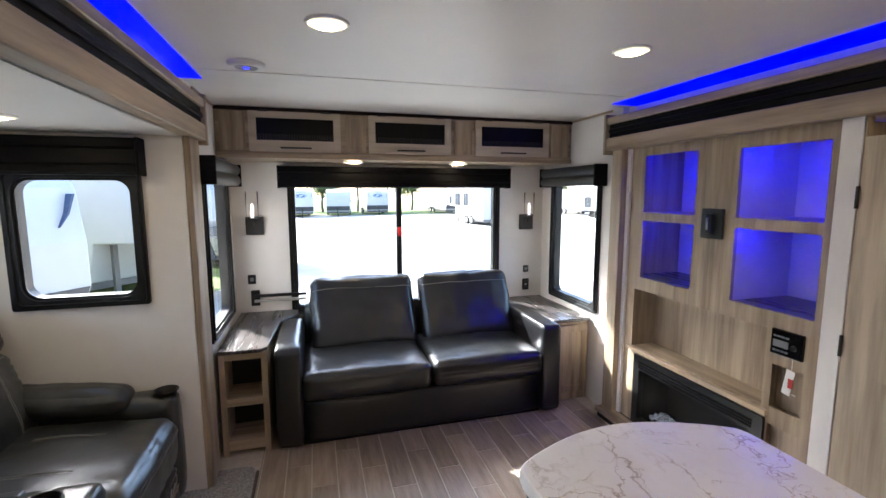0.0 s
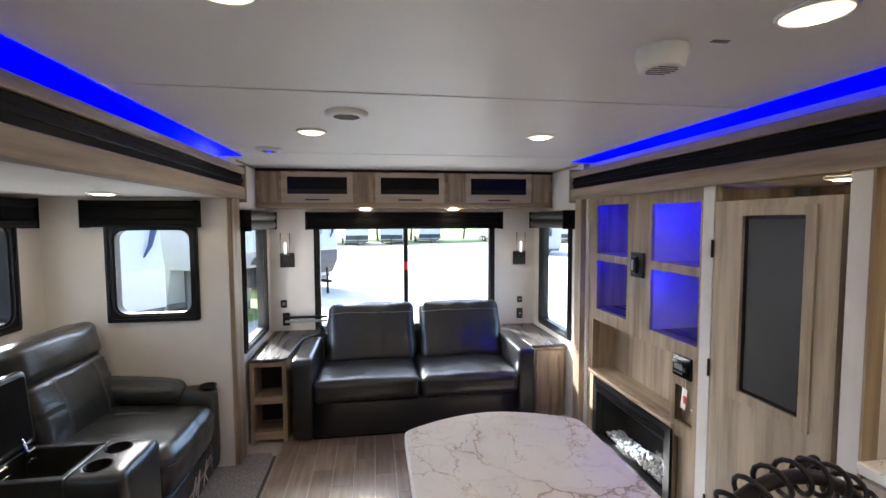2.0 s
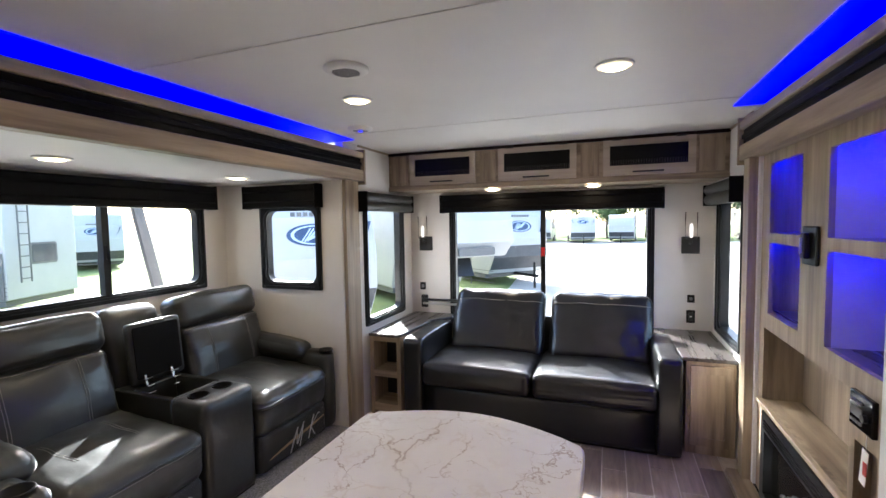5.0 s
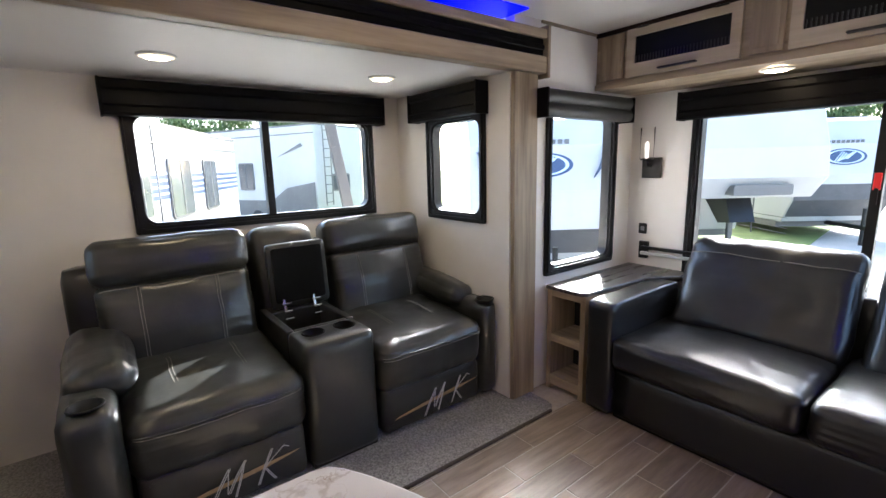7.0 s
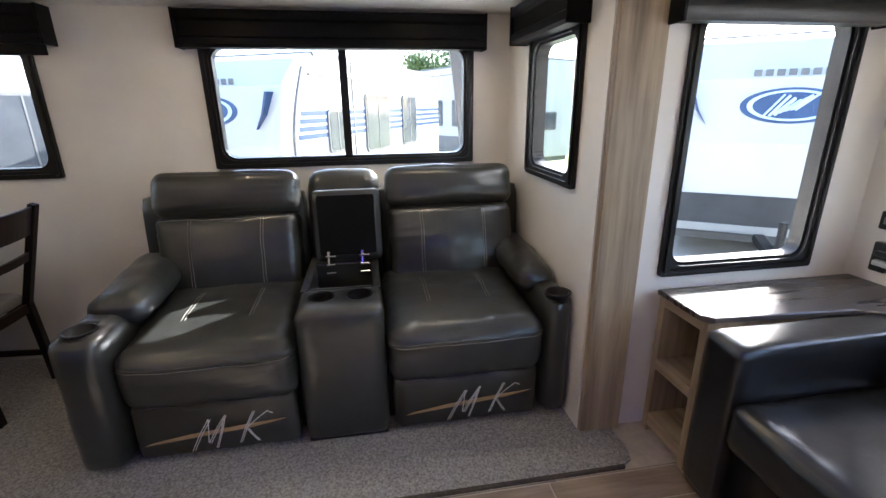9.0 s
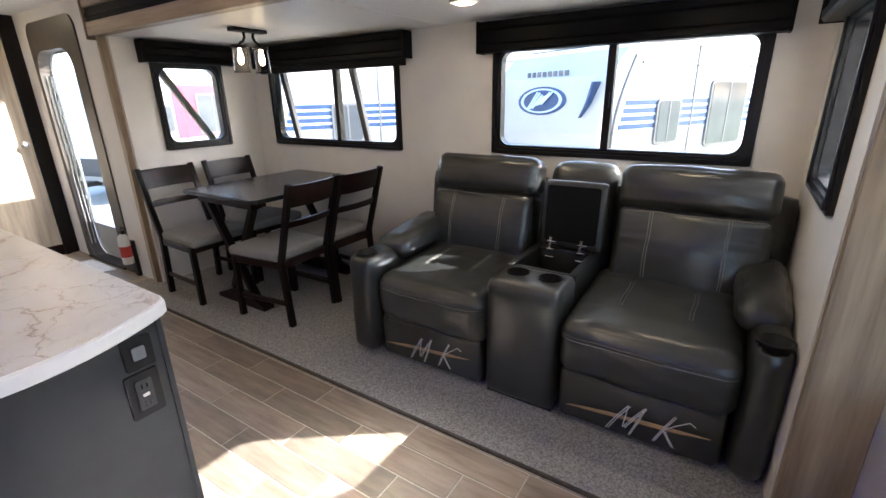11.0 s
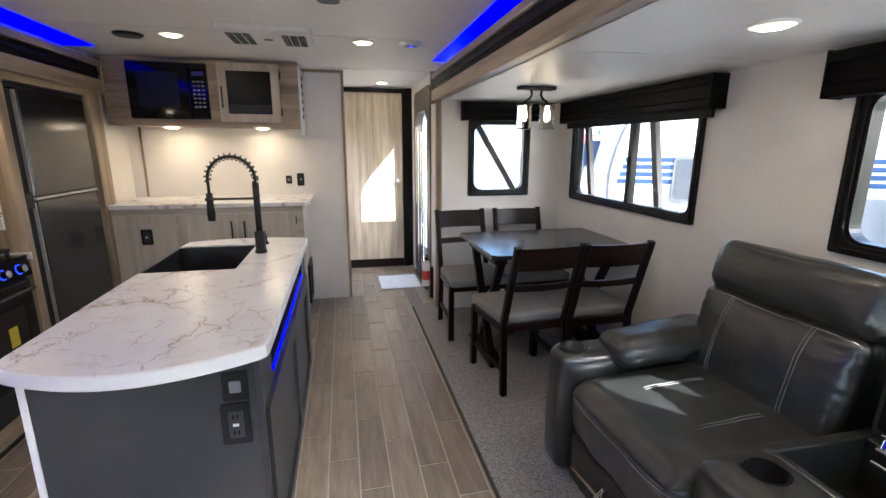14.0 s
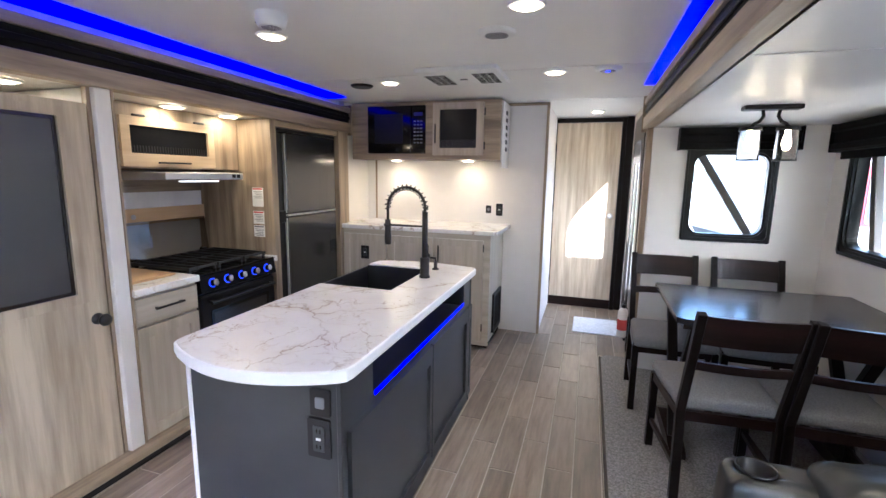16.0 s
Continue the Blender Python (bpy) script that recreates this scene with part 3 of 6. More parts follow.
def led_channel(x0, x1, y0, y1):
    c = thing("led_channel", ((x0 + x1) / 2, (y0 + y1) / 2, ZC - 0.03), "blue glowing light channel above a slide-out", "light strip", "ceiling light channels")
    # wider than the channel: its blue wash on the ceiling is part of the sheet
    part("diffuser", box(x0, x1, y0, y1, ZC - 0.006, ZC - 0.001), M_LED, c, "glowing blue diffuser, widened to stand in for the wash on the ceiling")
    return c


led_channel(-0.585, -0.345, -1.25, 2.60)
led_channel(1.92, 2.10, -1.25, 2.62)
struct("wall_header_right", box(2.105, 2.15, KY0 - 0.05, KY1 + 0.05, SZ + 0.065, ZC), M_WALL, "wall above the kitchen slide-out", "wall")

# posts beside the slide-out
struct("trim_post_face", box(XL + 0.001, XL + 0.03, 2.575, 2.75, 0.0, 1.785, 0.003, 1), M_OAKZ, "wide oak strip beside the slide-out", "trim")
struct("trim_post_front", box(XL - 0.06, XL + 0.035, -1.428, -1.38, 0.0, 1.785, 0.003, 1), M_OAKZ, "oak post at the slide-out's end", "trim")

# ---- windows and valances ----
window("window_rear", "y", YB, -1, -0.05, 1.65, 0.61, 1.69, "wide black-framed rear window with a middle bar", 0.79, 0.03)
window("window_left_rear", "x", XL, 1, 2.85, 3.53, 0.68, 1.65, "tall black-framed window beside the sofa")
window("window_right_rear", "x", XR, -1, 2.88, 3.55, 0.66, 1.65, "tall black-framed window beside the sofa")
window("window_living", "x", SX, 1, 0.985, 2.36, 1.02, 1.66, "wide black-framed sliding window above the recliners", 1.67, 0.07)
window("window_living_end", "y", SY1, -1, -1.155, -0.618, 1.0, 1.63, "small black-framed window in the slide-out's end", None, 0.07)
window("window_dinette", "x", SX, 1, -1.12, 0.265, 1.0, 1.66, "wide black-framed sliding window above the dinette", -0.36, 0.07)
window("window_dinette_end", "y", SY0, 1, -1.21, -0.668, 1.010, 1.65, "small black-framed window in the slide-out's end", None, 0.08)

valance("y", YB, -1, -0.11, 1.71, 1.56, 1.715)
valance("x", SX, 1, 0.915, 2.41, 1.60, 1.765, 0.10)
valance("y", SY1, -1, -1.245, -0.595, 1.60, 1.762, 0.09)
valance("x", SX, 1, -1.20, 0.38, 1.61, 1.77, 0.10, 0.045)
valance("y", SY0, 1, -1.30, -0.600, 1.63, 1.772, 0.09)
cloth_valance("x", XL, 1, 2.74, 3.57, 1.57, 1.71)
cloth_valance("x", XR, -1, 2.83, 3.60, 1.57, 1.71)

# ---- carpet ----
solo("carpet", box(SX, -0.215, SY0 + 0.0, SY1, -0.012, 0.010), M_CARP, "grey looped carpet on the slide-out floor", "carpet", kind="structure")
solo("carpet_tongue", prism([(-0.43, SY1), (-0.215, SY1), (-0.215, 2.66), (-0.235, 2.70), (-0.28, 2.715), (-0.43, 2.715)], "z", -0.012, 0.010), M_CARP, "grey carpet edge in front of the oak post", "carpet", kind="structure")
solo("carpet_tongue", prism([(-0.43, SY0), (-0.215, SY0), (-0.215, -1.48), (-0.235, -1.51), (-0.28, -1.53), (-0.43, -1.53)], "z", -0.012, 0.010), M_CARP, "grey carpet edge in front of the oak post", "carpet", kind="structure")
solo("carpet_binding", box(-0.2148, -0.200, -1.48, 2.66, -0.012, 0.012, 0.003, 1), M_CEDGE, "dark bound edge of the carpet", "carpet edge", kind="structure")


# ---- ceiling fittings ----
def puck_light():
    p = thing("puck_light", (0, 0, 0), "round white recessed light with a warm glow", "ceiling light", "puck lights")
    prof = [(0.070, 0.0), (0.0715, -0.003), (0.069, -0.007), (0.064, -0.009), (0.062, -0.006)]
    part("rim", lathe(prof, 28), M_WHITE, p, "", True)
    lens = part("lens", lathe([(0.0, -0.0135), (0.030, -0.0130), (0.044, -0.0115), (0.044, -0.004), (0.0, -0.004)], 28), M_PUCK, p, "glowing warm lens", True)
    part("lens_edge", lathe([(0.0442, -0.0112), (0.055, -0.0095), (0.0625, -0.007), (0.0625, -0.002), (0.0442, -0.002)], 28), M_PUCKRIM, lens, "softly glowing cream lens edge", True)
    return p


def lathe(prof, n=24, m=None):
    """A turned shape round the z axis from (radius, height) pairs."""
    bm = bmesh.new()
    rows = []
    for r, z in prof:
        rows.append([bm.verts.new((0, 0, z))] if r < 1e-6 else [bm.verts.new((r * math.cos(2 * math.pi * k / n), r * math.sin(2 * math.pi * k / n), z)) for k in range(n)])
    for a, b in zip(rows, rows[1:]):
        for k in range(n):
            j = (k + 1) % n
            if len(a) == 1 and len(b) > 1:
                bm.faces.new((a[0], b[k], b[j]))
            elif len(b) == 1 and len(a) > 1:
                bm.faces.new((a[k], b[0], a[j]))
            elif len(a) > 1:
                bm.faces.new((a[k], b[k], b[j], a[j]))
    if m is not None:
        bm.transform(m)
    return bm


first_puck = puck_light()
spots = [(0.205, 1.735, ZC), (1.335, 1.71, ZC), (0.22, 0.40, ZC), (1.40, 0.33, ZC), (1.31, -0.78, ZC), (0.20, -0.724, ZC), (-0.07, -2.5, ZC),
         (-0.90, 2.10, SZ), (-0.94, 1.11, SZ), (2.238, 0.933, SZ + 0.004), (2.175, 0.20, SZ + 0.004), (2.18, -0.215, SZ + 0.004),
         (0.42, 3.47, 1.742), (1.20, 3.47, 1.742), (1.65, -1.66, 1.565), (0.98, -1.66, 1.565)]
first_puck.matrix_basis = pose(*spots[0])
for s in spots[1:]:
    copy_thing(first_puck, pose(*s))

# ---- rear overhead cabinet ----


def glass_door(parent, axis, a, way, u0, u1, z0, z1, m_frame, rail=0.05, pull=True, pull_up=False, lower=0.07):
    """A lift-up door: frame, black mesh pane, dark bar pull."""
    d = part("door", ring(axis, a, a + way * 0.018, rrect(u0, u1, z0, z1, 0.004, 2), rrect(u0 + rail, u1 - rail, z0 + lower, z1 - rail * 0.9, 0.003, 2)), m_frame, parent, "pale oak door frame")
    part("pane", prism([(u0 + rail - 0.004, z0 + lower - 0.004), (u1 - rail + 0.004, z0 + lower - 0.004), (u1 - rail + 0.004, z1 - rail * 0.9 + 0.004), (u0 + rail - 0.004, z1 - rail * 0.9 + 0.004)], axis, a + way * 0.002, a + way * 0.006), M_PANE, d, "black glass pane")
    n = 30
    bm = bmesh.new()
    for k in range(n):
        u = u0 + rail + (u1 - u0 - 2 * rail) * (k + 0.5) / n
        merge(bm, prism([(u - 0.003, z0 + lower), (u + 0.003, z0 + lower), (u + 0.003, z0 + lower + (z1 - z0) * 0.16), (u - 0.003, z0 + lower + (z1 - z0) * 0.16)], axis, a + way * 0.006, a + way * 0.009))
    part("reed", bm, M_BRONZE, d, "fine dark reeding low on the pane")
    if pull:
        c = (u0 + u1) / 2
        h = (u1 - u0) * 0.17
        part("handle", prism(rrect(c - h, c + h, z0 + 0.018, z0 + 0.028, 0.004, 2), axis, a + way * 0.018, a + way * 0.036), M_BRONZE, d, "dark bar handle")
    return d


M_PANE = mat("dark_door_pane", (0.004, 0.004, 0.0042), 0.3, col2=(0.006, 0.006, 0.006), spec=0.15)
rc = thing("overhead_cabinet", (0.8, 3.5, 1.742), "greige oak overhead cabinet with three glazed lift-up doors", "cabinet")
part("body", boxes((XL + 0.002, XR - 0.002, 3.30, YB - 0.002, 1.745, 1.762), (XL + 0.002, XR - 0.002, 3.30, 3.318, 1.762, 2.045)), M_OAKX, rc)
part("bottom_rail", box(XL + 0.002, XR - 0.002, 3.286, 3.30, 1.742, 1.775, 0.002, 1), M_OAKX, rc)
part("top_rail", box(XL + 0.002, XR - 0.002, 3.284, 3.30, 2.035, 2.058, 0.002, 1), M_ESP, rc, "dark strip under the ceiling")
for x0, x1 in ((XL + 0.03, -0.26), (0.36, 0.49), (1.12, 1.25), (1.88, 2.03)):
    part("filler_panel", boxes((x0, x1, 3.288, 3.30, 1.79, 2.03), (x0 + 0.018, x1 - 0.018, 3.284, 3.288, 1.815, 2.012), bev=0.0015), M_OAKZ, rc)
for x0, x1 in ((-0.24, 0.325), (0.51, 1.09), (1.275, 1.86)):
    glass_door(rc, "y", 3.30, -1, x0, x1, 1.785, 2.035, M_PALEX, 0.045)
    for s in (x0 + 0.09, x1 - 0.09):
        part("hinge", cyl((s - 0.03, 3.284, 2.036), (s + 0.03, 3.284, 2.036), 0.006, n=8), M_BRONZE, rc, "dark hinge")

# ---- sofa ----
sofa = thing("sofa", (0.82, 3.2, 0), "black leatherette two-seat sofa with square arms", "sofa")
part("base", cushion(0.04, 1.60, 2.845, 3.60, 0.02, 0.285, 0.015, (0, 0.0, 0), 6, 0.002), M_SOFA, sofa, "", True)
part("plinth", box(0.03, 1.61, 2.87, 3.5, 0.0, 0.05), M_DARKIN, sofa)
for x0, x1, s in ((0.035, 0.825, 1), (0.835, 1.605, 2)):
    part("seat_cushion", cushion(x0, x1, 2.80, 3.46, 0.285, 0.455, 0.045, (0, 0.012, 0.022), 26, 0.004, seed=s, tuck=0.0025), M_SOFA, sofa, "", True)
    m = about(pose(0, 0, 0, -29), 0, 3.26, 0.45)
    bk = part("back_cushion", cushion(x0 + 0.055, x1 + 0.015, 3.255, 3.385, 0.44, 0.985, 0.06, (0.004, 0.03, 0.010), 30, 0.009, m, s * 3, 0.014, 0.003), M_SOFA, sofa, "", True)
    at = pad(x0 + 0.055, x1 + 0.015, 3.255, 3.385, 0.44, 0.985, 0.06, (0.004, 0.03, 0.010), 0.009, m, s * 3, 0.014, 0.003)
    st = seam(at, (-0.97, -1, 0.52), (0.97, -1, 0.52), 0.003, 30, 0.0015)
    part("stitching", st, M_THREAD, bk, "grey stitching")
for x0, x1, s in ((-0.115, 0.04, 5), (1.60, 1.745, 6)):
    part("armrest", cushion(x0, x1, 2.815, 3.52, 0.02, 0.625, 0.025, (0.006, 0.004, 0.006), 9, 0.003, seed=s), M_SOFA, sofa, "", True)
part("back_frame", cushion(0.04, 1.60, 3.52, 3.68, 0.05, 0.70, 0.03, (0, 0, 0), 6, 0.002), M_SOFA, sofa, "", True)

# ---- end tables ----


def end_table(x0, x1, y0, ztop, label, open_front, notch):
    e = thing("end_table", ((x0 + x1) / 2, (y0 + 3.72) / 2, 0), label, "end table", "sofa end tables")
    if notch > 0:
        out = [(x0, y0 - 0.015), (x1 - 0.03, y0 - 0.015), (x1, y0 + 0.02), (x1 + 0.03, 3.40), (x1 + 0.16, 3.60), (x1 + 0.16, 3.725), (x0, 3.725)]
    else:
        out = [(x0 - 0.02, y0 - 0.015), (x1, y0 - 0.015), (x1, 3.725), (x0 - 0.16, 3.725), (x0 - 0.16, 3.60), (x0 - 0.04, 3.42)]
    part("tabletop", prism(out, "z", ztop - 0.022, ztop, 0.004, 1), M_ETOP, e, "dark wood-grain top")
    if open_front:
        part("side_panel", box(x0 + 0.004, x0 + 0.035, y0, 3.72, 0.0, ztop - 0.022), M_OAKZ, e)
        part("side_panel", box(x1 - 0.035, x1 - 0.004, y0, 3.4, 0.0, ztop - 0.022), M_OAKZ, e)
        part("shelf", box(x0 + 0.035, x1 - 0.035, y0, 3.4, 0.30, 0.345), M_OAKX, e)
        part("shelf", box(x0 + 0.035, x1 - 0.035, y0, 3.4, 0.03, 0.09), M_OAKX, e)
        part("top_rail", box(x0 + 0.035, x1 - 0.035, y0, y0 + 0.02, ztop - 0.06, ztop - 0.022), M_OAKX, e)
        part("back_panel", box(x0 + 0.035, x1 - 0.035, y0 + 0.22, y0 + 0.235, 0.09, ztop - 0.022), M_DARKIN, e, "dark back panel")
    else:
        part("body", box(x0 + 0.006, x1 - 0.002, y0 + 0.012, 3.70, 0.0, ztop - 0.022), M_OAKZ, e)
        d = part("door", ring("y", y0 + 0.012, y0 - 0.004, rrect(x0 + 0.03, x1 - 0.02, 0.06, ztop - 0.05, 0.003, 2), rrect(x0 + 0.07, x1 - 0.06, 0.11, ztop - 0.10, 0.003, 2)), M_OAKZ, e)
        part("panel", box(x0 + 0.068, x1 - 0.058, y0 + 0.003, y0 + 0.010, 0.108, ztop - 0.098), M_OAKZ, d)
    return e


end_table(-0.415, -0.15, 2.86, 0.635, "greige oak end table with open cubbies and dark top", True, 1)
end_table(1.77, 2.05, 2.96, 0.615, "greige oak end cabinet with dark top", False, -1)

# ---- recliners ----


def loveseat():
    s = thing("reclining_loveseat", (-0.95, 1.55, 0.01), "charcoal leatherette reclining loveseat with a centre console", "recliner sofa")
    seats = ((0.815, 1.448), (1.797, 2.445))
    backs = ((0.775, 1.425), (1.845, 2.490))
    shells = ((0.672, 1.440), (1.800, 2.565))
    part("under_frame", box(-1.30, -0.66, 0.75, 2.43, 0.01, 0.28), M_DARKIN, s, "dark under-frame")
    for i, (y0, y1) in enumerate(seats):
        c = (y0 + y1) / 2
        m = about(pose(0, 0, 0, 0, 3.5), -0.9, c, 0.45)
        spec = (-1.18, -0.505, y0, y1, 0.265, 0.52, 0.07, (0.016, 0.0, 0.018))
        seat = part("seat_cushion", cushion(*spec, 30, 0.006, m, i, 0.0, 0.003), M_LEATH, s, "", True)
        at = pad(*spec, 0.006, m, i, 0.0, 0.003)
        part("stitching", seam(at, (1, -0.97, 0.42), (1, 0.97, 0.42), 0.0018, 26), M_THREAD, seat, "grey stitching")
        part("piping", seam(at, (1, -0.98, 0.50), (1, 0.98, 0.50), 0.004, 26, 0.0005), M_LEATH, seat)
        for yy in (-0.36, -0.325, 0.36, 0.325):
            part("stitching", seam(at, (-0.35, yy, 1), (0.28, yy, 1)), M_THREAD, seat, "grey stitching")
        foot = part("footrest", cushion(-0.70, -0.535, y0 + 0.015, y1 - 0.02, 0.035, 0.272, 0.03, (0.012, 0, 0), 14, 0.004, None, 7 + i), M_LEATH, s, "", True)
        # clear wrap left on the footrest, with a printed monogram in thin strokes
        g = part("plastic_wrap", cushion(-0.60, -0.519, y0 + 0.03, y1 - 0.03, 0.050, 0.258, 0.02, (0.008, 0, 0), 22, 0.003, None, 11 + i, 0.0, 0.004), M_FILM, foot, "clear plastic wrap", True)
        g.visible_shadow = False
        x = -0.505
        for dy, z0, dz, lean in ((-0.095, 0.075, 0.135, 0.075), (-0.085, 0.078, 0.130, 0.073), (-0.020, 0.208, -0.100, -0.012), (-0.030, 0.105, 0.115, 0.070), (-0.022, 0.105, 0.113, 0.068), (0.043, 0.220, -0.140, -0.045), (0.036, 0.215, -0.135, -0.043), (0.080, 0.090, 0.135, 0.062), (0.087, 0.092, 0.132, 0.061), (0.108, 0.150, 0.070, 0.085), (0.193, 0.220, -0.012, 0.020), (0.112, 0.150, -0.060, 0.035), (0.118, 0.150, -0.060, 0.035)):
            part("printed_stroke", tube([(x, c + dy, z0), (x, c + dy + lean * 0.45, z0 + dz * 0.5), (x, c + dy + lean, z0 + dz)], 0.0019, 5), M_PRINT, foot, "pale printed stroke")
        band = prism([(y0 + 0.06, 0.118), (c - 0.1, 0.132), (c + 0.12, 0.150), (y1 - 0.08, 0.170), (y1 - 0.06, 0.176), (c + 0.1, 0.166), (c - 0.1, 0.148), (y0 + 0.09, 0.128)], "x", -0.511, -0.5085)
        part("printed_band", band, mat_band, foot, "gold printed band")
        b0, b1 = backs[i]
        mb = about(pose(0, 0, 0, 0, -14), -1.07, c, 0.5)
        spec = (-1.25, -1.05, b0 + 0.008, b1 - 0.008, 0.47, 0.862, 0.045, (0.036, 0.0, 0.004))
        lum = part("backrest", cushion(*spec, 30, 0.006, mb, 3 + i, 0.0, 0.003), M_LEATH, s, "", True)
        at = pad(*spec, 0.006, mb, 3 + i, 0.0, 0.003)
        for yy in (-0.44, -0.405, 0.44, 0.405):
            part("stitching", seam(at, (1, yy, -0.72), (1, yy, 0.86)), M_THREAD, lum, "grey stitching")
        part("stitching", seam(at, (1, -0.96, 0.86), (1, 0.96, 0.86), 0.0022, 26), M_THREAD, lum, "grey stitching")
        part("headrest", cushion(-1.235, -1.045, b0, b1, 0.855, 1.062, 0.055, (0.022, 0.002, 0.006), 28, 0.006, mb, 5 + i, 0.0, 0.0016), M_LEATH, s, "", True)
        part("back_shell", cushion(-1.36, -1.22, *shells[i], 0.10, 0.935, 0.04, (0, 0, 0), 8, 0.002, about(pose(0, 0, 0, 0, -6), -1.2, c, 0.3)), M_LEATH, s, "", True)
    for y0, y1, way, i in ((0.648, 0.812, -1, 0), (2.445, 2.566, 1, 1)):
        c = (y0 + y1) / 2
        arm = part("armrest", cushion(-1.25, -0.485 if i == 0 else -0.52, y0, y1, 0.03, 0.585, 0.05, (0.01, 0.006, 0.0), 10, 0.004, None, 20 + i), M_LEATH, s, "", True)
        mp = about(pose(0, 0, 0, 0, 5), -0.95, c, 0.6)
        part("arm_pad", cushion(-1.22, -0.70, y0 + (0.015 if i == 0 else -0.06), y1 + (0.07 if i == 0 else -0.005), 0.53, 0.66, 0.07, (0.0, 0.01, 0.010), 22, 0.008, mp, 22 + i, 0.0, 0.0035), M_LEATH, arm, "", True)
        cut_wells(arm, [(-0.57, c)], 0.0475, 0.49, 0.70)
        part("cup_holder", lathe([(0.0, 0.0), (0.044, 0.0), (0.046, 0.004), (0.047, 0.082), (0.054, 0.082), (0.055, 0.087), (0.050, 0.089), (0.0455, 0.086), (0.044, 0.006), (0.0, 0.003)], 28, Matrix.Translation((-0.57, c, 0.502))), M_BLACK, arm, "black cup holder", True)
    # centre console with its lid open
    con = part("console", boxes((-1.19, -0.555, 1.462, 1.780, 0.012, 0.40)), M_LEATH, s)
    bm = cushion(-0.775, -0.535, 1.453, 1.790, 0.02, 0.60, 0.035, (0.012, 0, 0), 10, 0.003)
    cf = part("console_front", bm, M_LEATH, con, "", True)
    cut_wells(cf, [(-0.675, 1.548), (-0.675, 1.700)], 0.0475, 0.50, 0.70)
    for row in ((-1.20, -0.755, 1.455, 1.49, 0.38, 0.60), (-1.20, -0.755, 1.752, 1.787, 0.38, 0.60), (-1.20, -1.085, 1.49, 1.752, 0.38, 0.597), (-0.782, -0.755, 1.49, 1.752, 0.38, 0.598)):
        part("storage_wall", box(*row, 0.006, 2), M_LEATH, con)
    part("lining", box(-1.085, -0.782, 1.491, 1.751, 0.40, 0.43), M_DARKIN, con, "dark lining")
    for yy in (1.548, 1.700):
        part("cup_holder", lathe([(0.0, 0.0), (0.044, 0.0), (0.046, 0.004), (0.047, 0.086), (0.052, 0.086), (0.0525, 0.090), (0.049, 0.092), (0.0455, 0.089), (0.044, 0.006), (0.0, 0.003)], 28, Matrix.Translation((-0.675, yy, 0.513))), M_SATIN, con, "black cup holder", True)
    ml = about(pose(0, 0, 0, 0, -5), -1.075, 1.6, 0.61)
    lid = part("lid", cushion(-1.125, -1.075, 1.492, 1.812, 0.61, 0.955, 0.022, (0, 0, 0), 8, 0.002, ml), M_LEATH, con, "open padded lid", True)
    lining = prism(rrect(1.515, 1.782, 0.645, 0.930, 0.012, 3), "x", -1.078, -1.069)
    lining.transform(ml)
    part("lid_lining", lining, M_MESH, lid, "black cloth lining")
    for yy in (1.563, 1.722):
        h = bmesh.new()
        merge(h, cyl((-1.046, yy - 0.020, 0.604), (-1.046, yy + 0.020, 0.604), 0.0075, n=10), beam((-1.052, yy - 0.010, 0.602), (-1.070, yy - 0.010, 0.665), 0.014, 0.005), beam((-1.046, yy + 0.010, 0.545), (-1.046, yy + 0.010, 0.606), 0.014, 0.005), cyl((-1.063, yy - 0.024, 0.640), (-1.063, yy + 0.024, 0.640), 0.007, n=10), cyl((-1.040, yy - 0.022, 0.565), (-1.040, yy + 0.022, 0.565), 0.006, n=10))
        part("hinge", h, M_CHROME, con, "chrome lid hinge")
    part("console_back", cushion(-1.37, -1.19, 1.455, 1.815, 0.40, 1.03, 0.07, (0.02, 0, 0.01), 11, 0.006, about(pose(0, 0, 0, 0, -9), -1.2, 1.6, 0.5), 31), M_LEATH, s, "", True)
    return s


M_PRINT = mat("pale_print", (0.52, 0.505, 0.48), 0.5)
mat_band = mat("gold_print", (0.42, 0.27, 0.12), 0.4, col2=(0.3, 0.2, 0.1), scale=(20, 20, 20))
loveseat()

# ---- dinette ----


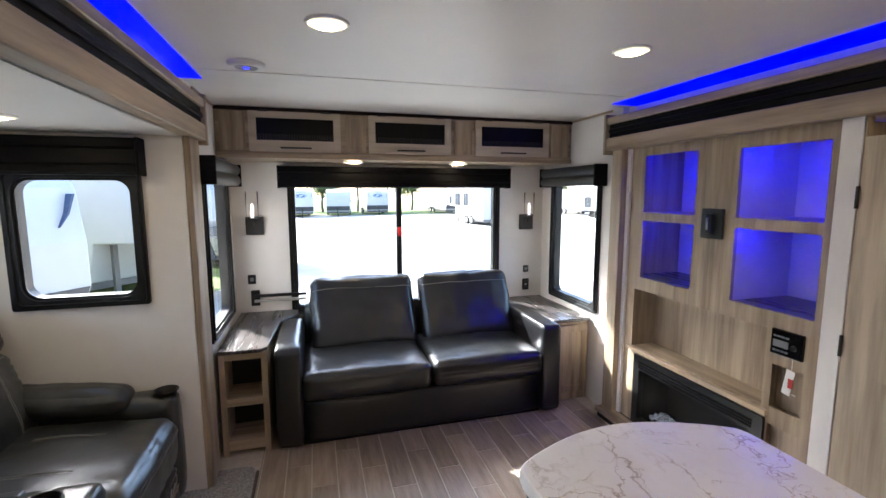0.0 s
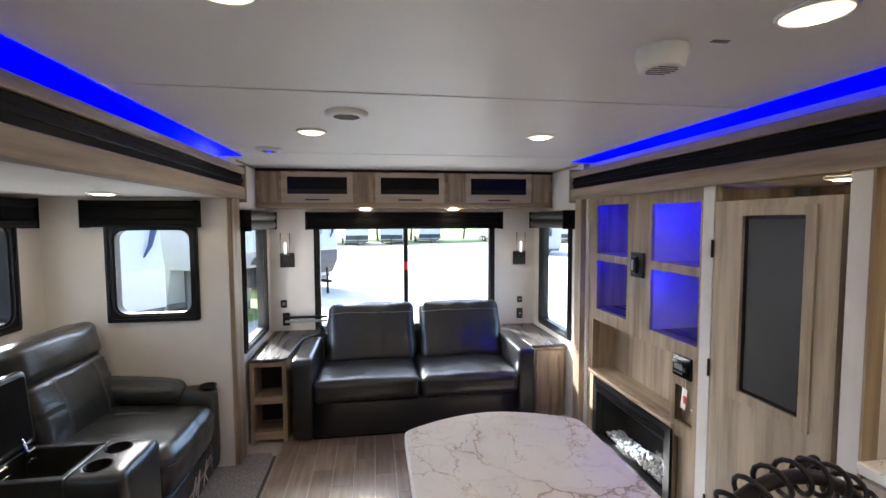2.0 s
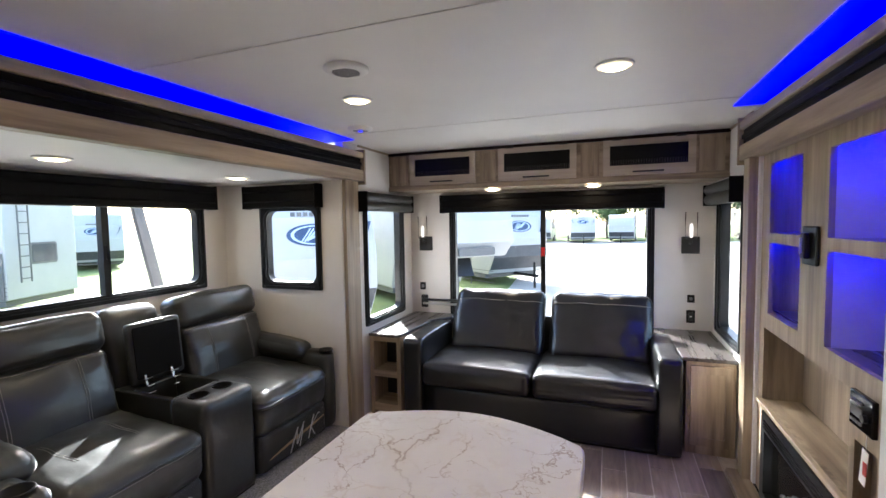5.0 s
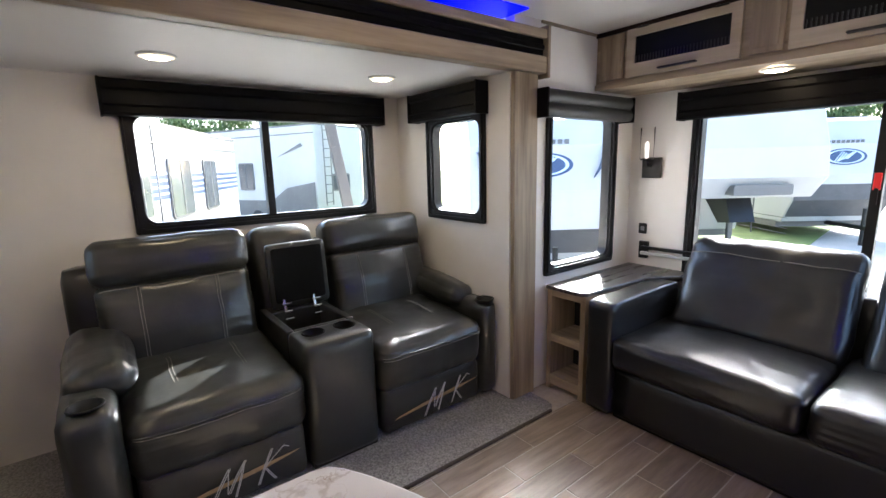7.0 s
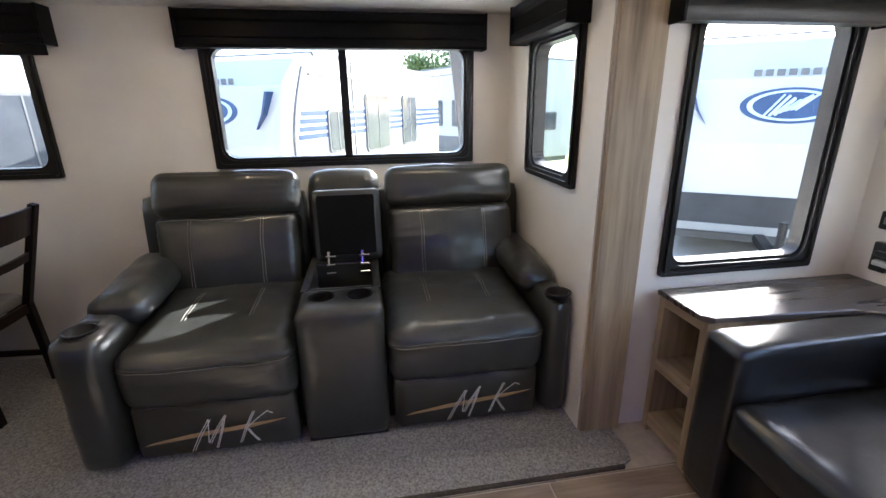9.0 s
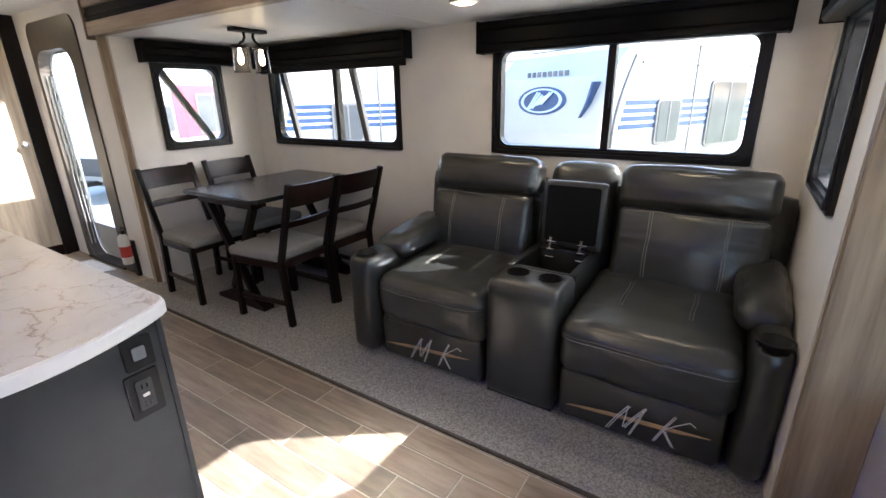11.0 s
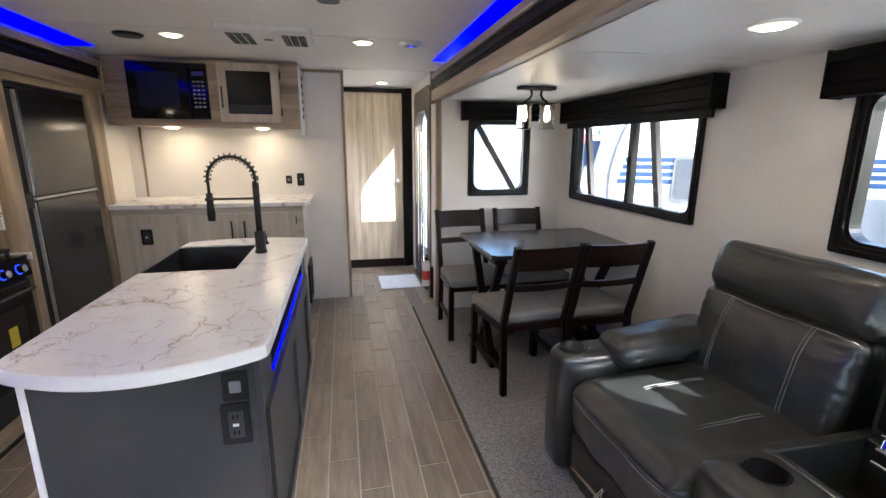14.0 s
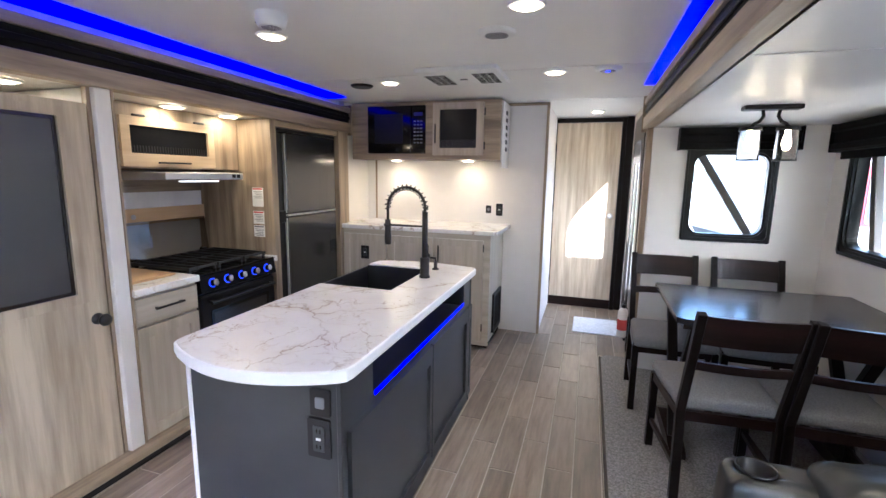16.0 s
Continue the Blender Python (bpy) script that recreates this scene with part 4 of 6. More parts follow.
def dining_chair():
    """Faces +y at the origin; the seat's middle is over the origin."""
    c = thing("dining_chair", (0, 0, 0), "dark-stained wooden dining chair with a grey cloth seat", "chair", "chairs round the dinette")
    w, d = 0.205, 0.20
    for sx in (-1, 1):
        part("front_leg", beam((sx * (w + 0.012), d - 0.01, 0.0), (sx * (w + 0.012), d - 0.015, 0.415), 0.036, 0.036, (1, 0, 0)), M_ESPZ, c)
        post = bmesh.new()
        merge(post, beam((sx * (w - 0.012), -d - 0.040, 0.0), (sx * (w - 0.012), -d - 0.012, 0.43), 0.034, 0.038, (1, 0, 0)), beam((sx * (w - 0.012), -d - 0.012, 0.42), (sx * (w - 0.012), -d - 0.160, 0.905), 0.032, 0.036, (1, 0, 0)))
        part("back_leg", post, M_ESPZ, c)
        part("side_rail", beam((sx * (w - 0.012), -d + 0.005, 0.3975), (sx * (w + 0.012), d - 0.03, 0.3975), 0.022, 0.045), M_ESP, c)
        part("side_stretcher", beam((sx * (w - 0.012), -d - 0.015, 0.15), (sx * (w + 0.012), d - 0.03, 0.15), 0.018, 0.030), M_ESP, c)
    part("front_rail", box(-w + 0.004, w - 0.004, d - 0.028, d - 0.004, 0.375, 0.42), M_ESP, c)
    part("back_rail", box(-w + 0.030, w - 0.030, -d - 0.022, -d + 0.0, 0.375, 0.42), M_ESP, c)
    pad_bm = cushion(-w - 0.012, w + 0.012, -d + 0.0, d + 0.03, 0.415, 0.478, 0.024, (0, 0, 0.014), 12, 0.001)
    for v in pad_bm.verts:
        v.co.x *= 1.0 + 0.28 * v.co.y
    part("seat", pad_bm, M_SEAT, c, "grey woven seat pad", True)

    def slat(z0, z1, y, h):
        bm = bmesh.new()
        n = 10
        rows = []
        for k in range(n + 1):
            x = -w + 0.027 + (2 * w - 0.054) * k / n
            bow = -0.022 * (1 - (2 * k / n - 1) ** 2)
            rows.append([bm.verts.new((x, y + bow + dy + (0.305 * (0.7 - z)), z)) for dy, z in ((-0.009, z0), (0.009, z0), (0.009, z1), (-0.009, z1))])
        for a, b in zip(rows, rows[1:]):
            for k in range(4):
                bm.faces.new((a[k], a[(k + 1) % 4], b[(k + 1) % 4], b[k]))
        bm.faces.new(rows[0])
        bm.faces.new(rows[-1][::-1])
        return bm
    part("top_slat", slat(0.765, 0.895, -d - 0.094, 0), M_ESP, c)
    part("lower_slat", slat(0.640, 0.680, -d - 0.094, 0), M_ESP, c)
    return c


ch = dining_chair()
ch.matrix_basis = pose(-0.664, -0.125, 0.01, 0, 0, 184)
copy_thing(ch, pose(-1.09, -0.125, 0.01, 0, 0, 180))
copy_thing(ch, pose(-0.582, -0.872, 0.01, 0, 0, 2))
copy_thing(ch, pose(-1.075, -0.89, 0.01, 0, 0, 0))


def dinette_table():
    t = thing("dinette_table", (-0.92, -0.45, 0.01), "charcoal dinette table on a dark crossed trestle base", "table")
    zt = 0.79
    part("tabletop", prism([(-1.49, -0.875), (-0.475, -0.85), (-0.475, -0.11), (-0.51, -0.08), (-1.49, -0.08)], "z", zt - 0.028, zt, 0.004, 2), M_TTOP, t, "dark grey wood-grain tabletop")
    part("apron", boxes((-1.40, -0.52, -0.50, -0.40, zt - 0.06, zt - 0.028)), M_ESP, t)
    for x in (-0.55, -1.32):
        part("brace", beam((x, -0.70, 0.74), (x, -0.30, 0.08), 0.04, 0.05, (1, 0, 0)), M_ESPZ, t)
        part("brace", beam((x - 0.045, -0.24, 0.74), (x - 0.045, -0.62, 0.08), 0.04, 0.05, (1, 0, 0)), M_ESPZ, t)
        part("foot", prism([(-0.72, 0.012), (-0.20, 0.012), (-0.20, 0.04), (-0.30, 0.075), (-0.62, 0.075), (-0.72, 0.04)], "x", x - 0.05, x + 0.03), M_ESP, t)
        part("bearer", box(x - 0.05, x + 0.03, -0.76, -0.17, 0.715, 0.762), M_ESP, t)
    part("stretcher", beam((-1.32, -0.46, 0.30), (-0.55, -0.46, 0.30), 0.03, 0.06), M_ESP, t)
    return t


dinette_table()


def pendant():
    p = thing("ceiling_lamp", (-0.84, -0.40, SZ), "bronze ceiling lamp with two clear glass jar shades", "ceiling lamp")
    part("canopy", box(-0.96, -0.72, -0.435, -0.365, SZ - 0.022, SZ, 0.006, 2), M_BRONZE, p)
    for x, s in ((-0.905, -1), (-0.775, 1)):
        part("arm", tube([(x - s * 0.03, -0.40, SZ - 0.02), (x - s * 0.035, -0.40, SZ - 0.05), (x - s * 0.02, -0.40, SZ - 0.075), (x, -0.40, SZ - 0.085), (x + s * 0.012, -0.40, SZ - 0.10)], 0.008, 8), M_BRONZE, p, "", True)
        part("cap", cyl((x + s * 0.012, -0.40, SZ - 0.118), (x + s * 0.012, -0.40, SZ - 0.10), 0.05, 0.046, 24), M_BRONZE, p, "", True)
        sh = part("shade", lathe([(0.046, 0.0), (0.047, -0.135), (0.050, -0.14), (0.047, -0.138), (0.044, -0.13), (0.043, -0.002), (0.046, 0.0)], 28, Matrix.Translation((x + s * 0.012, -0.40, SZ - 0.118))), M_JAR, p, "clear seeded glass shade", True)
        sh.visible_shadow = False
        part("bulb", lathe([(0.0, -0.095), (0.012, -0.09), (0.02, -0.065), (0.016, -0.035), (0.011, -0.02), (0.011, -0.002), (0.0, 0.0)], 16, Matrix.Translation((x + s * 0.012, -0.40, SZ - 0.118))), M_BULB, p, "glowing filament bulb", True)
    return p


pendant()

# ---- island ----


def island():
    i = thing("kitchen_island", (0.93, 0.32, 0), "charcoal kitchen island with white corner trim and a lit shelf slot", "island")
    x0, x1, y0, y1 = 0.620, 1.190, -0.47, 1.088
    part("end_panel", box(x0, x1, y1 - 0.018, y1, 0.0, 0.828), M_ISL, i)
    part("far_panel", box(x0, x1, y0, y0 + 0.018, 0.0, 0.828), M_ISL, i)
    part("corner_trim", box(x1, x1 + 0.018, y1 - 0.02, y1 + 0.004, 0.0, 0.828, 0.002, 1), M_TRIM, i, "white corner trim")
    part("corner_trim", box(x0 - 0.004, x0 + 0.012, y1 - 0.012, y1 + 0.004, 0.0, 0.828, 0.002, 1), M_ISL, i)
    # aisle side with a slot shelf
    part("side_panel", boxes((x0 + 0.004, x0 + 0.022, y0 + 0.02, y1 - 0.02, 0.0, 0.675), (x0 + 0.004, x0 + 0.022, 0.87, y1 - 0.02, 0.675, 0.828), (x0 + 0.004, x0 + 0.022, y0 + 0.02, -0.31, 0.675, 0.828), (x0 + 0.004, x0 + 0.022, -0.31, 0.87, 0.812, 0.828)), M_ISL, i)
    part("slot_floor", box(x0 + 0.012, x0 + 0.22, -0.31, 0.87, 0.660, 0.673), M_ISL, i)
    part("slot_back", box(x0 + 0.22, x0 + 0.232, -0.31, 0.87, 0.673, 0.812), M_ISL, i)
    part("slot_light", box(x0 + 0.0, x0 + 0.004, -0.30, 0.86, 0.674, 0.692), M_LED, i, "thin blue light strip")
    for a, b in ((y0 + 0.015, -0.375), (-0.37, 0.275), (0.285, y1 - 0.04)):
        part("stile_panel", ring("x", x0 + 0.004, x0 - 0.012, rrect(a, b, 0.06, 0.645, 0.002, 1), rrect(a + 0.03, b - 0.03, 0.11, 0.56, 0.002, 1)), M_ISL, i)
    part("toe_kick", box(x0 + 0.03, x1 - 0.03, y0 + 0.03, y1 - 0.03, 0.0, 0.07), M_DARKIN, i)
    part("kitchen_side", box(x1 - 0.018, x1, y0 + 0.02, y1 - 0.02, 0.0, 0.60), M_PALE, i, "greige cabinet side")
    for a, b in ((0.32, 0.62), (0.66, 0.98)):
        part("drawer", box(x1, x1 + 0.018, a, b, 0.62, 0.80, 0.002, 1), M_PALE, i, "white-washed drawer front")
        part("drawer", box(x1, x1 + 0.018, a, b, 0.10, 0.59, 0.002, 1), M_PALE, i, "white-washed cabinet door")
    return i


island()


M_EDGE = mat("white_edge_laminate", (0.80, 0.79, 0.77), 0.3, col2=(0.76, 0.75, 0.73))


def island_top():
    """A slab with bowed ends and a bay cut for the sink from the kitchen side."""
    xa, xb = 0.590, 1.265
    pts = [(xa, 1.060), (xa + 0.006, 1.088), (xa + 0.025, 1.106)]
    for k in range(1, 16):
        s = k / 16
        pts.append((xa + 0.025 + (xb - xa - 0.045) * s, 1.106 - 0.008 * s + 0.100 * math.sin(math.pi * s) ** 0.9))
    pts += [(xb - 0.014, 1.092), (xb - 0.003, 1.070), (xb, 1.04), (xb, 0.205), (0.852, 0.205), (0.852, -0.350), (xb, -0.350), (xb - 0.01, -0.47)]
    for k in range(1, 12):
        s = k / 12
        pts.append((xb - 0.02 - (xb - xa - 0.05) * s, -0.485 - 0.055 * math.sin(math.pi * s) ** 0.9))
    pts += [(xa + 0.015, -0.490), (xa, -0.455)]
    t = thing("island_worktop", (0.93, 0.35, 0.828), "white marble-look laminate worktop with bowed ends", "worktop")
    part("edge_band", prism(pts, "z", 0.829, 0.8685, 0.006, 2), M_EDGE, t, "plain white edge band")
    part("surface", prism([(p[0] + 0.006 * (-1 if p[0] > 0.94 else 1), p[1] + 0.006 * (-1 if p[1] > 0.35 else 1)) for p in pts], "z", 0.8675, 0.870), M_MARB, t, "veined marble-look surface")
    return t


island_top()

sk = thing("sink", (1.07, -0.07, 0.60), "deep black apron-front sink set into the island", "sink")
part("basin", boxes((0.856, 0.868, -0.346, 0.201, 0.62, 0.862), (1.268, 1.280, -0.346, 0.201, 0.62, 0.855), (0.868, 1.268, 0.189, 0.201, 0.62, 0.862), (0.868, 1.268, -0.346, -0.334, 0.62, 0.862), (0.868, 1.268, -0.334, 0.189, 0.612, 0.624)), M_SINK, sk)
part("drain", lathe([(0.0, 0.003), (0.03, 0.003), (0.042, 0.006), (0.045, 0.0)], 24, Matrix.Translation((1.07, -0.07, 0.624))), M_STEEL, sk, "steel drain", True)


def faucet():
    f = thing("spring_faucet", (0.800, -0.112, 0.87), "tall matt black spring-neck kitchen faucet", "faucet")
    x, y = 0.800, -0.112
    part("base", lathe([(0.0, 0.0), (0.03, 0.0), (0.03, 0.012), (0.026, 0.016), (0.026, 0.11), (0.018, 0.115), (0.0, 0.115)], 24, Matrix.Translation((x, y, 0.8705))), M_BRONZE, f, "", True)
    part("column", cyl((x, y, 0.97), (x, y, 1.235), 0.016, n=18), M_BRONZE, f, "", True)
    arc = []
    R = 0.111
    for k in range(25):
        a = math.pi * k / 24
        arc.append((x + R - R * math.cos(a), y, 1.255 + R * math.sin(a)))
    hose = [(x, y, 1.22), (x, y, 1.26)] + arc + [(x + 2 * R, y, 1.22), (x + 2 * R, y, 1.16)]
    part("hose", tube(hose, 0.0075, 10), M_BRONZE, f, "", True)
    # the coil wound round the hose
    coil = []
    dense = []
    for a, b in zip(hose, hose[1:]):
        for s in range(8):
            dense.append(Vector(a).lerp(Vector(b), s / 8))
    turn = 0.0
    for k in range(1, len(dense) - 1):
        d = (dense[k + 1] - dense[k - 1]).normalized()
        side = Vector((0, 1, 0))
        up = d.cross(side)
        turn += (dense[k] - dense[k - 1]).length / 0.0235 * 2 * math.pi
        if dense[k].z < 1.235:
            continue
        coil.append(dense[k] + 0.0165 * (math.cos(turn) * side + math.sin(turn) * up))
    part("spring", tube(coil, 0.0028, 6), M_BRONZE, f, "", True)
    part("spray_head", lathe([(0.0, -0.14), (0.018, -0.14), (0.02, -0.10), (0.016, -0.04), (0.016, 0.0), (0.0, 0.0)], 18, Matrix.Translation((x + 2 * R, y, 1.185))), M_BRONZE, f, "", True)
    part("dock_arm", cyl((x, y, 1.155), (x + 2 * R - 0.012, y, 1.155), 0.006, n=10), M_BRONZE, f)
    part("dock_ring", lathe([(0.02, 0.0), (0.024, 0.008), (0.02, 0.016), (0.018, 0.008), (0.02, 0.0)], 16, Matrix.Translation((x + 2 * R, y, 1.147))), M_BRONZE, f)
    part("lever", tube([(x, y - 0.02, 0.925), (x, y - 0.055, 0.93), (x - 0.0, y - 0.075, 0.99)], 0.006, 8), M_BRONZE, f, "", True)
    return f


faucet()
soap = thing("soap_dispenser", (0.812, -0.335, 0.87), "matt black soap pump beside the faucet", "soap pump")
part("body", lathe([(0.0, 0.0), (0.02, 0.0), (0.02, 0.008), (0.011, 0.012), (0.011, 0.05), (0.0, 0.05)], 16, Matrix.Translation((0.812, -0.335, 0.8705))), M_BRONZE, soap, "", True)
part("spout", tube([(0.812, -0.335, 0.92), (0.812, -0.335, 0.94), (0.852, -0.335, 0.942)], 0.006, 8), M_BRONZE, soap, "", True)


def socket(axis, a, way, u, z, w=0.07, h=0.115, kind="outlet"):
    s = thing("wall_" + kind, place(axis, a, u, z - h / 2), "black wall %s with a cover plate" % kind, kind, "wall outlets")
    part("cover_plate", prism(rrect(u - w / 2, u + w / 2, z - h / 2, z + h / 2, 0.006, 3), axis, a, a + way * 0.006), M_BLACK, s)
    if kind == "outlet":
        part("insert", prism(rrect(u - w * 0.25, u + w * 0.25, z - h * 0.33, z + h * 0.33, 0.004, 2), axis, a + way * 0.006, a + way * 0.009), M_ISL, s)
        for dz in (-h * 0.2, h * 0.2):
            for du in (-0.006, 0.006):
                part("slot", prism([(u + du - 0.0015, z + dz - 0.006), (u + du + 0.0015, z + dz - 0.006), (u + du + 0.0015, z + dz + 0.006), (u + du - 0.0015, z + dz + 0.006)], axis, a + way * 0.009, a + way * 0.0098), M_BGLASS, s)
        part("reset_button", prism([(u - 0.008, z - 0.004), (u + 0.008, z - 0.004), (u + 0.008, z + 0.004), (u - 0.008, z + 0.004)], axis, a + way * 0.009, a + way * 0.011), M_PAPER, s, "white reset button")
    else:
        part("rocker", prism(rrect(u - w * 0.22, u + w * 0.22, z - h * 0.2, z + h * 0.2, 0.004, 2), axis, a + way * 0.006, a + way * 0.010), M_INK, s)
    return s


socket("y", 1.088, 1, 0.694, 0.633, 0.080, 0.128)
socket("y", 1.088, 1, 0.687, 0.752, 0.070, 0.088, "usb_port")
socket("y", YB, -1, -0.326, 0.882, 0.055, 0.07, "switch")
socket("y", YB, -1, 1.91, 0.858, 0.05, 0.06, "switch")
socket("y", YB, -1, 1.91, 0.72, 0.06, 0.10)
socket("y", -1.88, 1, 0.83, 1.13, 0.05, 0.07, "switch")
socket("y", -1.88, 1, 0.73, 1.13, 0.06, 0.11)

# ---- rear wall fittings ----


def sconce(x, z):
    s = thing("wall_sconce", (x, YB, z - 0.07), "dark metal wall sconce with a clear glass cylinder", "wall lamp", "sofa sconces")
    part("back_plate", box(x - 0.062, x + 0.062, YB - 0.022, YB, z - 0.068, z + 0.062, 0.004, 2), M_BRONZE, s)
    part("arm", tube([(x - 0.005, YB - 0.02, z + 0.01), (x - 0.005, YB - 0.06, z + 0.015), (x - 0.005, YB - 0.075, z + 0.05)], 0.009, 8), M_BRONZE, s, "", True)
    part("cup", lathe([(0.0, 0.0), (0.035, 0.0), (0.042, 0.012), (0.0, 0.012)], 22, Matrix.Translation((x - 0.005, YB - 0.075, z + 0.045))), M_BRONZE, s, "", True)
    g = part("shade", lathe([(0.041, 0.0), (0.043, 0.19), (0.040, 0.19), (0.038, 0.0)], 26, Matrix.Translation((x - 0.005, YB - 0.075, z + 0.057))), M_TUBE, s, "clear glass cylinder", True)
    g.visible_shadow = False
    part("bulb", lathe([(0.0, 0.105), (0.01, 0.095), (0.013, 0.07), (0.011, 0.03), (0.011, 0.0), (0.0, 0.0)], 14, Matrix.Translation((x - 0.005, YB - 0.075, z + 0.057))), M_PUCKSOFT, s, "pale unlit bulb whitened by a faint added glow", True)


# weak emission added to whiten the unlit sconce bulbs; the hood lamp shares it
M_PUCKSOFT = glow("faint_bulb_glow", (1.0, 0.93, 0.84), 0.16)
sconce(-0.285, 1.285)
sconce(1.90, 1.275)
bar = thing("folding_bracket", (-0.15, 3.66, 0.70), "black folding table bracket on the rear wall", "bracket")
part("mount", box(-0.335, -0.275, YB - 0.03, YB, 0.685, 0.80, 0.004, 1), M_BLACK, bar)
part("rail", box(-0.31, 0.06, YB - 0.055, YB - 0.03, 0.752, 0.772, 0.003, 1), M_BLACK, bar)
part("rail", box(-0.31, 0.06, YB - 0.055, YB - 0.03, 0.715, 0.735, 0.003, 1), M_SILVER, bar, "grey metal rail")
sw = thing("window_latch_tag", (0.79, YB - 0.02, 1.18), "red tag on the rear window's middle bar", "tag")
part("tag", box(0.776, 0.804, YB - 0.012, YB - 0.0055, 1.17, 1.25, 0.002, 1), M_REDL, sw)

# ---- entertainment wall ----


def media_cabinet():
    c = thing("media_cabinet", (2.3, 2.0, 0), "greige oak media cabinet with blue-lit shelves and electric fireplace", "media cabinet")
    F, B = 2.05, 2.52
    y0, y1 = 1.41, 2.57
    holes = [(2.075, 2.455, 1.40, 1.735), (2.075, 2.455, 1.005, 1.352), (1.45, 1.835, 1.40, 1.72), (1.45, 1.835, 1.005, 1.352),
             (1.635, 2.50, 0.56, 0.925), (1.62, 2.445, 0.075, 0.515), (1.468, 1.60, 0.58, 0.775), (1.468, 1.60, 0.10, 0.50)]
    part("face_frame", plate("x", F, F + 0.02, y0, y1, 0.0, 1.785, holes), M_OAKZ, c)
    part("side_panel", box(F + 0.02, B, y1 - 0.018, y1, 0.0, 1.785), M_OAKZ, c)
    part("side_panel", box(F + 0.02, B, y0, y0 + 0.018, 0.0, 1.785), M_OAKZ, c)
    part("back_panel", box(B - 0.1, B - 0.09, y0 + 0.02, y1 - 0.02, 0.96, 1.785), M_CAV, c, "pale lining")
    part("divider", box(F + 0.02, B - 0.1, 1.835, 1.85, 0.98, 1.785), M_CAV, c)
    part("divider", box(F + 0.02, B - 0.1, 2.06, 2.075, 0.98, 1.785), M_CAV, c)
    for a, b in ((2.075, 2.55), (1.43, 1.835)):
        part("shelf", box(F + 0.02, B - 0.1, a, b, 1.367, 1.398), M_OAKY, c)
        part("shelf", box(F + 0.02, B - 0.1, a, b, 0.982, 1.003), M_ETOP, c, "dark shelf board")
        part("led_strip", box(F + 0.03, F + 0.045, a + 0.01, b - 0.02, 1.752, 1.762), M_LEDSH, c, "blue light strip")
        part("led_strip", box(F + 0.03, F + 0.045, a + 0.01, b - 0.02, 1.356, 1.364), M_LEDSH, c, "blue light strip")
    # shallow niche with a sloped oak back
    part("niche_back", box(F + 0.17, F + 0.18, 1.61, 2.525, 0.558, 0.95), M_OAKZ, c)
    part("niche_cheek", boxes((F + 0.02, F + 0.17, 2.503, 2.52, 0.558, 0.95)), M_OAKZ, c)
    part("niche_cheek", boxes((F + 0.02, F + 0.17, 1.615, 1.632, 0.558, 0.95)), M_OAKZ, c)
    part("niche_top", box(F + 0.02, F + 0.18, 1.615, 2.52, 0.928, 0.945), M_OAKY, c)
    part("niche_shelf", box(F - 0.02, F + 0.20, 1.60, 2.53, 0.535, 0.558, 0.003, 1), M_OAKY, c)
    part("small_niche", box(F + 0.05, F + 0.06, 1.46, 1.61, 0.57, 0.79), M_OAKZ, c)
    part("small_niche", box(F + 0.03, F + 0.04, 1.46, 1.61, 0.09, 0.51), M_OAKZ, c)
    return c


M_LEDSH = glow("blue_led_shelf", (0.0, 0.0, 1.0), 10.0)
media_cabinet()
fp = thing("electric_fireplace", (2.2, 2.03, 0.075), "black electric fireplace with glass front and crystal bed", "fireplace")
part("frame", ring("x", 2.035, 2.075, rrect(1.61, 2.455, 0.068, 0.52, 0.006, 2), rrect(1.66, 2.405, 0.12, 0.43, 0.006, 2)), M_BLACK, fp)
part("grille", boxes(*[(2.03, 2.036, 1.66, 2.405, 0.447 + k * 0.016, 0.455 + k * 0.016) for k in range(3)]), M_SATIN, fp, "black louvre slats")
part("firebox", boxes((2.28, 2.29, 1.64, 2.43, 0.10, 0.45), (2.08, 2.28, 1.64, 2.43, 0.10, 0.115), (2.08, 2.28, 1.64, 1.655, 0.115, 0.45), (2.08, 2.28, 2.415, 2.43, 0.115, 0.45)), M_DARKIN, fp)
fg = part("glass_front", box(2.066, 2.070, 1.655, 2.41, 0.115, 0.435), M_GLASS, fp, "clear glass front")
fg.visible_shadow = False
cr = bmesh.new()
rng = random.Random(4)
M_CRYS = mat("clear_crystal", (0.40, 0.42, 0.44), 0.12, col2=(0.25, 0.27, 0.29), scale=(60, 60, 60))
for k in range(260):
    b = box(-0.008, 0.008, -0.008, 0.008, -0.008, 0.008)
    b.transform(pose(2.10 + rng.random() * 0.12, 1.68 + rng.random() * 0.70, 0.125 + rng.random() * 0.012, rng.random() * 90, rng.random() * 90, rng.random() * 90))
    merge(cr, b)
part("crystal_bed", cr, M_CRYS, fp, "loose glass crystals", kind="stuff")
tvm = thing("tv_mount", (2.04, 1.955, 1.30), "black folding screen mount on the oak panel", "tv mount")
part("plate", box(2.036, 2.05, 1.89, 2.02, 1.29, 1.44, 0.006, 2), M_BLACK, tvm)
part("arm", box(2.014, 2.036, 1.935, 1.975, 1.315, 1.415, 0.006, 2), M_BLACK, tvm)
part("pin", box(2.006, 2.014, 1.950, 1.960, 1.335, 1.395, 0.002, 1), M_SILVER, tvm, "grey metal pin")
st = thing("stereo", (2.04, 1.54, 0.826), "black stereo head unit set in the oak panel", "stereo")
part("face", box(2.036, 2.052, 1.473, 1.607, 0.826, 0.937, 0.004, 2), M_BGLASS, st)
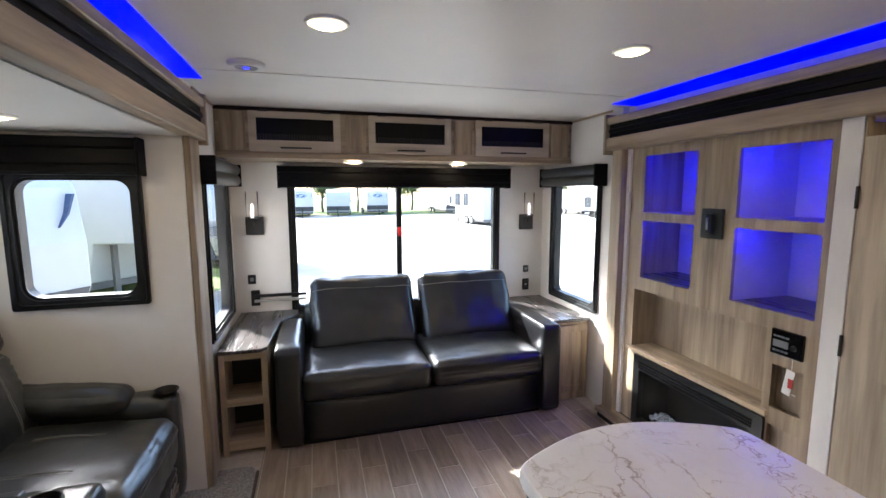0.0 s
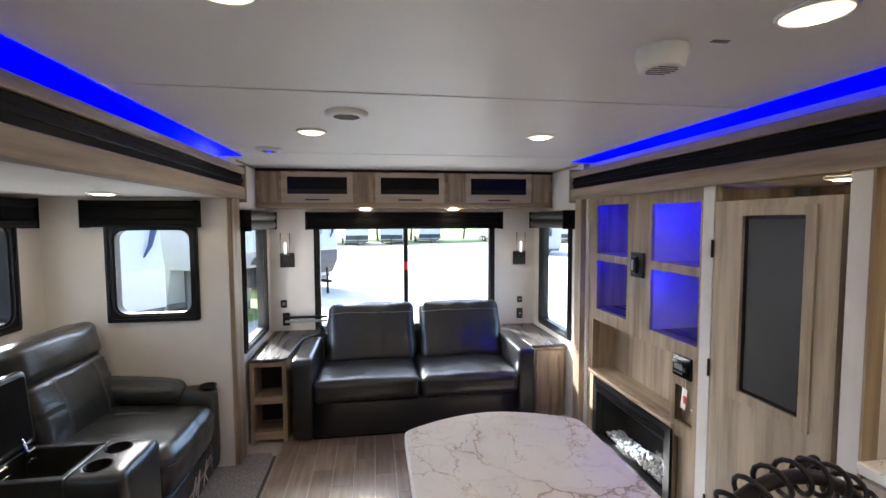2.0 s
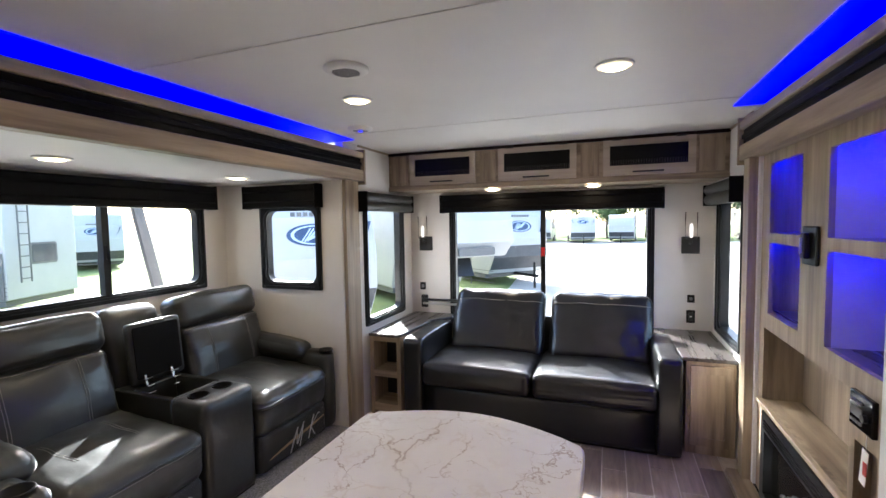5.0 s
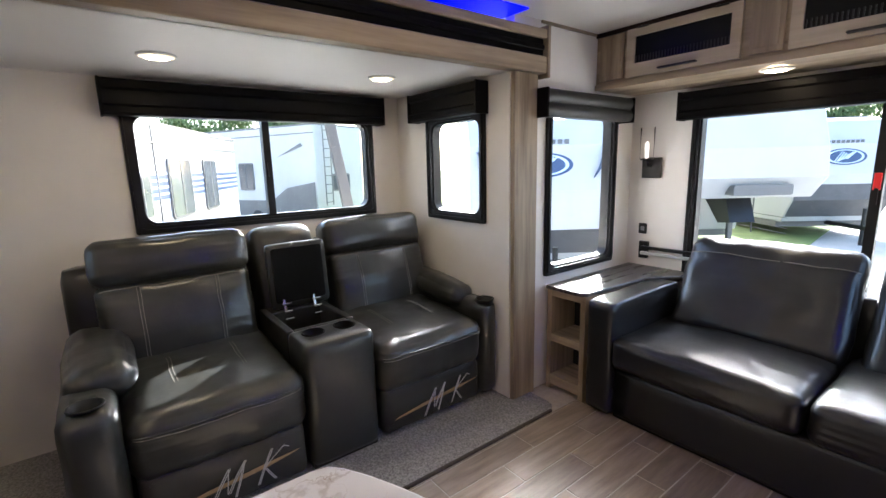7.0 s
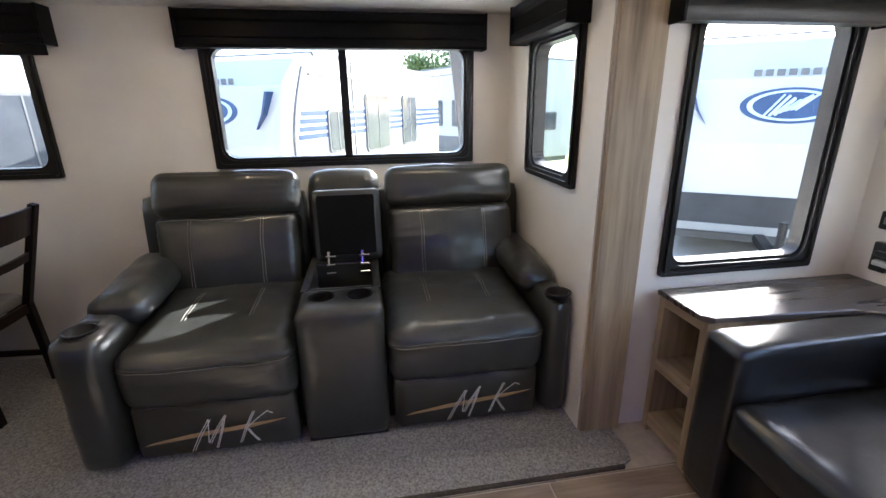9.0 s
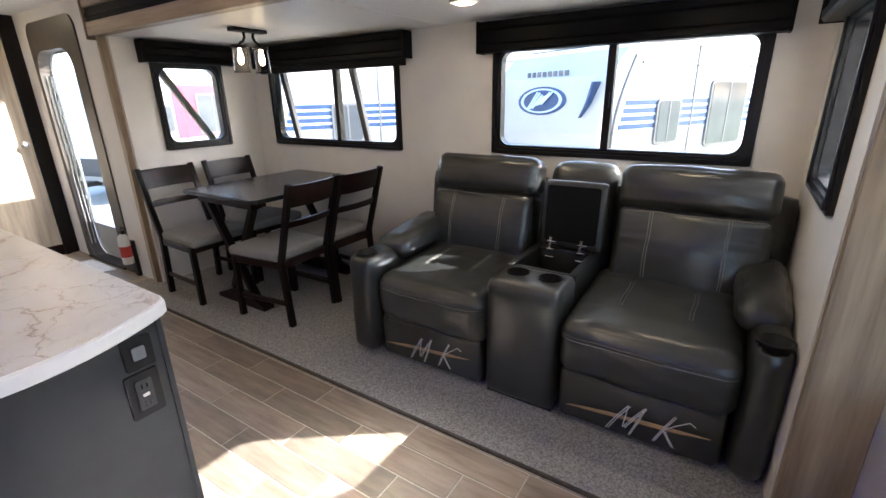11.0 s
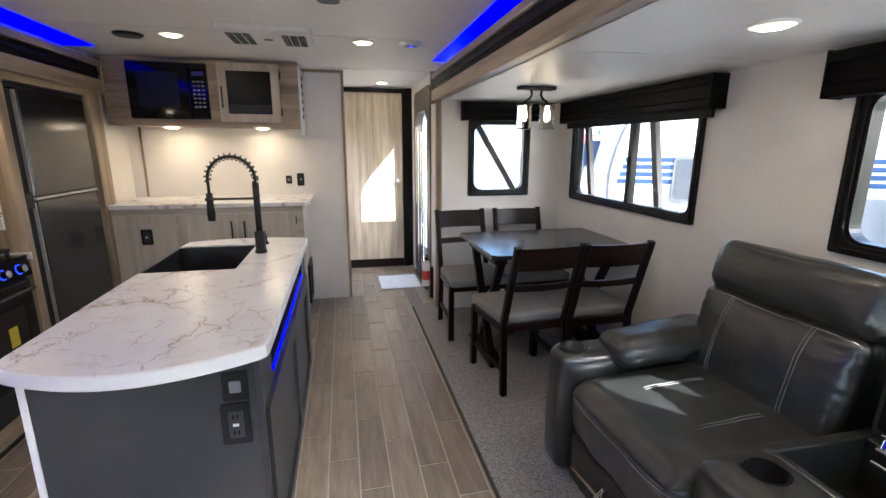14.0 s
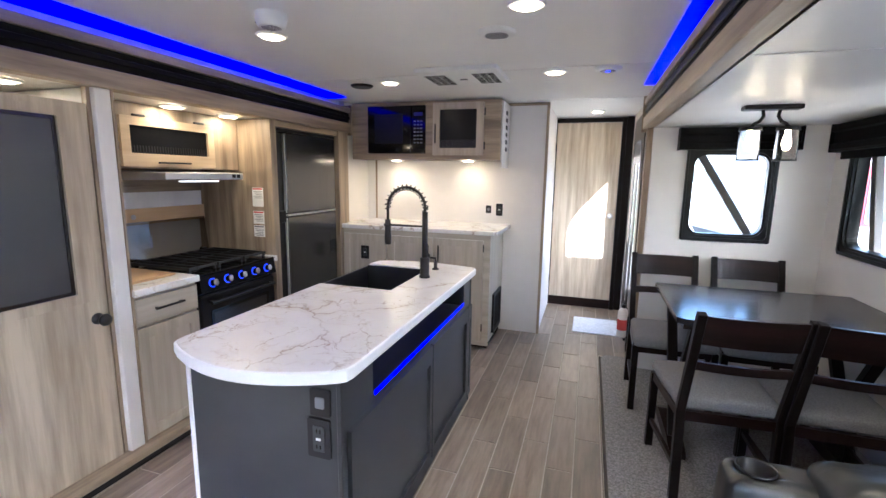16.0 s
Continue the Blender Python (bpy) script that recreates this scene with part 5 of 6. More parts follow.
part("knob", cyl((2.024, 1.505, 0.875), (2.037, 1.505, 0.875), 0.012, n=16), M_BLACK, st)
for k in range(4):
    part("button", box(2.032, 2.037, 1.53 + k * 0.017, 1.542 + k * 0.017, 0.842, 0.85), M_INK, st)
    part("button", box(2.032, 2.037, 1.53 + k * 0.017, 1.542 + k * 0.017, 0.905, 0.912), M_INK, st)
part("display", box(2.034, 2.037, 1.53, 1.595, 0.862, 0.892), M_INK, st, "dark display")
socket("x", 2.11, -1, 1.535, 0.65, 0.06, 0.10)
tg = thing("paper_tag", (2.03, 1.52, 0.60), "white and red paper tag hanging from the stereo", "tag")
tgb = box(2.040, 2.042, 1.495, 1.53, 0.665, 0.775)
tgb.transform(about(pose(0, 0, 0, 8), 2.03, 1.51, 0.78))
part("card", tgb, M_PAPER, tg)
part("print", box(2.0375, 2.0395, 1.500, 1.520, 0.70, 0.74), M_RED, tg, "red print")
part("string", cyl((2.04, 1.51, 0.775), (2.04, 1.51, 0.83), 0.001, n=5), M_PAPER, tg)

# side trims of the kitchen slide-out
struct("trim_slide_rear", box(1.995, 2.06, 2.60, 2.70, 0.0, 1.785, 0.003, 1), M_OAKZ, "oak post beside the media cabinet", "trim")
struct("trim_media_white", box(2.035, 2.06, 2.572, 2.60, 0.0, 1.785), M_TRIM, "white strip beside the media cabinet", "trim")
struct("trim_pantry_white", box(2.025, 2.06, 1.335, 1.408, 0.0, 1.785, 0.002, 1), M_TRIM, "white strip beside the pantry", "trim")
struct("trim_pantry_kitchen", box(2.005, 2.60, 0.665, 0.735, 0.0, 1.785, 0.003, 1), M_TRIM, "white end panel beside the pantry", "trim")
struct("trim_kitchen_post", box(2.0, 2.06, 0.655, 0.664, 0.0, 1.785), M_OAKZ, "oak edge strip", "trim")
struct("slide_step", box(1.94, 2.04, -1.40, 2.70, 0.045, 0.075, 0.004, 1), M_OAKY, "oak lip along the slide-out's foot", "trim")
struct("slide_wiper", box(1.965, 2.03, -1.40, 2.70, 0.0, 0.045), M_BLACK, "black rubber strip along the slide-out's foot", "trim")
struct("slide_deck", box(2.04, KX, KY0, KY1, 0.0, 0.072), M_DARKIN, "dark slide-out floor under the cabinets", "floor")

# ---- pantry ----
pa = thing("pantry_door", (2.03, 1.03, 0.075), "closed greige oak pantry door with a frosted glass panel", "door", kind="structure")
part("leaf", plate("x", 2.02, 2.045, 0.765, 1.325, 0.078, 1.712, [(0.884, 1.165, 0.90, 1.65)]), M_DOOR, pa)
part("glass_trim", ring("x", 2.012, 2.022, rrect(0.845, 1.205, 0.86, 1.685, 0.003, 1), rrect(0.886, 1.163, 0.902, 1.648, 0.003, 1)), M_DOOR, pa)
part("glass_panel", box(2.03, 2.036, 0.884, 1.165, 0.90, 1.65), M_FROST, pa, "grey frosted glass")
part("bead", ring("x", 2.026, 2.03, rrect(0.886, 1.163, 0.902, 1.648, 0.003, 1), rrect(0.90, 1.149, 0.916, 1.634, 0.003, 1)), M_STEEL, pa, "grey glazing bead")
part("knob", lathe([(0.0, 0.0), (0.026, 0.0), (0.026, 0.006), (0.010, 0.012), (0.010, 0.03), (0.024, 0.04), (0.028, 0.052), (0.022, 0.064), (0.0, 0.068)], 22, pose(2.02, 0.815, 0.775, 0, -90, 0)), M_BRONZE, pa, "dark bronze door knob", True)
for z in (0.3, 0.95, 1.5):
    part("hinge", cyl((2.014, 1.328, z - 0.04), (2.014, 1.328, z + 0.04), 0.006, n=10), M_BRONZE, pa, "dark hinge")
struct("door_jamb_pantry", boxes((2.03, 2.06, 0.736, 0.752, 0.075, 1.785), (2.03, 2.06, 1.328, 1.335, 0.075, 1.785)), M_OAKZ, "oak door frame of the pantry", "door frame")
struct("pantry_back", box(2.60, 2.65, 0.736, 1.40, 1.60, 1.785), M_OAKZ, "oak back of the pantry", "wall panel")
# thin dark sheet behind the leaf in place of the pantry's inner shade
struct("pantry_shade_sheet", box(2.05, 2.06, 0.752, 1.328, 0.075, 1.700), M_DARKIN, "dark sheet standing in for the unlit pantry inside", "wall")

# ---- galley: base cabinet, stove, hood, overhead cabinet, fridge ----


def panel_door(parent, axis, a, way, u0, u1, z0, z1, m, rail=0.055):
    d = part("door", ring(axis, a, a + way * 0.018, rrect(u0, u1, z0, z1, 0.003, 1), rrect(u0 + rail, u1 - rail, z0 + rail, z1 - rail, 0.003, 1)), m, parent)
    part("panel", prism([(u0 + rail - 0.003, z0 + rail - 0.003), (u1 - rail + 0.003, z0 + rail - 0.003), (u1 - rail + 0.003, z1 - rail + 0.003), (u0 + rail - 0.003, z1 - rail + 0.003)], axis, a + way * 0.001, a + way * 0.008), m, d)
    return d


bc = thing("base_cabinet", (2.3, 0.46, 0.075), "greige oak base cabinet with a drawer and a door", "cabinet")
part("body", boxes((2.02, 2.60, 0.285, 0.655, 0.075, 0.83)), M_GREI, bc)
dr = part("drawer", box(2.0, 2.02, 0.29, 0.65, 0.68, 0.815, 0.003, 1), M_GREIY, bc)
part("handle", box(1.975, 1.985, 0.39, 0.56, 0.745, 0.757, 0.004, 2), M_BRONZE, dr, "dark bar handle")
for y in (0.40, 0.54):
    part("handle_foot", box(1.985, 2.0, y, y + 0.01, 0.746, 0.756), M_BRONZE, dr)
panel_door(bc, "x", 2.02, -1, 0.29, 0.65, 0.09, 0.665, M_GREI)
solo("galley_worktop", prism([(1.985, 0.28), (2.62, 0.28), (2.62, 0.66), (1.985, 0.66)], "z", 0.831, 0.868, 0.005, 2), M_MARB, "white marble-look worktop beside the stove", "worktop")
solo("cutting_board", box(2.10, 2.52, 0.33, 0.64, 0.8685, 0.882, 0.003, 1), M_PLY, "thin wooden board lying on the worktop", "board")

solo("filler_worktop", prism([(1.985, -0.376), (2.60, -0.376), (2.60, -0.3665), (1.985, -0.3665)], "z", 0.831, 0.868), M_MARB, "narrow white worktop strip between stove and oak panel", "worktop")
M_LID = glass("smoked_glass", (0.42, 0.41, 0.40), 0.0, 1.45)
M_KNOBLED = glow("blue_knob_light", (0.03, 0.05, 1.0), 0.28)


def stove():
    s = thing("gas_stove", (2.3, -0.045, 0.075), "black gas range with iron grates and blue-lit knobs", "stove")
    y0, y1 = -0.365, 0.275
    part("body", box(2.03, 2.60, y0, y1, 0.075, 0.845), M_BLACK, s)
    part("cooktop", box(2.0, 2.60, y0, y1, 0.845, 0.858, 0.004, 1), M_BGLASS, s, "glossy black cooktop")
    part("control_panel", prism([(2.03, 0.74), (1.99, 0.755), (2.005, 0.845), (2.06, 0.845)], "y", y0 + 0.004, y1 - 0.004), M_SATIN, s)
    dr = part("oven_door", box(2.005, 2.03, y0 + 0.01, y1 - 0.01, 0.24, 0.73, 0.006, 2), M_BLACK, s)
    part("oven_window", box(2.002, 2.006, y0 + 0.09, y1 - 0.09, 0.36, 0.62), M_STEEL, dr, "grey mirrored oven window")
    part("window_rim", ring("x", 2.0005, 2.006, rrect(y0 + 0.075, y1 - 0.075, 0.345, 0.635, 0.01, 3), rrect(y0 + 0.092, y1 - 0.092, 0.362, 0.618, 0.006, 3)), M_BGLASS, dr)
    part("handle", cyl((1.97, y0 + 0.05, 0.69), (1.97, y1 - 0.05, 0.69), 0.011, n=12), M_BLACK, dr)
    for y in (y0 + 0.07, y1 - 0.07):
        part("handle_foot", box(1.97, 2.005, y - 0.01, y + 0.01, 0.68, 0.70, 0.002, 1), M_BLACK, dr)
    part("bottom_drawer", box(2.008, 2.03, y0 + 0.01, y1 - 0.01, 0.085, 0.225, 0.004, 1), M_BLACK, s)
    part("sticker", box(2.0005, 2.0022, -0.19, -0.13, 0.43, 0.53), mat("yellow_label", (0.75, 0.62, 0.05), 0.6), dr, "yellow printed sticker")
    for k in range(5):
        y = y0 + 0.09 + k * 0.115
        q = pose(1.996, y, 0.80, 0, -80, 0)
        kn = part("knob", lathe([(0.0, 0.028), (0.017, 0.028), (0.020, 0.024), (0.021, 0.0)], 18, q), M_SATIN, s, "", True)
        part("light_ring", lathe([(0.0215, 0.0), (0.0255, 0.0), (0.0255, 0.003), (0.0215, 0.003), (0.0215, 0.0)], 20, q), M_KNOBLED, kn, "blue glowing ring")
        part("cap", lathe([(0.0, 0.0305), (0.0165, 0.0305), (0.0185, 0.028), (0.0165, 0.0282), (0.0, 0.0282)], 18, q), M_SILVER, kn, "silver knob cap", True)
        part("grip", box(-0.0035, 0.0035, -0.0185, 0.0185, 0.030, 0.039, 0.002, 1), M_SILVER, kn).matrix_basis = q
    for y in (-0.26, -0.045, 0.17):
        g = bmesh.new()
        for dx in (2.08, 2.30, 2.52):
            merge(g, box(dx - 0.006, dx + 0.006, y - 0.098, y + 0.098, 0.878, 0.892))
        for dy in (-0.095, -0.035, 0.035, 0.095):
            merge(g, box(2.07, 2.53, y + dy - 0.005, y + dy + 0.005, 0.878, 0.894))
        for dx in (2.08, 2.52):
            for dy in (-0.09, 0.09):
                merge(g, box(dx - 0.007, dx + 0.007, y + dy - 0.007, y + dy + 0.007, 0.858, 0.88))
        part("grate", g, M_IRON, s, "cast iron grate")
    for x in (2.18, 2.43):
        for y in (-0.25, 0.16):
            part("burner", lathe([(0.0, 0.015), (0.03, 0.015), (0.036, 0.008), (0.045, 0.006), (0.045, 0.0)], 18, Matrix.Translation((x, y, 0.858))), M_IRON, s, "", True)
    gl = box(2.556, 2.564, y0 + 0.01, y1 - 0.01, 0.875, 1.12, 0.002, 1)
    gl.transform(about(pose(0, 0, 0, 0, 6), 2.56, 0, 0.87))
    part("glass_lid", gl, M_LID, s, "raised smoked glass lid").visible_shadow = False
    for y in (y0 + 0.06, y1 - 0.06):
        part("lid_hinge", box(2.54, 2.585, y - 0.015, y + 0.015, 0.855, 0.90, 0.003, 1), M_BLACK, s)
    return s


stove()
struct("backsplash_oak", box(2.61, 2.655, -0.375, 0.66, 1.30, 1.46), M_OAKY, "oak panel above the stove", "wall panel")
struct("backsplash_white", box(2.62, 2.655, -0.375, 0.66, 1.20, 1.30), M_TRIM, "white panel strip above the stove", "wall panel")
struct("backsplash_ply", box(2.60, 2.655, -0.375, 0.66, 1.10, 1.20), M_PLY, "bare plywood strip above the stove", "wall panel")
solo("screw_cap", lathe([(0.0, 0.004), (0.014, 0.004), (0.016, 0.0), (0.0, 0.0)], 18, pose(2.60, 0.16, 1.15, 0, -90, 0)), M_SILVER, "small round grey cap on the plywood strip", "cap")
hood = thing("range_hood", (2.38, 0.01, 1.375), "slim silver range hood with a light and switches", "range hood")
part("body", prism([(2.15, 1.385), (2.15, 1.425), (2.62, 1.435), (2.62, 1.375)], "y", -0.28, 0.30, 0.003, 1), M_SILVER, hood)
part("light", box(2.20, 2.26, -0.12, 0.12, 1.370, 1.378), M_PUCKSOFT, hood, "lit hood lamp")
for y in (-0.235, -0.195):
    part("switch", box(2.146, 2.151, y - 0.012, y + 0.012, 1.395, 1.418), M_BLACK, hood, "black rocker switch")
oc = thing("overhead_cabinet", (2.45, 0.15, 1.44), "greige oak overhead cabinet with a glazed lift-up door", "cabinet")
part("body", box(2.27, 2.655, -0.375, 0.66, 1.445, 1.785), M_OAKZ, oc)
glass_door(oc, "x", 2.27, -1, -0.155, 0.45, 1.455, 1.715, M_PALEY, 0.05)
for y in (-0.05, 0.34):
    part("hinge", box(2.25, 2.268, y - 0.035, y + 0.035, 1.716, 1.728, 0.003, 1), M_BRONZE, oc, "dark hinge")
fw = thing("fridge_surround", (2.3, -0.8, 0.075), "greige oak panels round the refrigerator", "cabinet panel")
part("side_panel", box(2.0, 2.655, -0.435, -0.378, 0.075, 1.785), M_OAKZ, fw)
part("side_panel", box(2.005, 2.655, -1.40, -1.245, 0.075, 1.785), M_OAKZ, fw)
part("top_panel", box(2.02, 2.655, -1.245, -0.435, 1.745, 1.785), M_OAKY, fw)


def fridge():
    f = thing("refrigerator", (2.3, -0.84, 0.075), "dark stainless two-door refrigerator", "refrigerator")
    y0, y1 = -1.24, -0.44
    part("body", box(2.08, 2.62, y0 + 0.005, y1 - 0.005, 0.075, 1.74), M_BLACK, f)
    for z0, z1 in ((1.135, 1.715), (0.12, 1.12)):
        d = part("door", box(2.02, 2.08, y0 + 0.03, y1 - 0.115, z0, z1, 0.012, 3), M_STEEL, f)
        part("edge_handle", box(2.040, 2.078, y1 - 0.112, y1 - 0.04, z0 + 0.01, z1 - 0.01, 0.006, 2), M_BLACK, d, "black edge handle")
        part("edge_trim", box(2.022, 2.045, y1 - 0.1145, y1 - 0.108, z0 + 0.012, z1 - 0.012, 0.002, 1), M_SILVER, d, "bright door edge")
    part("top_trim", box(2.03, 2.08, y0 + 0.02, y1 - 0.02, 1.718, 1.738), M_BLACK, f)
    part("hinge_cap", box(2.02, 2.06, y1 - 0.10, y1 - 0.03, 1.08, 1.165, 0.006, 2), M_BLACK, f)
    part("side_trim", box(2.03, 2.05, y1 - 0.022, y1 - 0.008, 0.10, 1.735, 0.002, 1), M_SILVER, f, "bright metal side strip")
    part("split_trim", box(2.018, 2.06, y0 + 0.035, y1 - 0.12, 1.121, 1.134, 0.002, 1), M_SILVER, f, "bright strip between the doors")
    part("badge_panel", box(2.016, 2.021, y0 + 0.06, y0 + 0.14, 0.78, 0.88, 0.002, 1), M_BLACK, f, "black door plate")
    return f


fridge()
lb = thing("paper_notice", (2.2, -0.376, 1.0), "white printed notices taped to the oak panel", "notice")
for k, (z0, z1) in enumerate(((1.20, 1.33), (1.08, 1.17), (0.99, 1.07))):
    part("sheet", box(2.08, 2.17, -0.3778, -0.3765, z0, z1), M_PAPER, lb)
    part("heading", box(2.085, 2.165, -0.3764, -0.3758, z1 - 0.014, z1 - 0.004), M_RED if k < 2 else M_INK, lb, "red heading bar")
    for j in range(5):
        part("text_line", box(2.088, 2.16 - 0.01 * (j % 3), -0.3764, -0.3758, z1 - 0.028 - j * 0.011, z1 - 0.024 - j * 0.011), M_INK, lb)

# ---- kitchen end wall ----
kc = thing("overhead_cabinet", (1.35, -1.7, 1.565), "greige oak overhead cabinet holding a microwave", "cabinet")
part("body", plate("y", -1.53, -1.55, 0.675, 2.03, 1.566, 2.05, [(1.325, 1.87, 1.615, 2.02)]), M_OAKX, kc)
part("bottom_panel", box(0.675, 2.03, -1.88, -1.55, 1.566, 1.582), M_OAKX, kc)
part("side_panel", box(0.675, 0.691, -1.88, -1.55, 1.582, 2.05), M_OAKZ, kc)
part("inner_panel", box(1.29, 1.30, -1.88, -1.55, 1.582, 2.05), M_DARKIN, kc)
glass_door(kc, "y", -1.53, 1, 0.815, 1.255, 1.60, 2.03, M_PALE, 0.06, False, lower=0.06)
part("handle", box(1.225, 1.237, -1.508, -1.50, 1.70, 1.86, 0.003, 1), M_BRONZE, kc, "dark bar handle")
for z in (1.68, 1.95):
    part("hinge", cyl((0.806, -1.515, z - 0.03), (0.806, -1.515, z + 0.03), 0.006, n=8), M_BRONZE, kc, "dark hinge")
mw = thing("microwave", (1.6, -1.7, 1.615), "black built-in microwave with a keypad", "microwave")
part("body", box(1.33, 1.865, -1.86, -1.545, 1.6155, 2.015), M_BLACK, mw)
part("door", box(1.455, 1.868, -1.545, -1.515, 1.618, 2.018, 0.006, 2), M_BGLASS, mw, "glossy black door")
part("window", box(1.53, 1.80, -1.5148, -1.513, 1.70, 1.95, 0.0005, 1), M_BLACK, mw, "dark door window")
part("keypad", box(1.328, 1.452, -1.545, -1.517, 1.618, 2.018, 0.004, 1), M_BGLASS, mw)
for r in range(7):
    for k in range(3):
        part("key", box(1.35 + k * 0.03, 1.37 + k * 0.03, -1.517, -1.5155, 1.70 + r * 0.03, 1.712 + r * 0.03), M_INK, mw)
part("clock", box(1.35, 1.43, -1.517, -1.5155, 1.93, 1.96), mat("dim_blue_display", (0.02, 0.02, 0.25), 0.3), mw, "dim blue clock window")
rk = thing("wall_rack", (0.665, -1.7, 1.60), "black slotted rack on the cabinet's side", "rack")
part("plate", box(0.662, 0.675, -1.86, -1.56, 1.50, 2.04, 0.002, 1), M_TRIM, rk, "pale backing board")
for k in range(6):
    part("slot", box(0.656, 0.662, -1.74, -1.68, 1.64 + k * 0.06, 1.675 + k * 0.06, 0.002, 1), M_BLACK, rk)

kb2 = thing("base_cabinet", (1.35, -1.6, 0), "greige oak base cabinet run under the end counter", "cabinet")
ZK = 0.965
part("body", box(0.685, 2.04, -1.88, -1.315, 0.06, ZK), M_GREI, kb2)
part("plinth", box(0.70, 2.04, -1.86, -1.36, 0.0, 0.06), M_DARKIN, kb2)
part("face_frame", plate("y", -1.315, -1.30, 0.68, 2.04, 0.04, ZK, [(0.75, 1.13, 0.1, ZK - 0.06), (1.18, 1.55, 0.1, ZK - 0.06), (1.60, 1.98, 0.1, ZK - 0.06)]), M_GREIX, kb2)
for u0, u1, h in ((0.735, 1.145, 1.11), (1.165, 1.565, 1.20), (1.585, 1.995, None)):
    d = panel_door(kb2, "y", -1.30, 1, u0, u1, 0.085, ZK - 0.045, M_GREI)
    if h:
        part("handle", box(h - 0.006, h + 0.006, -1.272, -1.262, ZK - 0.24, ZK - 0.10, 0.003, 1), M_BRONZE, d, "dark bar handle")
for z in (0.2, 0.86):
    part("hinge", box(0.728, 0.736, -1.284, -1.275, z - 0.03, z + 0.03), M_BRONZE, kb2, "dark hinge")
socket("y", -1.2915, 1, 1.79, 0.76, 0.075, 0.115)
solo("end_counter_worktop", prism([(0.62, -1.878), (2.055, -1.878), (2.055, -1.275), (0.66, -1.275), (0.625, -1.31)], "z", ZK, ZK + 0.035, 0.006, 2), M_MARB, "white marble-look worktop on the end counter", "worktop")
gr = thing("vent_grille", (0.675, -1.6, 0.1), "black return-air grille low on the cabinet's side", "vent grille")
part("frame", ring("x", 0.666, 0.685, rrect(-1.78, -1.46, 0.10, 0.44, 0.006, 2), rrect(-1.755, -1.485, 0.125, 0.415, 0.004, 2)), M_BLACK, gr)
for k in range(9):
    part("slat", box(0.670, 0.684, -1.755, -1.485, 0.135 + k * 0.031, 0.150 + k * 0.031), M_SATIN, gr)

# ---- passage: bedroom door, entry ----
bd = thing("door_bedroom", (0.0, YF, 0.1), "closed washed-oak bedroom door with a round knob", "door", kind="structure")
part("leaf", box(-0.322, 0.325, YF + 0.002, YF + 0.032, 0.105, 2.0, 0.003, 1), M_DOOR, bd)
part("knob", lathe([(0.0, 0.0), (0.028, 0.0), (0.028, 0.006), (0.011, 0.012), (0.011, 0.03), (0.025, 0.04), (0.026, 0.055), (0.0, 0.062)], 22, pose(-0.265, YF + 0.032, 1.03, -90, 0, 0)), M_SILVER, bd, "brushed metal knob", True)
for z in (0.3, 1.1, 1.75):
    part("hinge", cyl((0.33, YF + 0.03, z - 0.04), (0.33, YF + 0.03, z + 0.04), 0.007, n=10), M_BRONZE, bd, "dark hinge")
# unseen dark block, added so no daylight leaks round the leaf
struct("light_block_bedroom", box(-0.329, 0.334, YF - 0.045, YF - 0.004, 0.101, 1.998), M_DARKIN, "dark block added behind the closed bedroom door to stop stray light", "door frame")
struct("door_frame_bedroom", boxes((-0.365, -0.326, YF, YF + 0.035, 0.0, 2.05), (-0.326, 0.333, YF, YF + 0.02, 2.005, 2.05)), M_ESPZ, "dark door frame of the bedroom", "door frame")
struct("trim_passage", boxes((XL, -0.367, YF, YF + 0.012, 0.0, ZC)), M_ESPZ, "dark narrow panel beside the bedroom door", "trim")

en = thing("door_entry", (XL, -2.195, 0.0), "narrow entry doorway with a screen door and rounded top", "door", kind="structure")
ou, inn = rrect(-2.70, -1.79, -0.02, 1.97, 0.10, 8), rrect(-2.64, -1.955, 0.02, 1.76, 0.16, 8)
part("surround", ring("x", XL + 0.012, XL - 0.07, ou, inn), mat("taupe_door_frame", (0.075, 0.061, 0.048), 0.4, col2=(0.055, 0.045, 0.036), scale=(10, 10, 2)), en, "taupe rounded door surround")
part("screen_frame", ring("x", XL - 0.075, XL - 0.095, rrect(-2.645, -1.95, 0.02, 1.77, 0.15, 8), rrect(-2.625, -1.972, 0.05, 1.745, 0.15, 8)), M_SILVER, en, "grey aluminium screen frame")
for z in (0.30,):
    part("cross_rail", box(XL - 0.093, XL - 0.077, -2.63, -1.967, z - 0.014, z + 0.014), M_SILVER, en, "grey aluminium rail")
part("kick_panel", box(XL - 0.09, XL - 0.082, -2.63, -1.967, 0.05, 0.29), M_SILVER, en, "grey kick panel")
part("latch", box(XL - 0.075, XL - 0.045, -2.01, -1.96, 0.98, 1.10, 0.005, 2), M_BLACK, en, "black latch")
part("threshold", box(XL - 0.08, XL + 0.03, -2.645, -1.95, 0.0, 0.022, 0.004, 1), M_BLACK, en, "black threshold")
for z in (0.55, 0.72, 0.9, 1.25, 1.42, 1.6):
    part("hinge_knuckle", cyl((XL - 0.068, -2.635, z - 0.02), (XL - 0.068, -2.635, z + 0.02), 0.010, n=10), M_CHROME, en, "bright hinge knuckle")
for x in (XL - 0.018, XL - 0.046):
    part("jamb_rail", cyl((x, -2.634, 0.06), (x, -2.634, 1.58), 0.006, n=10), M_CHROME, en, "bright metal rail on the jamb")
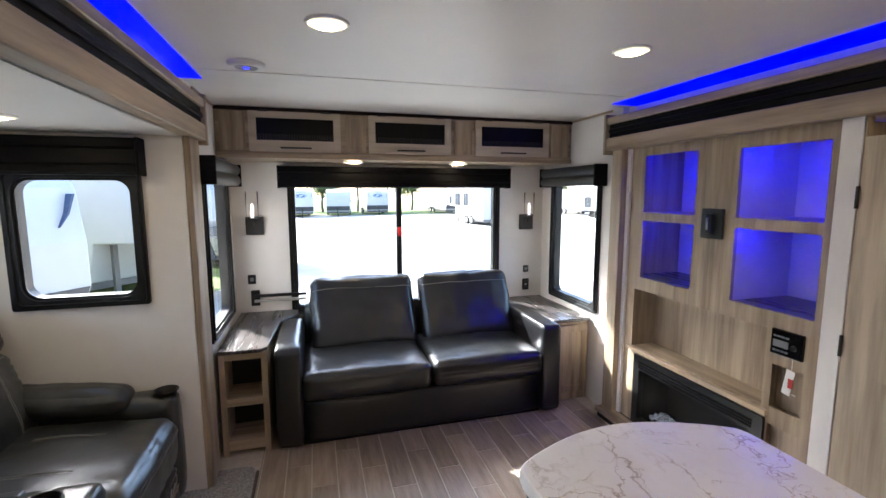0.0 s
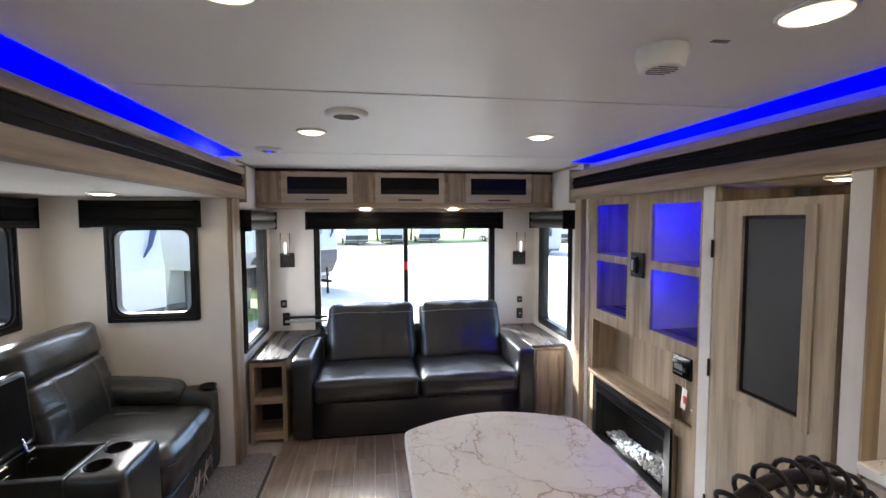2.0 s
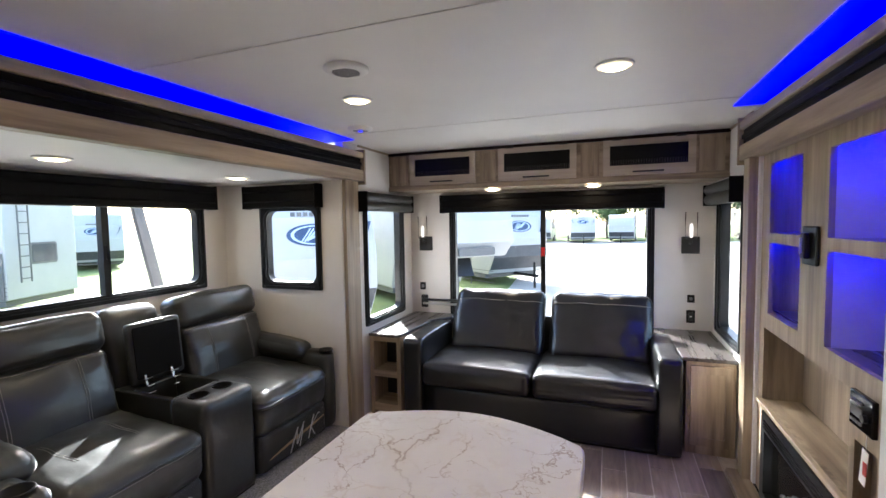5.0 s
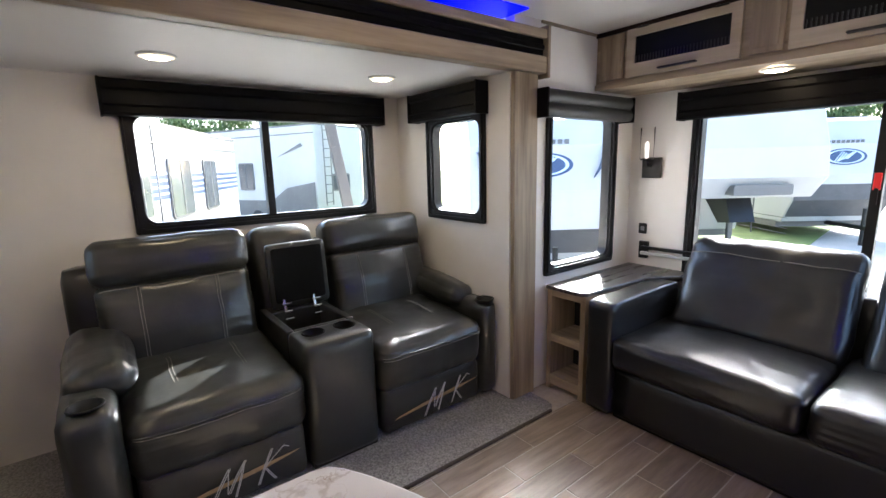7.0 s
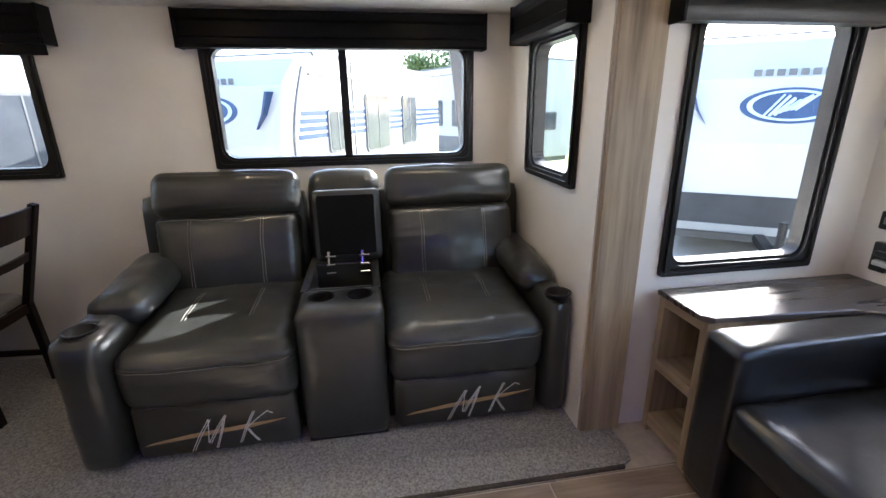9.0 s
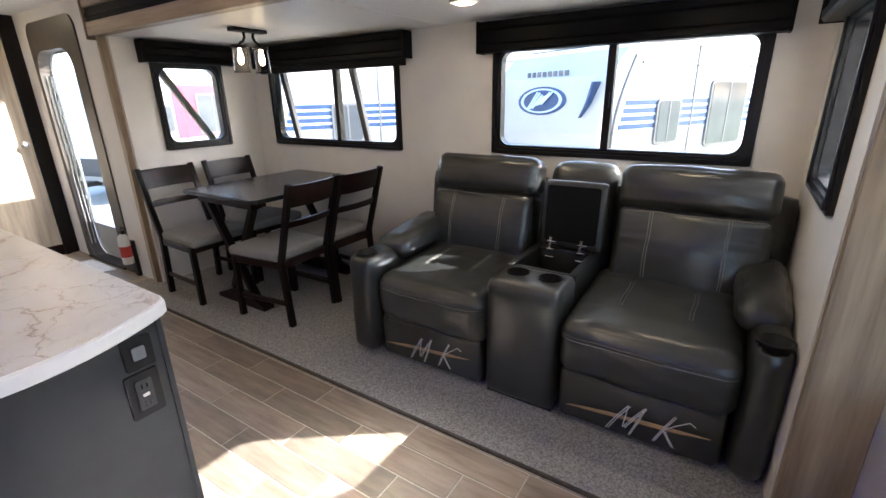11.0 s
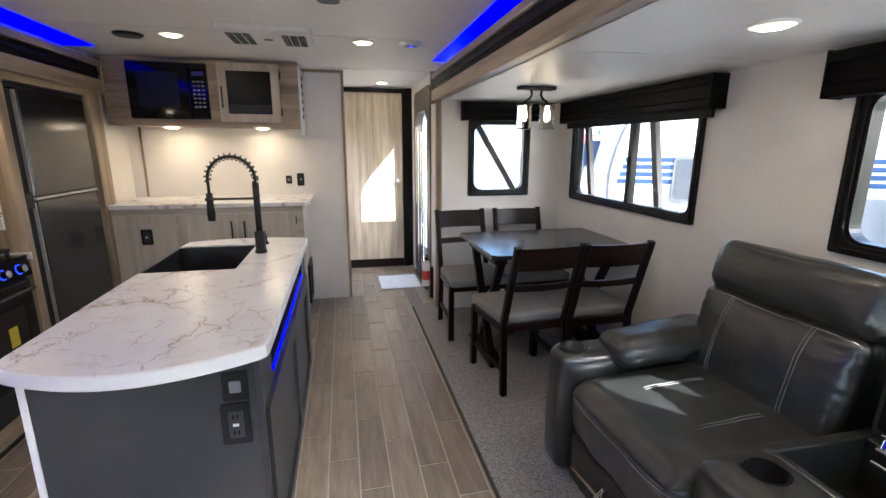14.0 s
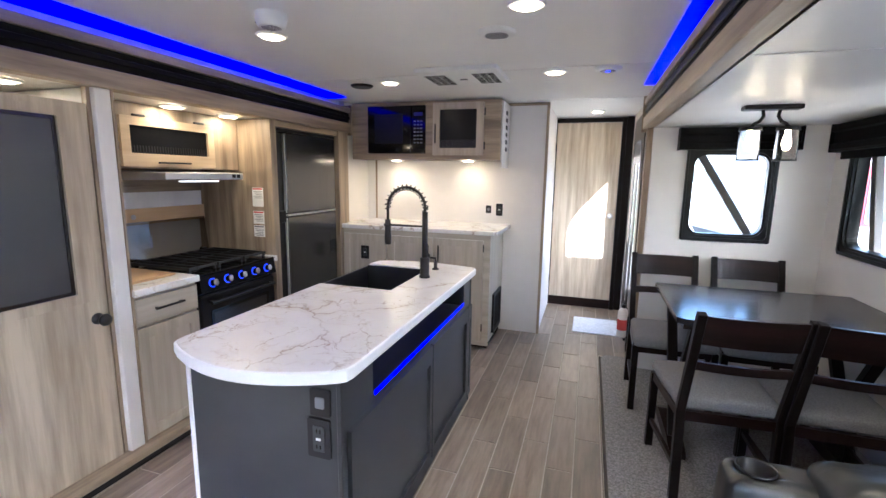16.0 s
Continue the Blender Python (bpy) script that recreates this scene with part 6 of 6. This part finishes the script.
mtb = box(-0.385, 0.03, -2.50, -2.03, 0.0005, 0.012, 0.004, 1)
solo("door_mat", mtb, mat("white_mat", (0.72, 0.71, 0.69), 0.95, col2=(0.55, 0.54, 0.52), scale=(50, 50, 50), bump=0.6, bscale=150), "small white cloth mat by the entry door", "mat")
fe = thing("fire_extinguisher", (-0.385, -1.72, 0.0), "small white fire extinguisher with a red label and black head", "fire extinguisher")
part("bottle", lathe([(0.0, 0.0), (0.038, 0.0), (0.04, 0.01), (0.04, 0.21), (0.03, 0.235), (0.014, 0.25), (0.0, 0.25)], 22, Matrix.Translation((-0.375, -1.72, 0.12))), M_WHITE, fe, "", True)
part("label_band", lathe([(0.0405, 0.06), (0.0405, 0.15)], 22, Matrix.Translation((-0.375, -1.72, 0.12))), M_RED, fe, "red label band")
part("head", box(-0.39, -0.36, -1.745, -1.69, 0.37, 0.40, 0.004, 1), M_BLACK, fe)
part("lever", tube([(-0.375, -1.73, 0.40), (-0.375, -1.70, 0.43), (-0.375, -1.66, 0.42)], 0.006, 6), M_BLACK, fe)
part("bracket", boxes((XL, XL + 0.03, -1.75, -1.69, 0.0, 0.30)), M_BLACK, fe)

# ---- ceiling fittings ----


def round_fitting(name, x, y, z, r, h, label, category, m=None, slots=5, led=False):
    f = thing(name, (x, y, z), label, category)
    m = m or M_WHITE
    part("housing", lathe([(r, 0.0), (r * 1.0, -h * 0.4), (r * 0.86, -h), (r * 0.7, -h * 1.05), (0.0, -h * 1.05)], 28, Matrix.Translation((x, y, z))), m, f, "", True)
    bars = bmesh.new()
    for k in range(slots):
        u = (k + 0.5) / slots * 2 - 1
        w = r * 0.6 * math.sqrt(max(0.05, 1 - u * u * 0.8))
        merge(bars, box(x - w, x + w, y + u * r * 0.55 - 0.002, y + u * r * 0.55 + 0.002, z - h * 1.05 - 0.0015, z - h * 1.05 + 0.002))
    part("slots", bars, M_INK, f, "grey grille slots")
    if led:
        part("indicator", lathe([(0.0, -0.004), (0.012, -0.003), (0.013, 0.0)], 14, Matrix.Translation((x, y, z - h * 1.05))), M_LEDDOT, f, "blue indicator light", True)
    return f


round_fitting("ceiling_speaker", 0.39, 1.35, ZC, 0.085, 0.016, "round white ceiling speaker with a grille", "speaker", slots=9)
round_fitting("ceiling_vent", 0.39, 0.11, ZC, 0.085, 0.016, "round white ceiling vent with a grille", "vent", slots=9)
round_fitting("ceiling_vent", 1.56, -0.84, ZC, 0.08, 0.014, "round black ceiling vent", "vent", M_BLACK)
round_fitting("ceiling_speaker", -0.11, 2.29, ZC, 0.075, 0.018, "white ceiling speaker with a blue light", "speaker", led=True)
round_fitting("ceiling_speaker", -0.10, -0.70, ZC, 0.075, 0.018, "white ceiling speaker with a blue light", "speaker", led=True)
sd = round_fitting("smoke_alarm", 1.215, 0.565, ZC, 0.062, 0.05, "white round smoke alarm under the ceiling", "smoke alarm")
wl = thing("alarm_warning_label", (1.33, 0.50, ZC), "small printed label beside the smoke alarm", "label")
part("print", box(1.30, 1.345, 0.49, 0.505, ZC - 0.002, ZC - 0.0006), M_INK, wl)
ac = thing("air_conditioner_vent", (0.76, -0.66, ZC), "white ceiling air-conditioner cover with two grilles", "air conditioner")
part("cover", prism(rrect(0.50, 1.01, -0.88, -0.44, 0.02, 4), "z", ZC - 0.028, ZC, 0.006, 2), M_WHITE, ac)
for x0 in (0.53, 0.83):
    part("grille", prism(rrect(x0, x0 + 0.15, -0.82, -0.52, 0.01, 2), "z", ZC - 0.0305, ZC - 0.027), M_WHITE, ac)
    # black bars on the cover stand in for the shade inside the louvres
    for k in range(11):
        for c in range(3):
            part("slot", box(x0 + 0.008 + c * 0.046, x0 + 0.048 + c * 0.046, -0.812 + k * 0.0265, -0.796 + k * 0.0265, ZC - 0.0315, ZC - 0.0285), M_MESH, ac, "black bar standing in for a shaded slot")
part("knob", box(0.73, 0.78, -0.68, -0.665, ZC - 0.033, ZC - 0.028), M_INK, ac, "small grey control")

# ---- outdoors ----
GZ = -0.85
M_GRAVEL = mat("pale_gravel", (0.46, 0.43, 0.37), 0.95, col2=(0.36, 0.33, 0.28), scale=(0.8, 0.8, 0.8), detail=8, bump=0.5, bscale=20)
M_GRASS = mat("lawn", (0.17, 0.22, 0.05), 0.95, col2=(0.11, 0.15, 0.035), scale=(1.5, 1.5, 1.5), detail=8, bump=0.6, bscale=30)
M_GEL = mat("white_gelcoat", (0.40, 0.397, 0.385), 0.3, col2=(0.36, 0.357, 0.345), scale=(0.7, 0.7, 0.7))
M_NAVY = mat("navy_graphic", (0.014, 0.034, 0.085), 0.35, col2=(0.02, 0.045, 0.11))
M_GREYG = mat("grey_graphic", (0.11, 0.108, 0.105), 0.4, col2=(0.09, 0.088, 0.085), scale=(2, 2, 2))
M_TINT = mat("tinted_window", (0.045, 0.05, 0.055), 0.10, col2=(0.065, 0.07, 0.075), scale=(2, 2, 2))
M_TYRE = mat("tyre_rubber", (0.02, 0.02, 0.02), 0.8)
M_BARK = mat("bark", (0.09, 0.07, 0.05), 0.9, col2=(0.06, 0.045, 0.03), scale=(6, 6, 2), bump=0.6, bscale=40)
M_LEAF = mat("foliage", (0.11, 0.15, 0.045), 0.7, col2=(0.06, 0.10, 0.03), scale=(1.2, 1.2, 1.2), detail=6)

struct("ground", box(-400, 400, -400, 400, GZ - 0.5, GZ), M_GRAVEL, "pale sunlit gravel lot", "ground")
struct("grass_verge", box(-120, 120, 51, 160, GZ - 0.2, GZ + 0.03), M_GRASS, "mown grass at the lot's far edge", "ground")
struct("grass_strip", prism([(-60, 0), (-12, 4.2), (-3.2, 9.2), (-1.8, 13.5), (-2.6, 22), (-14, 46), (-60, 46)], "z", GZ - 0.2, GZ + 0.02), M_GRASS, "strip of grass between the parked trailers", "ground")


def trailer(x, y, yaw, length, stripes=True, tint=M_GEL, height=3.15, label="white travel trailer with navy graphics parked outdoors", nose=False, guard=0.35):
    """A parked trailer. Its front's near corner is the origin; it runs back along -x and is 2.4 m wide towards -y."""
    t = thing("travel_trailer", (0, 0, 0), label, "trailer", "parked trailers")
    L, W, H, u = length, 2.4, height, 0.45
    if nose:
        # a fifth wheel's raised nose over its hitch
        prof = [(-L, u), (-2.55, u), (-2.35, u + 0.85), (-0.35, u + 0.95), (0.0, u + 1.35), (-0.05, u + 1.9), (-0.45, H - 0.15), (-0.9, H), (-L, H)]
    else:
        prof = [(-L, u), (-0.35, u), (0.0, u + 0.6), (0.0, u + 1.25), (-0.15, u + 2.0), (-0.5, H - 0.1), (-0.9, H), (-L, H)]
    part("body", prism(prof, "y", -W, 0, 0.03, 2), tint, t)
    part("roof_rail", box(-L, -0.9, -W - 0.02, 0.02, H - 0.04, H + 0.02), M_GREYG, t)
    part("skirt", box(-L + 0.1, -2.6 if nose else -0.6, -W + 0.05, -0.05, u - 0.16, u), M_GREYG, t)
    mid = -W * 0.5
    if nose:
        part("pin_box", prism([(-1.5, u + 0.93), (-0.7, u + 0.93), (-0.5, u + 0.45), (-0.9, u + 0.40)], "y", mid - 0.25, mid + 0.25), M_BLACK, t, "black hitch pin box")
        part("front_leg", boxes((-2.3, -2.2, -W + 0.3, -W + 0.4, 0.0, u + 0.9), (-2.3, -2.2, -0.4, -0.3, 0.0, u + 0.9)), M_GREYG, t)
        part("nose_locker", prism(rrect(mid - 0.55, mid + 0.55, u + 1.02, u + 1.22, 0.04, 3), "x", -0.30, 0.012), M_GREYG, t, "grey locker door on the nose")
        q = random.Random(6)
        for k in range(9):
            dy = (k - 4) * 0.17
            part("cap_graphic", beam((-0.28, mid + dy - 0.28, u + 2.13 + 0.05 * q.random()), (-0.28, mid + dy + 0.28, u + 2.05 + 0.22 * q.random()), 0.12, 0.045 + 0.05 * q.random()), M_GREYG, t, "dark grey feathered graphic")
    elif guard:
        part("rock_guard", prism([(-0.36, u - 0.01), (0.012, u + 0.6), (0.012, u + 0.25 + guard), (0.006, u + 0.25 + guard), (0.0, u + 0.6)], "y", -W + 0.03, -0.03), M_GUARD, t, "dark lower front panel")
    if stripes:
        part("stripe_band", box(-L + 0.05, -0.42, 0.001, 0.005, u + 1.27, u + 1.72), M_PALEB, t, "pale blue band")
        for k in range(4):
            part("stripe", box(-L + 0.05, -0.40 - 0.03 * k, 0.005, 0.011, u + 1.30 + k * 0.105, u + 1.365 + k * 0.105), M_NAVY, t)
        # the curved rim between the front cap and the side
        rim = [(-0.62 + 0.34 * math.sin(math.pi * k / 14), 0.006, u + 0.05 + (H - u - 0.25) * k / 14) for k in range(15)]
        part("belt_moulding", tube(rim, 0.022, 6), M_GREYG, t)
        tilt = pose(-0.085, mid, u + 1.68, 0, 78.7, 0) @ Matrix.Diagonal((0.58, 1.45, 1, 1))
        logo = lathe([(0.0, 0.0), (0.36, 0.0), (0.36, 0.012), (0.0, 0.012)], 30)
        logo.transform(tilt)
        part("emblem", logo, M_NAVY, t, "navy oval emblem")
        ring2 = lathe([(0.27, 0.0), (0.31, 0.0), (0.31, 0.02), (0.27, 0.02), (0.27, 0.0)], 30)
        ring2.transform(tilt)
        part("emblem_ring", ring2, M_PALEB, t, "pale ring on the emblem")
        for k in range(7):
            a0 = -1.1 + 0.36 * k
            part("emblem_stroke", beam((-0.045 + 0.01 * (k % 2), mid - 0.26 + 0.05 * k, u + 1.60 + 0.035 * math.sin(a0 * 2)), (-0.080, mid - 0.08 + 0.055 * k, u + 1.78 - 0.03 * math.cos(a0 * 3)), 0.016, 0.022 + 0.008 * (k % 3)), M_PALEB, t)
        for k in range(8):
            part("lettering_bar", beam((-0.155, mid - 0.42 + k * 0.115, u + 2.06), (-0.155, mid - 0.34 + k * 0.115, u + 2.06), 0.012, 0.075), M_GREYG, t, "grey lettering bar")
        for sd in (-1, 1):
            part("cap_sweep", prism([(mid + sd * 1.05, u + 1.92), (mid + sd * 1.08, u + 1.92), (mid + sd * 0.99, u + 1.64), (mid + sd * 0.86, u + 1.46), (mid + sd * 0.965, u + 1.65)], "x", -0.30, 0.012), M_NAVY, t)
    for a, b, z0, z1 in ((-1.7, -1.15, u + 1.05, u + 1.7), (-3.4, -2.4, u + 0.95, u + 1.95), (-4.9, -4.1, u + 0.95, u + 1.95)):
        if -b < L - 0.3:
            w = part("window", prism(rrect(a, b, z0, z1, 0.08, 4), "y", 0.004, 0.03), M_GREYG, t, "grey-framed window")
            part("pane", prism(rrect(a + 0.04, b - 0.04, z0 + 0.04, z1 - 0.04, 0.06, 4), "y", 0.03, 0.036), M_TINT, w)
            part("window_bar", box((a + b) / 2 - 0.012, (a + b) / 2 + 0.012, 0.034, 0.042, z0 + 0.04, z1 - 0.04), M_GREYG, w)
    part("panel_seam", box(-2.02, -1.985, 0.001, 0.014, u, H - 0.05), M_GREYG, t, "grey seam on the side")
    part("drip_rail", box(-L, -0.75, 0.001, 0.022, H - 0.30, H - 0.27), M_GREYG, t)
    for k in range(4):
        part("siding_line", box(-L, -0.9, 0.001, 0.007, u + 0.12 + k * 0.11, u + 0.135 + k * 0.11), M_GREYG, t)
    for xx in (-L * 0.62, -L * 0.62 - 0.85):
        if xx > -L + 0.3:
            for sd in (0.0, -W):
                wh = part("wheel", cyl((xx, sd - 0.12, 0.34), (xx, sd + 0.04, 0.34), 0.34, n=22), M_TYRE, t)
                part("rim", cyl((xx, sd - 0.125, 0.34), (xx, sd + 0.05, 0.34), 0.19, n=18), M_SILVER, wh)
    if not nose:
        part("hitch", beam((-0.4, mid, u - 0.02), (0.9, mid, u - 0.02), 0.12, 0.10), M_BLACK, t)
        part("jack", cyl((0.75, mid, 0.0), (0.75, mid, 0.9), 0.045, n=10), M_BLACK, t)
    # rear wall fittings
    rw = part("rear_window", prism(rrect(mid - 0.45, mid + 0.45, u + 0.9, u + 1.5, 0.08, 4), "x", -L - 0.02, -L - 0.001), M_GREYG, t, "grey-framed window")
    part("pane", prism(rrect(mid - 0.40, mid + 0.40, u + 0.95, u + 1.45, 0.06, 4), "x", -L - 0.025, -L - 0.02), M_TINT, rw)
    t.matrix_basis = pose(x, y, GZ, 0, 0, yaw)
    return t


M_GUARD = mat("charcoal_front_panel", (0.05, 0.05, 0.052), 0.5, col2=(0.065, 0.065, 0.067), scale=(3, 3, 3))
M_PALEB = mat("pale_blue_graphic", (0.42, 0.50, 0.60), 0.35, col2=(0.38, 0.46, 0.56))
trailer(-5.1, 0.7, -27, 6.6, height=2.9)
trailer(-3.3, -3.9, -27, 7.2)
trailer(-3.0, 7.7, -35, 6.5, height=3.0)
trailer(-1.06, 11.65, -38, 8.5, False, M_GEL, 3.75, "white fifth-wheel trailer with a dark feathered graphic on its nose", nose=True)
trailer(-0.86, 16.8, -42, 6.5, guard=0.75)
trailer(-24.0, 17.0, -30, 6.5)
tall = trailer(-20.7, 3.6, 203, 8.0, False, M_GEL, 3.6, "tall grey and white trailer with a rear ladder")
for sd in (-0.30, -0.62):
    part("ladder_rail", tube([(-8.12, sd, 0.9), (-8.12, sd, 3.55), (-8.0, sd, 3.68)], 0.02, 6), M_GREYG, None).parent = tall
for k in range(9):
    part("ladder_rung", cyl((-8.12, -0.62, 1.0 + k * 0.3), (-8.12, -0.30, 1.0 + k * 0.3), 0.015, n=6), M_GREYG, None).parent = tall
part("lower_graphic", prism([(-7.95, 0.47), (-0.6, 0.47), (-0.6, 1.0), (-5.8, 1.05), (-6.6, 1.5), (-7.95, 1.7)], "y", 0.016, 0.022), M_GREYG, None, "grey lower side panel").parent = tall
part("side_sweep", prism([(-7.5, 2.9), (-6.2, 2.55), (-7.4, 3.0)], "y", 0.016, 0.022), M_GREYG, None).parent = tall
ahead = trailer(-3.2, -9.0, 12, 7.5, False, M_GEL, 2.9, "white and maroon trailer parked ahead")
part("colour_panel", box(-7.4, -1.75, 0.002, 0.014, 1.35, 2.65), mat("maroon_paint", (0.22, 0.03, 0.05), 0.35), None, "maroon side panel").parent = ahead
trailer(11.0, 38, 96, 7.5, False, M_GEL, 3.3, "tall white fifth-wheel trailer with grey graphics", nose=True)
trailer(15.5, 25, 100, 8.0, False, M_GEL, 3.3, "tall white fifth-wheel trailer with grey graphics", nose=True)
for k, (x, y) in enumerate(((-9, 47), (-4.5, 48), (0, 47), (3.6, 48), (8, 50), (17, 50), (23, 46), (30, 42), (-15, 46))):
    trailer(x, y, -95 + 6 * (k % 3), 5.5 + 0.5 * (k % 3), k % 2 == 0, M_GEL, 2.8)

# unseen awning, added and sized to shade the slide-out, and struts outside the windows
M_CANVAS = mat("grey_awning_vinyl", (0.30, 0.30, 0.29), 0.8, col2=(0.25, 0.25, 0.245), scale=(3, 3, 3))
can = thing("awning", (-2.0, 0.5, 1.86), "unseen grey vinyl awning added to shade the slide-out windows", "awning")
fab = prism([(-1.60, 1.862), (-2.45, 1.84), (-2.45, 1.846), (-1.60, 1.868)], "y", -1.30, 2.50)
part("canopy", fab, M_CANVAS, can)
part("roller_tube", cyl((-2.47, -1.34, 1.86), (-2.47, 2.54, 1.86), 0.035, n=14), M_WHITE, can)
part("wall_rail", box(-1.615, -1.56, -1.32, 2.52, 1.79, 1.87, 0.004, 1), M_WHITE, can)
for a, b in (((-1.587, -0.05, 0.7), (-1.587, -0.30, 1.82)), ((-1.587, -0.85, 0.7), (-1.587, -1.10, 1.82)), ((-2.09, 2.515, 0.55), (-2.335, 2.41, 1.83))):
    aw = thing("awning_strut", ((a[0] + b[0]) / 2, (a[1] + b[1]) / 2, a[2]), "grey metal awning strut outside a window", "awning strut", "awning struts")
    part("bar", beam(a, b, 0.085 if a[0] < -2 else 0.05, 0.04, (1, 0, 0)), M_GREYG, aw)
aw = thing("awning_strut", (-0.95, -1.452, 0.9), "grey metal awning strut outside a window", "awning strut", "awning struts")
part("bar", beam((-0.70, -1.452, 1.72), (-1.18, -1.452, 0.95), 0.05, 0.035, (0, 1, 0)), M_GREYG, aw)


def tree(seed, h, r):
    t = thing("tree", (0, 0, 0), "leafy broad green tree at the lot's edge", "tree", "trees at the lot's edge")
    q = random.Random(seed)
    tr = tube([(0.15 * math.sin(k), 0.1 * math.cos(k * 1.7), h * 0.6 * k / 5) for k in range(6)], 0.16, 8)
    for v in tr.verts:
        s = 1 - 0.6 * v.co.z / (h * 0.6)
        v.co.x, v.co.y = v.co.x * s, v.co.y * s
    for k in range(5):
        a = q.random() * 6.28
        merge(tr, cyl((0, 0, h * (0.25 + 0.06 * k)), (math.cos(a) * r * 0.6, math.sin(a) * r * 0.6, h * (0.45 + 0.08 * k)), 0.06, 0.02, 6))
    part("trunk", tr, M_BARK, t)
    bm = bmesh.new()
    lobes = []
    for k in range(11):
        a, b = q.random() * 6.283, q.random()
        lobes.append((Vector((math.cos(a) * r * 0.62 * b ** 0.5, math.sin(a) * r * 0.62 * b ** 0.5, h * (0.38 + 0.42 * q.random()))), r * (0.32 + 0.22 * q.random())))
    for k in range(5200):
        o, lr = lobes[k % 11]
        a, b = q.random() * 6.283, math.acos(2 * q.random() - 1)
        rad = lr * (0.45 + 0.6 * q.random())
        c = o + Vector((rad * math.sin(b) * math.cos(a), rad * math.sin(b) * math.sin(a), rad * 0.85 * math.cos(b)))
        s = 0.09 + 0.13 * q.random()
        n = Euler((q.random() * 6, q.random() * 6, q.random() * 6)).to_matrix()
        vs = [bm.verts.new(c + n @ Vector(p) * s) for p in ((-1, 0, 0), (-0.2, 0.6, 0.25), (1, -0.1, 0.2), (0.1, -0.6, 0))]
        bm.faces.new(vs)
    part("crown", bm, M_LEAF, t)
    return t


kinds = [tree(3, 10.0, 4.0), tree(8, 8.0, 3.4), tree(12, 11.5, 4.4)]
q = random.Random(21)
for k, t in enumerate(kinds):
    t.matrix_basis = pose(-24 + 26 * k, 60, GZ)
for k in range(4):
    copy_thing(kinds[(k + 1) % 3], pose(-46 - 9 * q.random(), 8 + 5.2 * k, GZ, 0, 0, q.random() * 360))
for k in range(30):
    copy_thing(kinds[k % 3], pose(-55 + 4.2 * k + q.random() * 2, 58 + q.random() * 10, GZ, 0, 0, q.random() * 360))

# ---- floor tiles ----
floor_set = thing("floor", (0.8, 0.4, 0), "wood-look ceramic plank tiles with pale grout", "floor", kind="structure")
TW, TL, GAP = 0.134, 0.515, 0.0058


def tile_mesh(w, l):
    bm = box(-w / 2, w / 2, -l / 2, l / 2, -0.0119, 0.0, 0.0012, 1)
    me = bpy.data.meshes.new("floor_tile")
    bm.to_mesh(me)
    bm.free()
    me.materials.append(M_TILE)
    return me


meshes = {}
x = -0.189
col = 0
cols = []
while x < 1.96:
    cols.append((x, min(x + TW, 1.963)))
    x += TW
for col, (x0, x1) in enumerate(cols + [(-0.200, -0.189), (-0.323, -0.189), (XL, -0.323)]):
    lo, hi = (YF + 0.012, YB) if col < len(cols) + 1 else (YF + 0.012, -1.532)
    y = (0.287 + 0.305 * col) % TL - 8 * TL
    while y < hi:
        a, b = max(y, lo), min(y + TL, hi)
        y += TL
        if b - a < 0.03:
            continue
        if x0 > 0.33 and b < -1.885:
            continue
        if x0 > 0.70 and b < -1.40:
            continue
        key = (round(x1 - x0 - GAP, 4), round(b - a - GAP, 4))
        if key not in meshes:
            meshes[key] = tile_mesh(*key)
        o = new("floor_tile", meshes[key])
        o.parent = floor_set
        o.location = Vector(((x0 + x1) / 2, (a + b) / 2, 0)) - floor_set.location
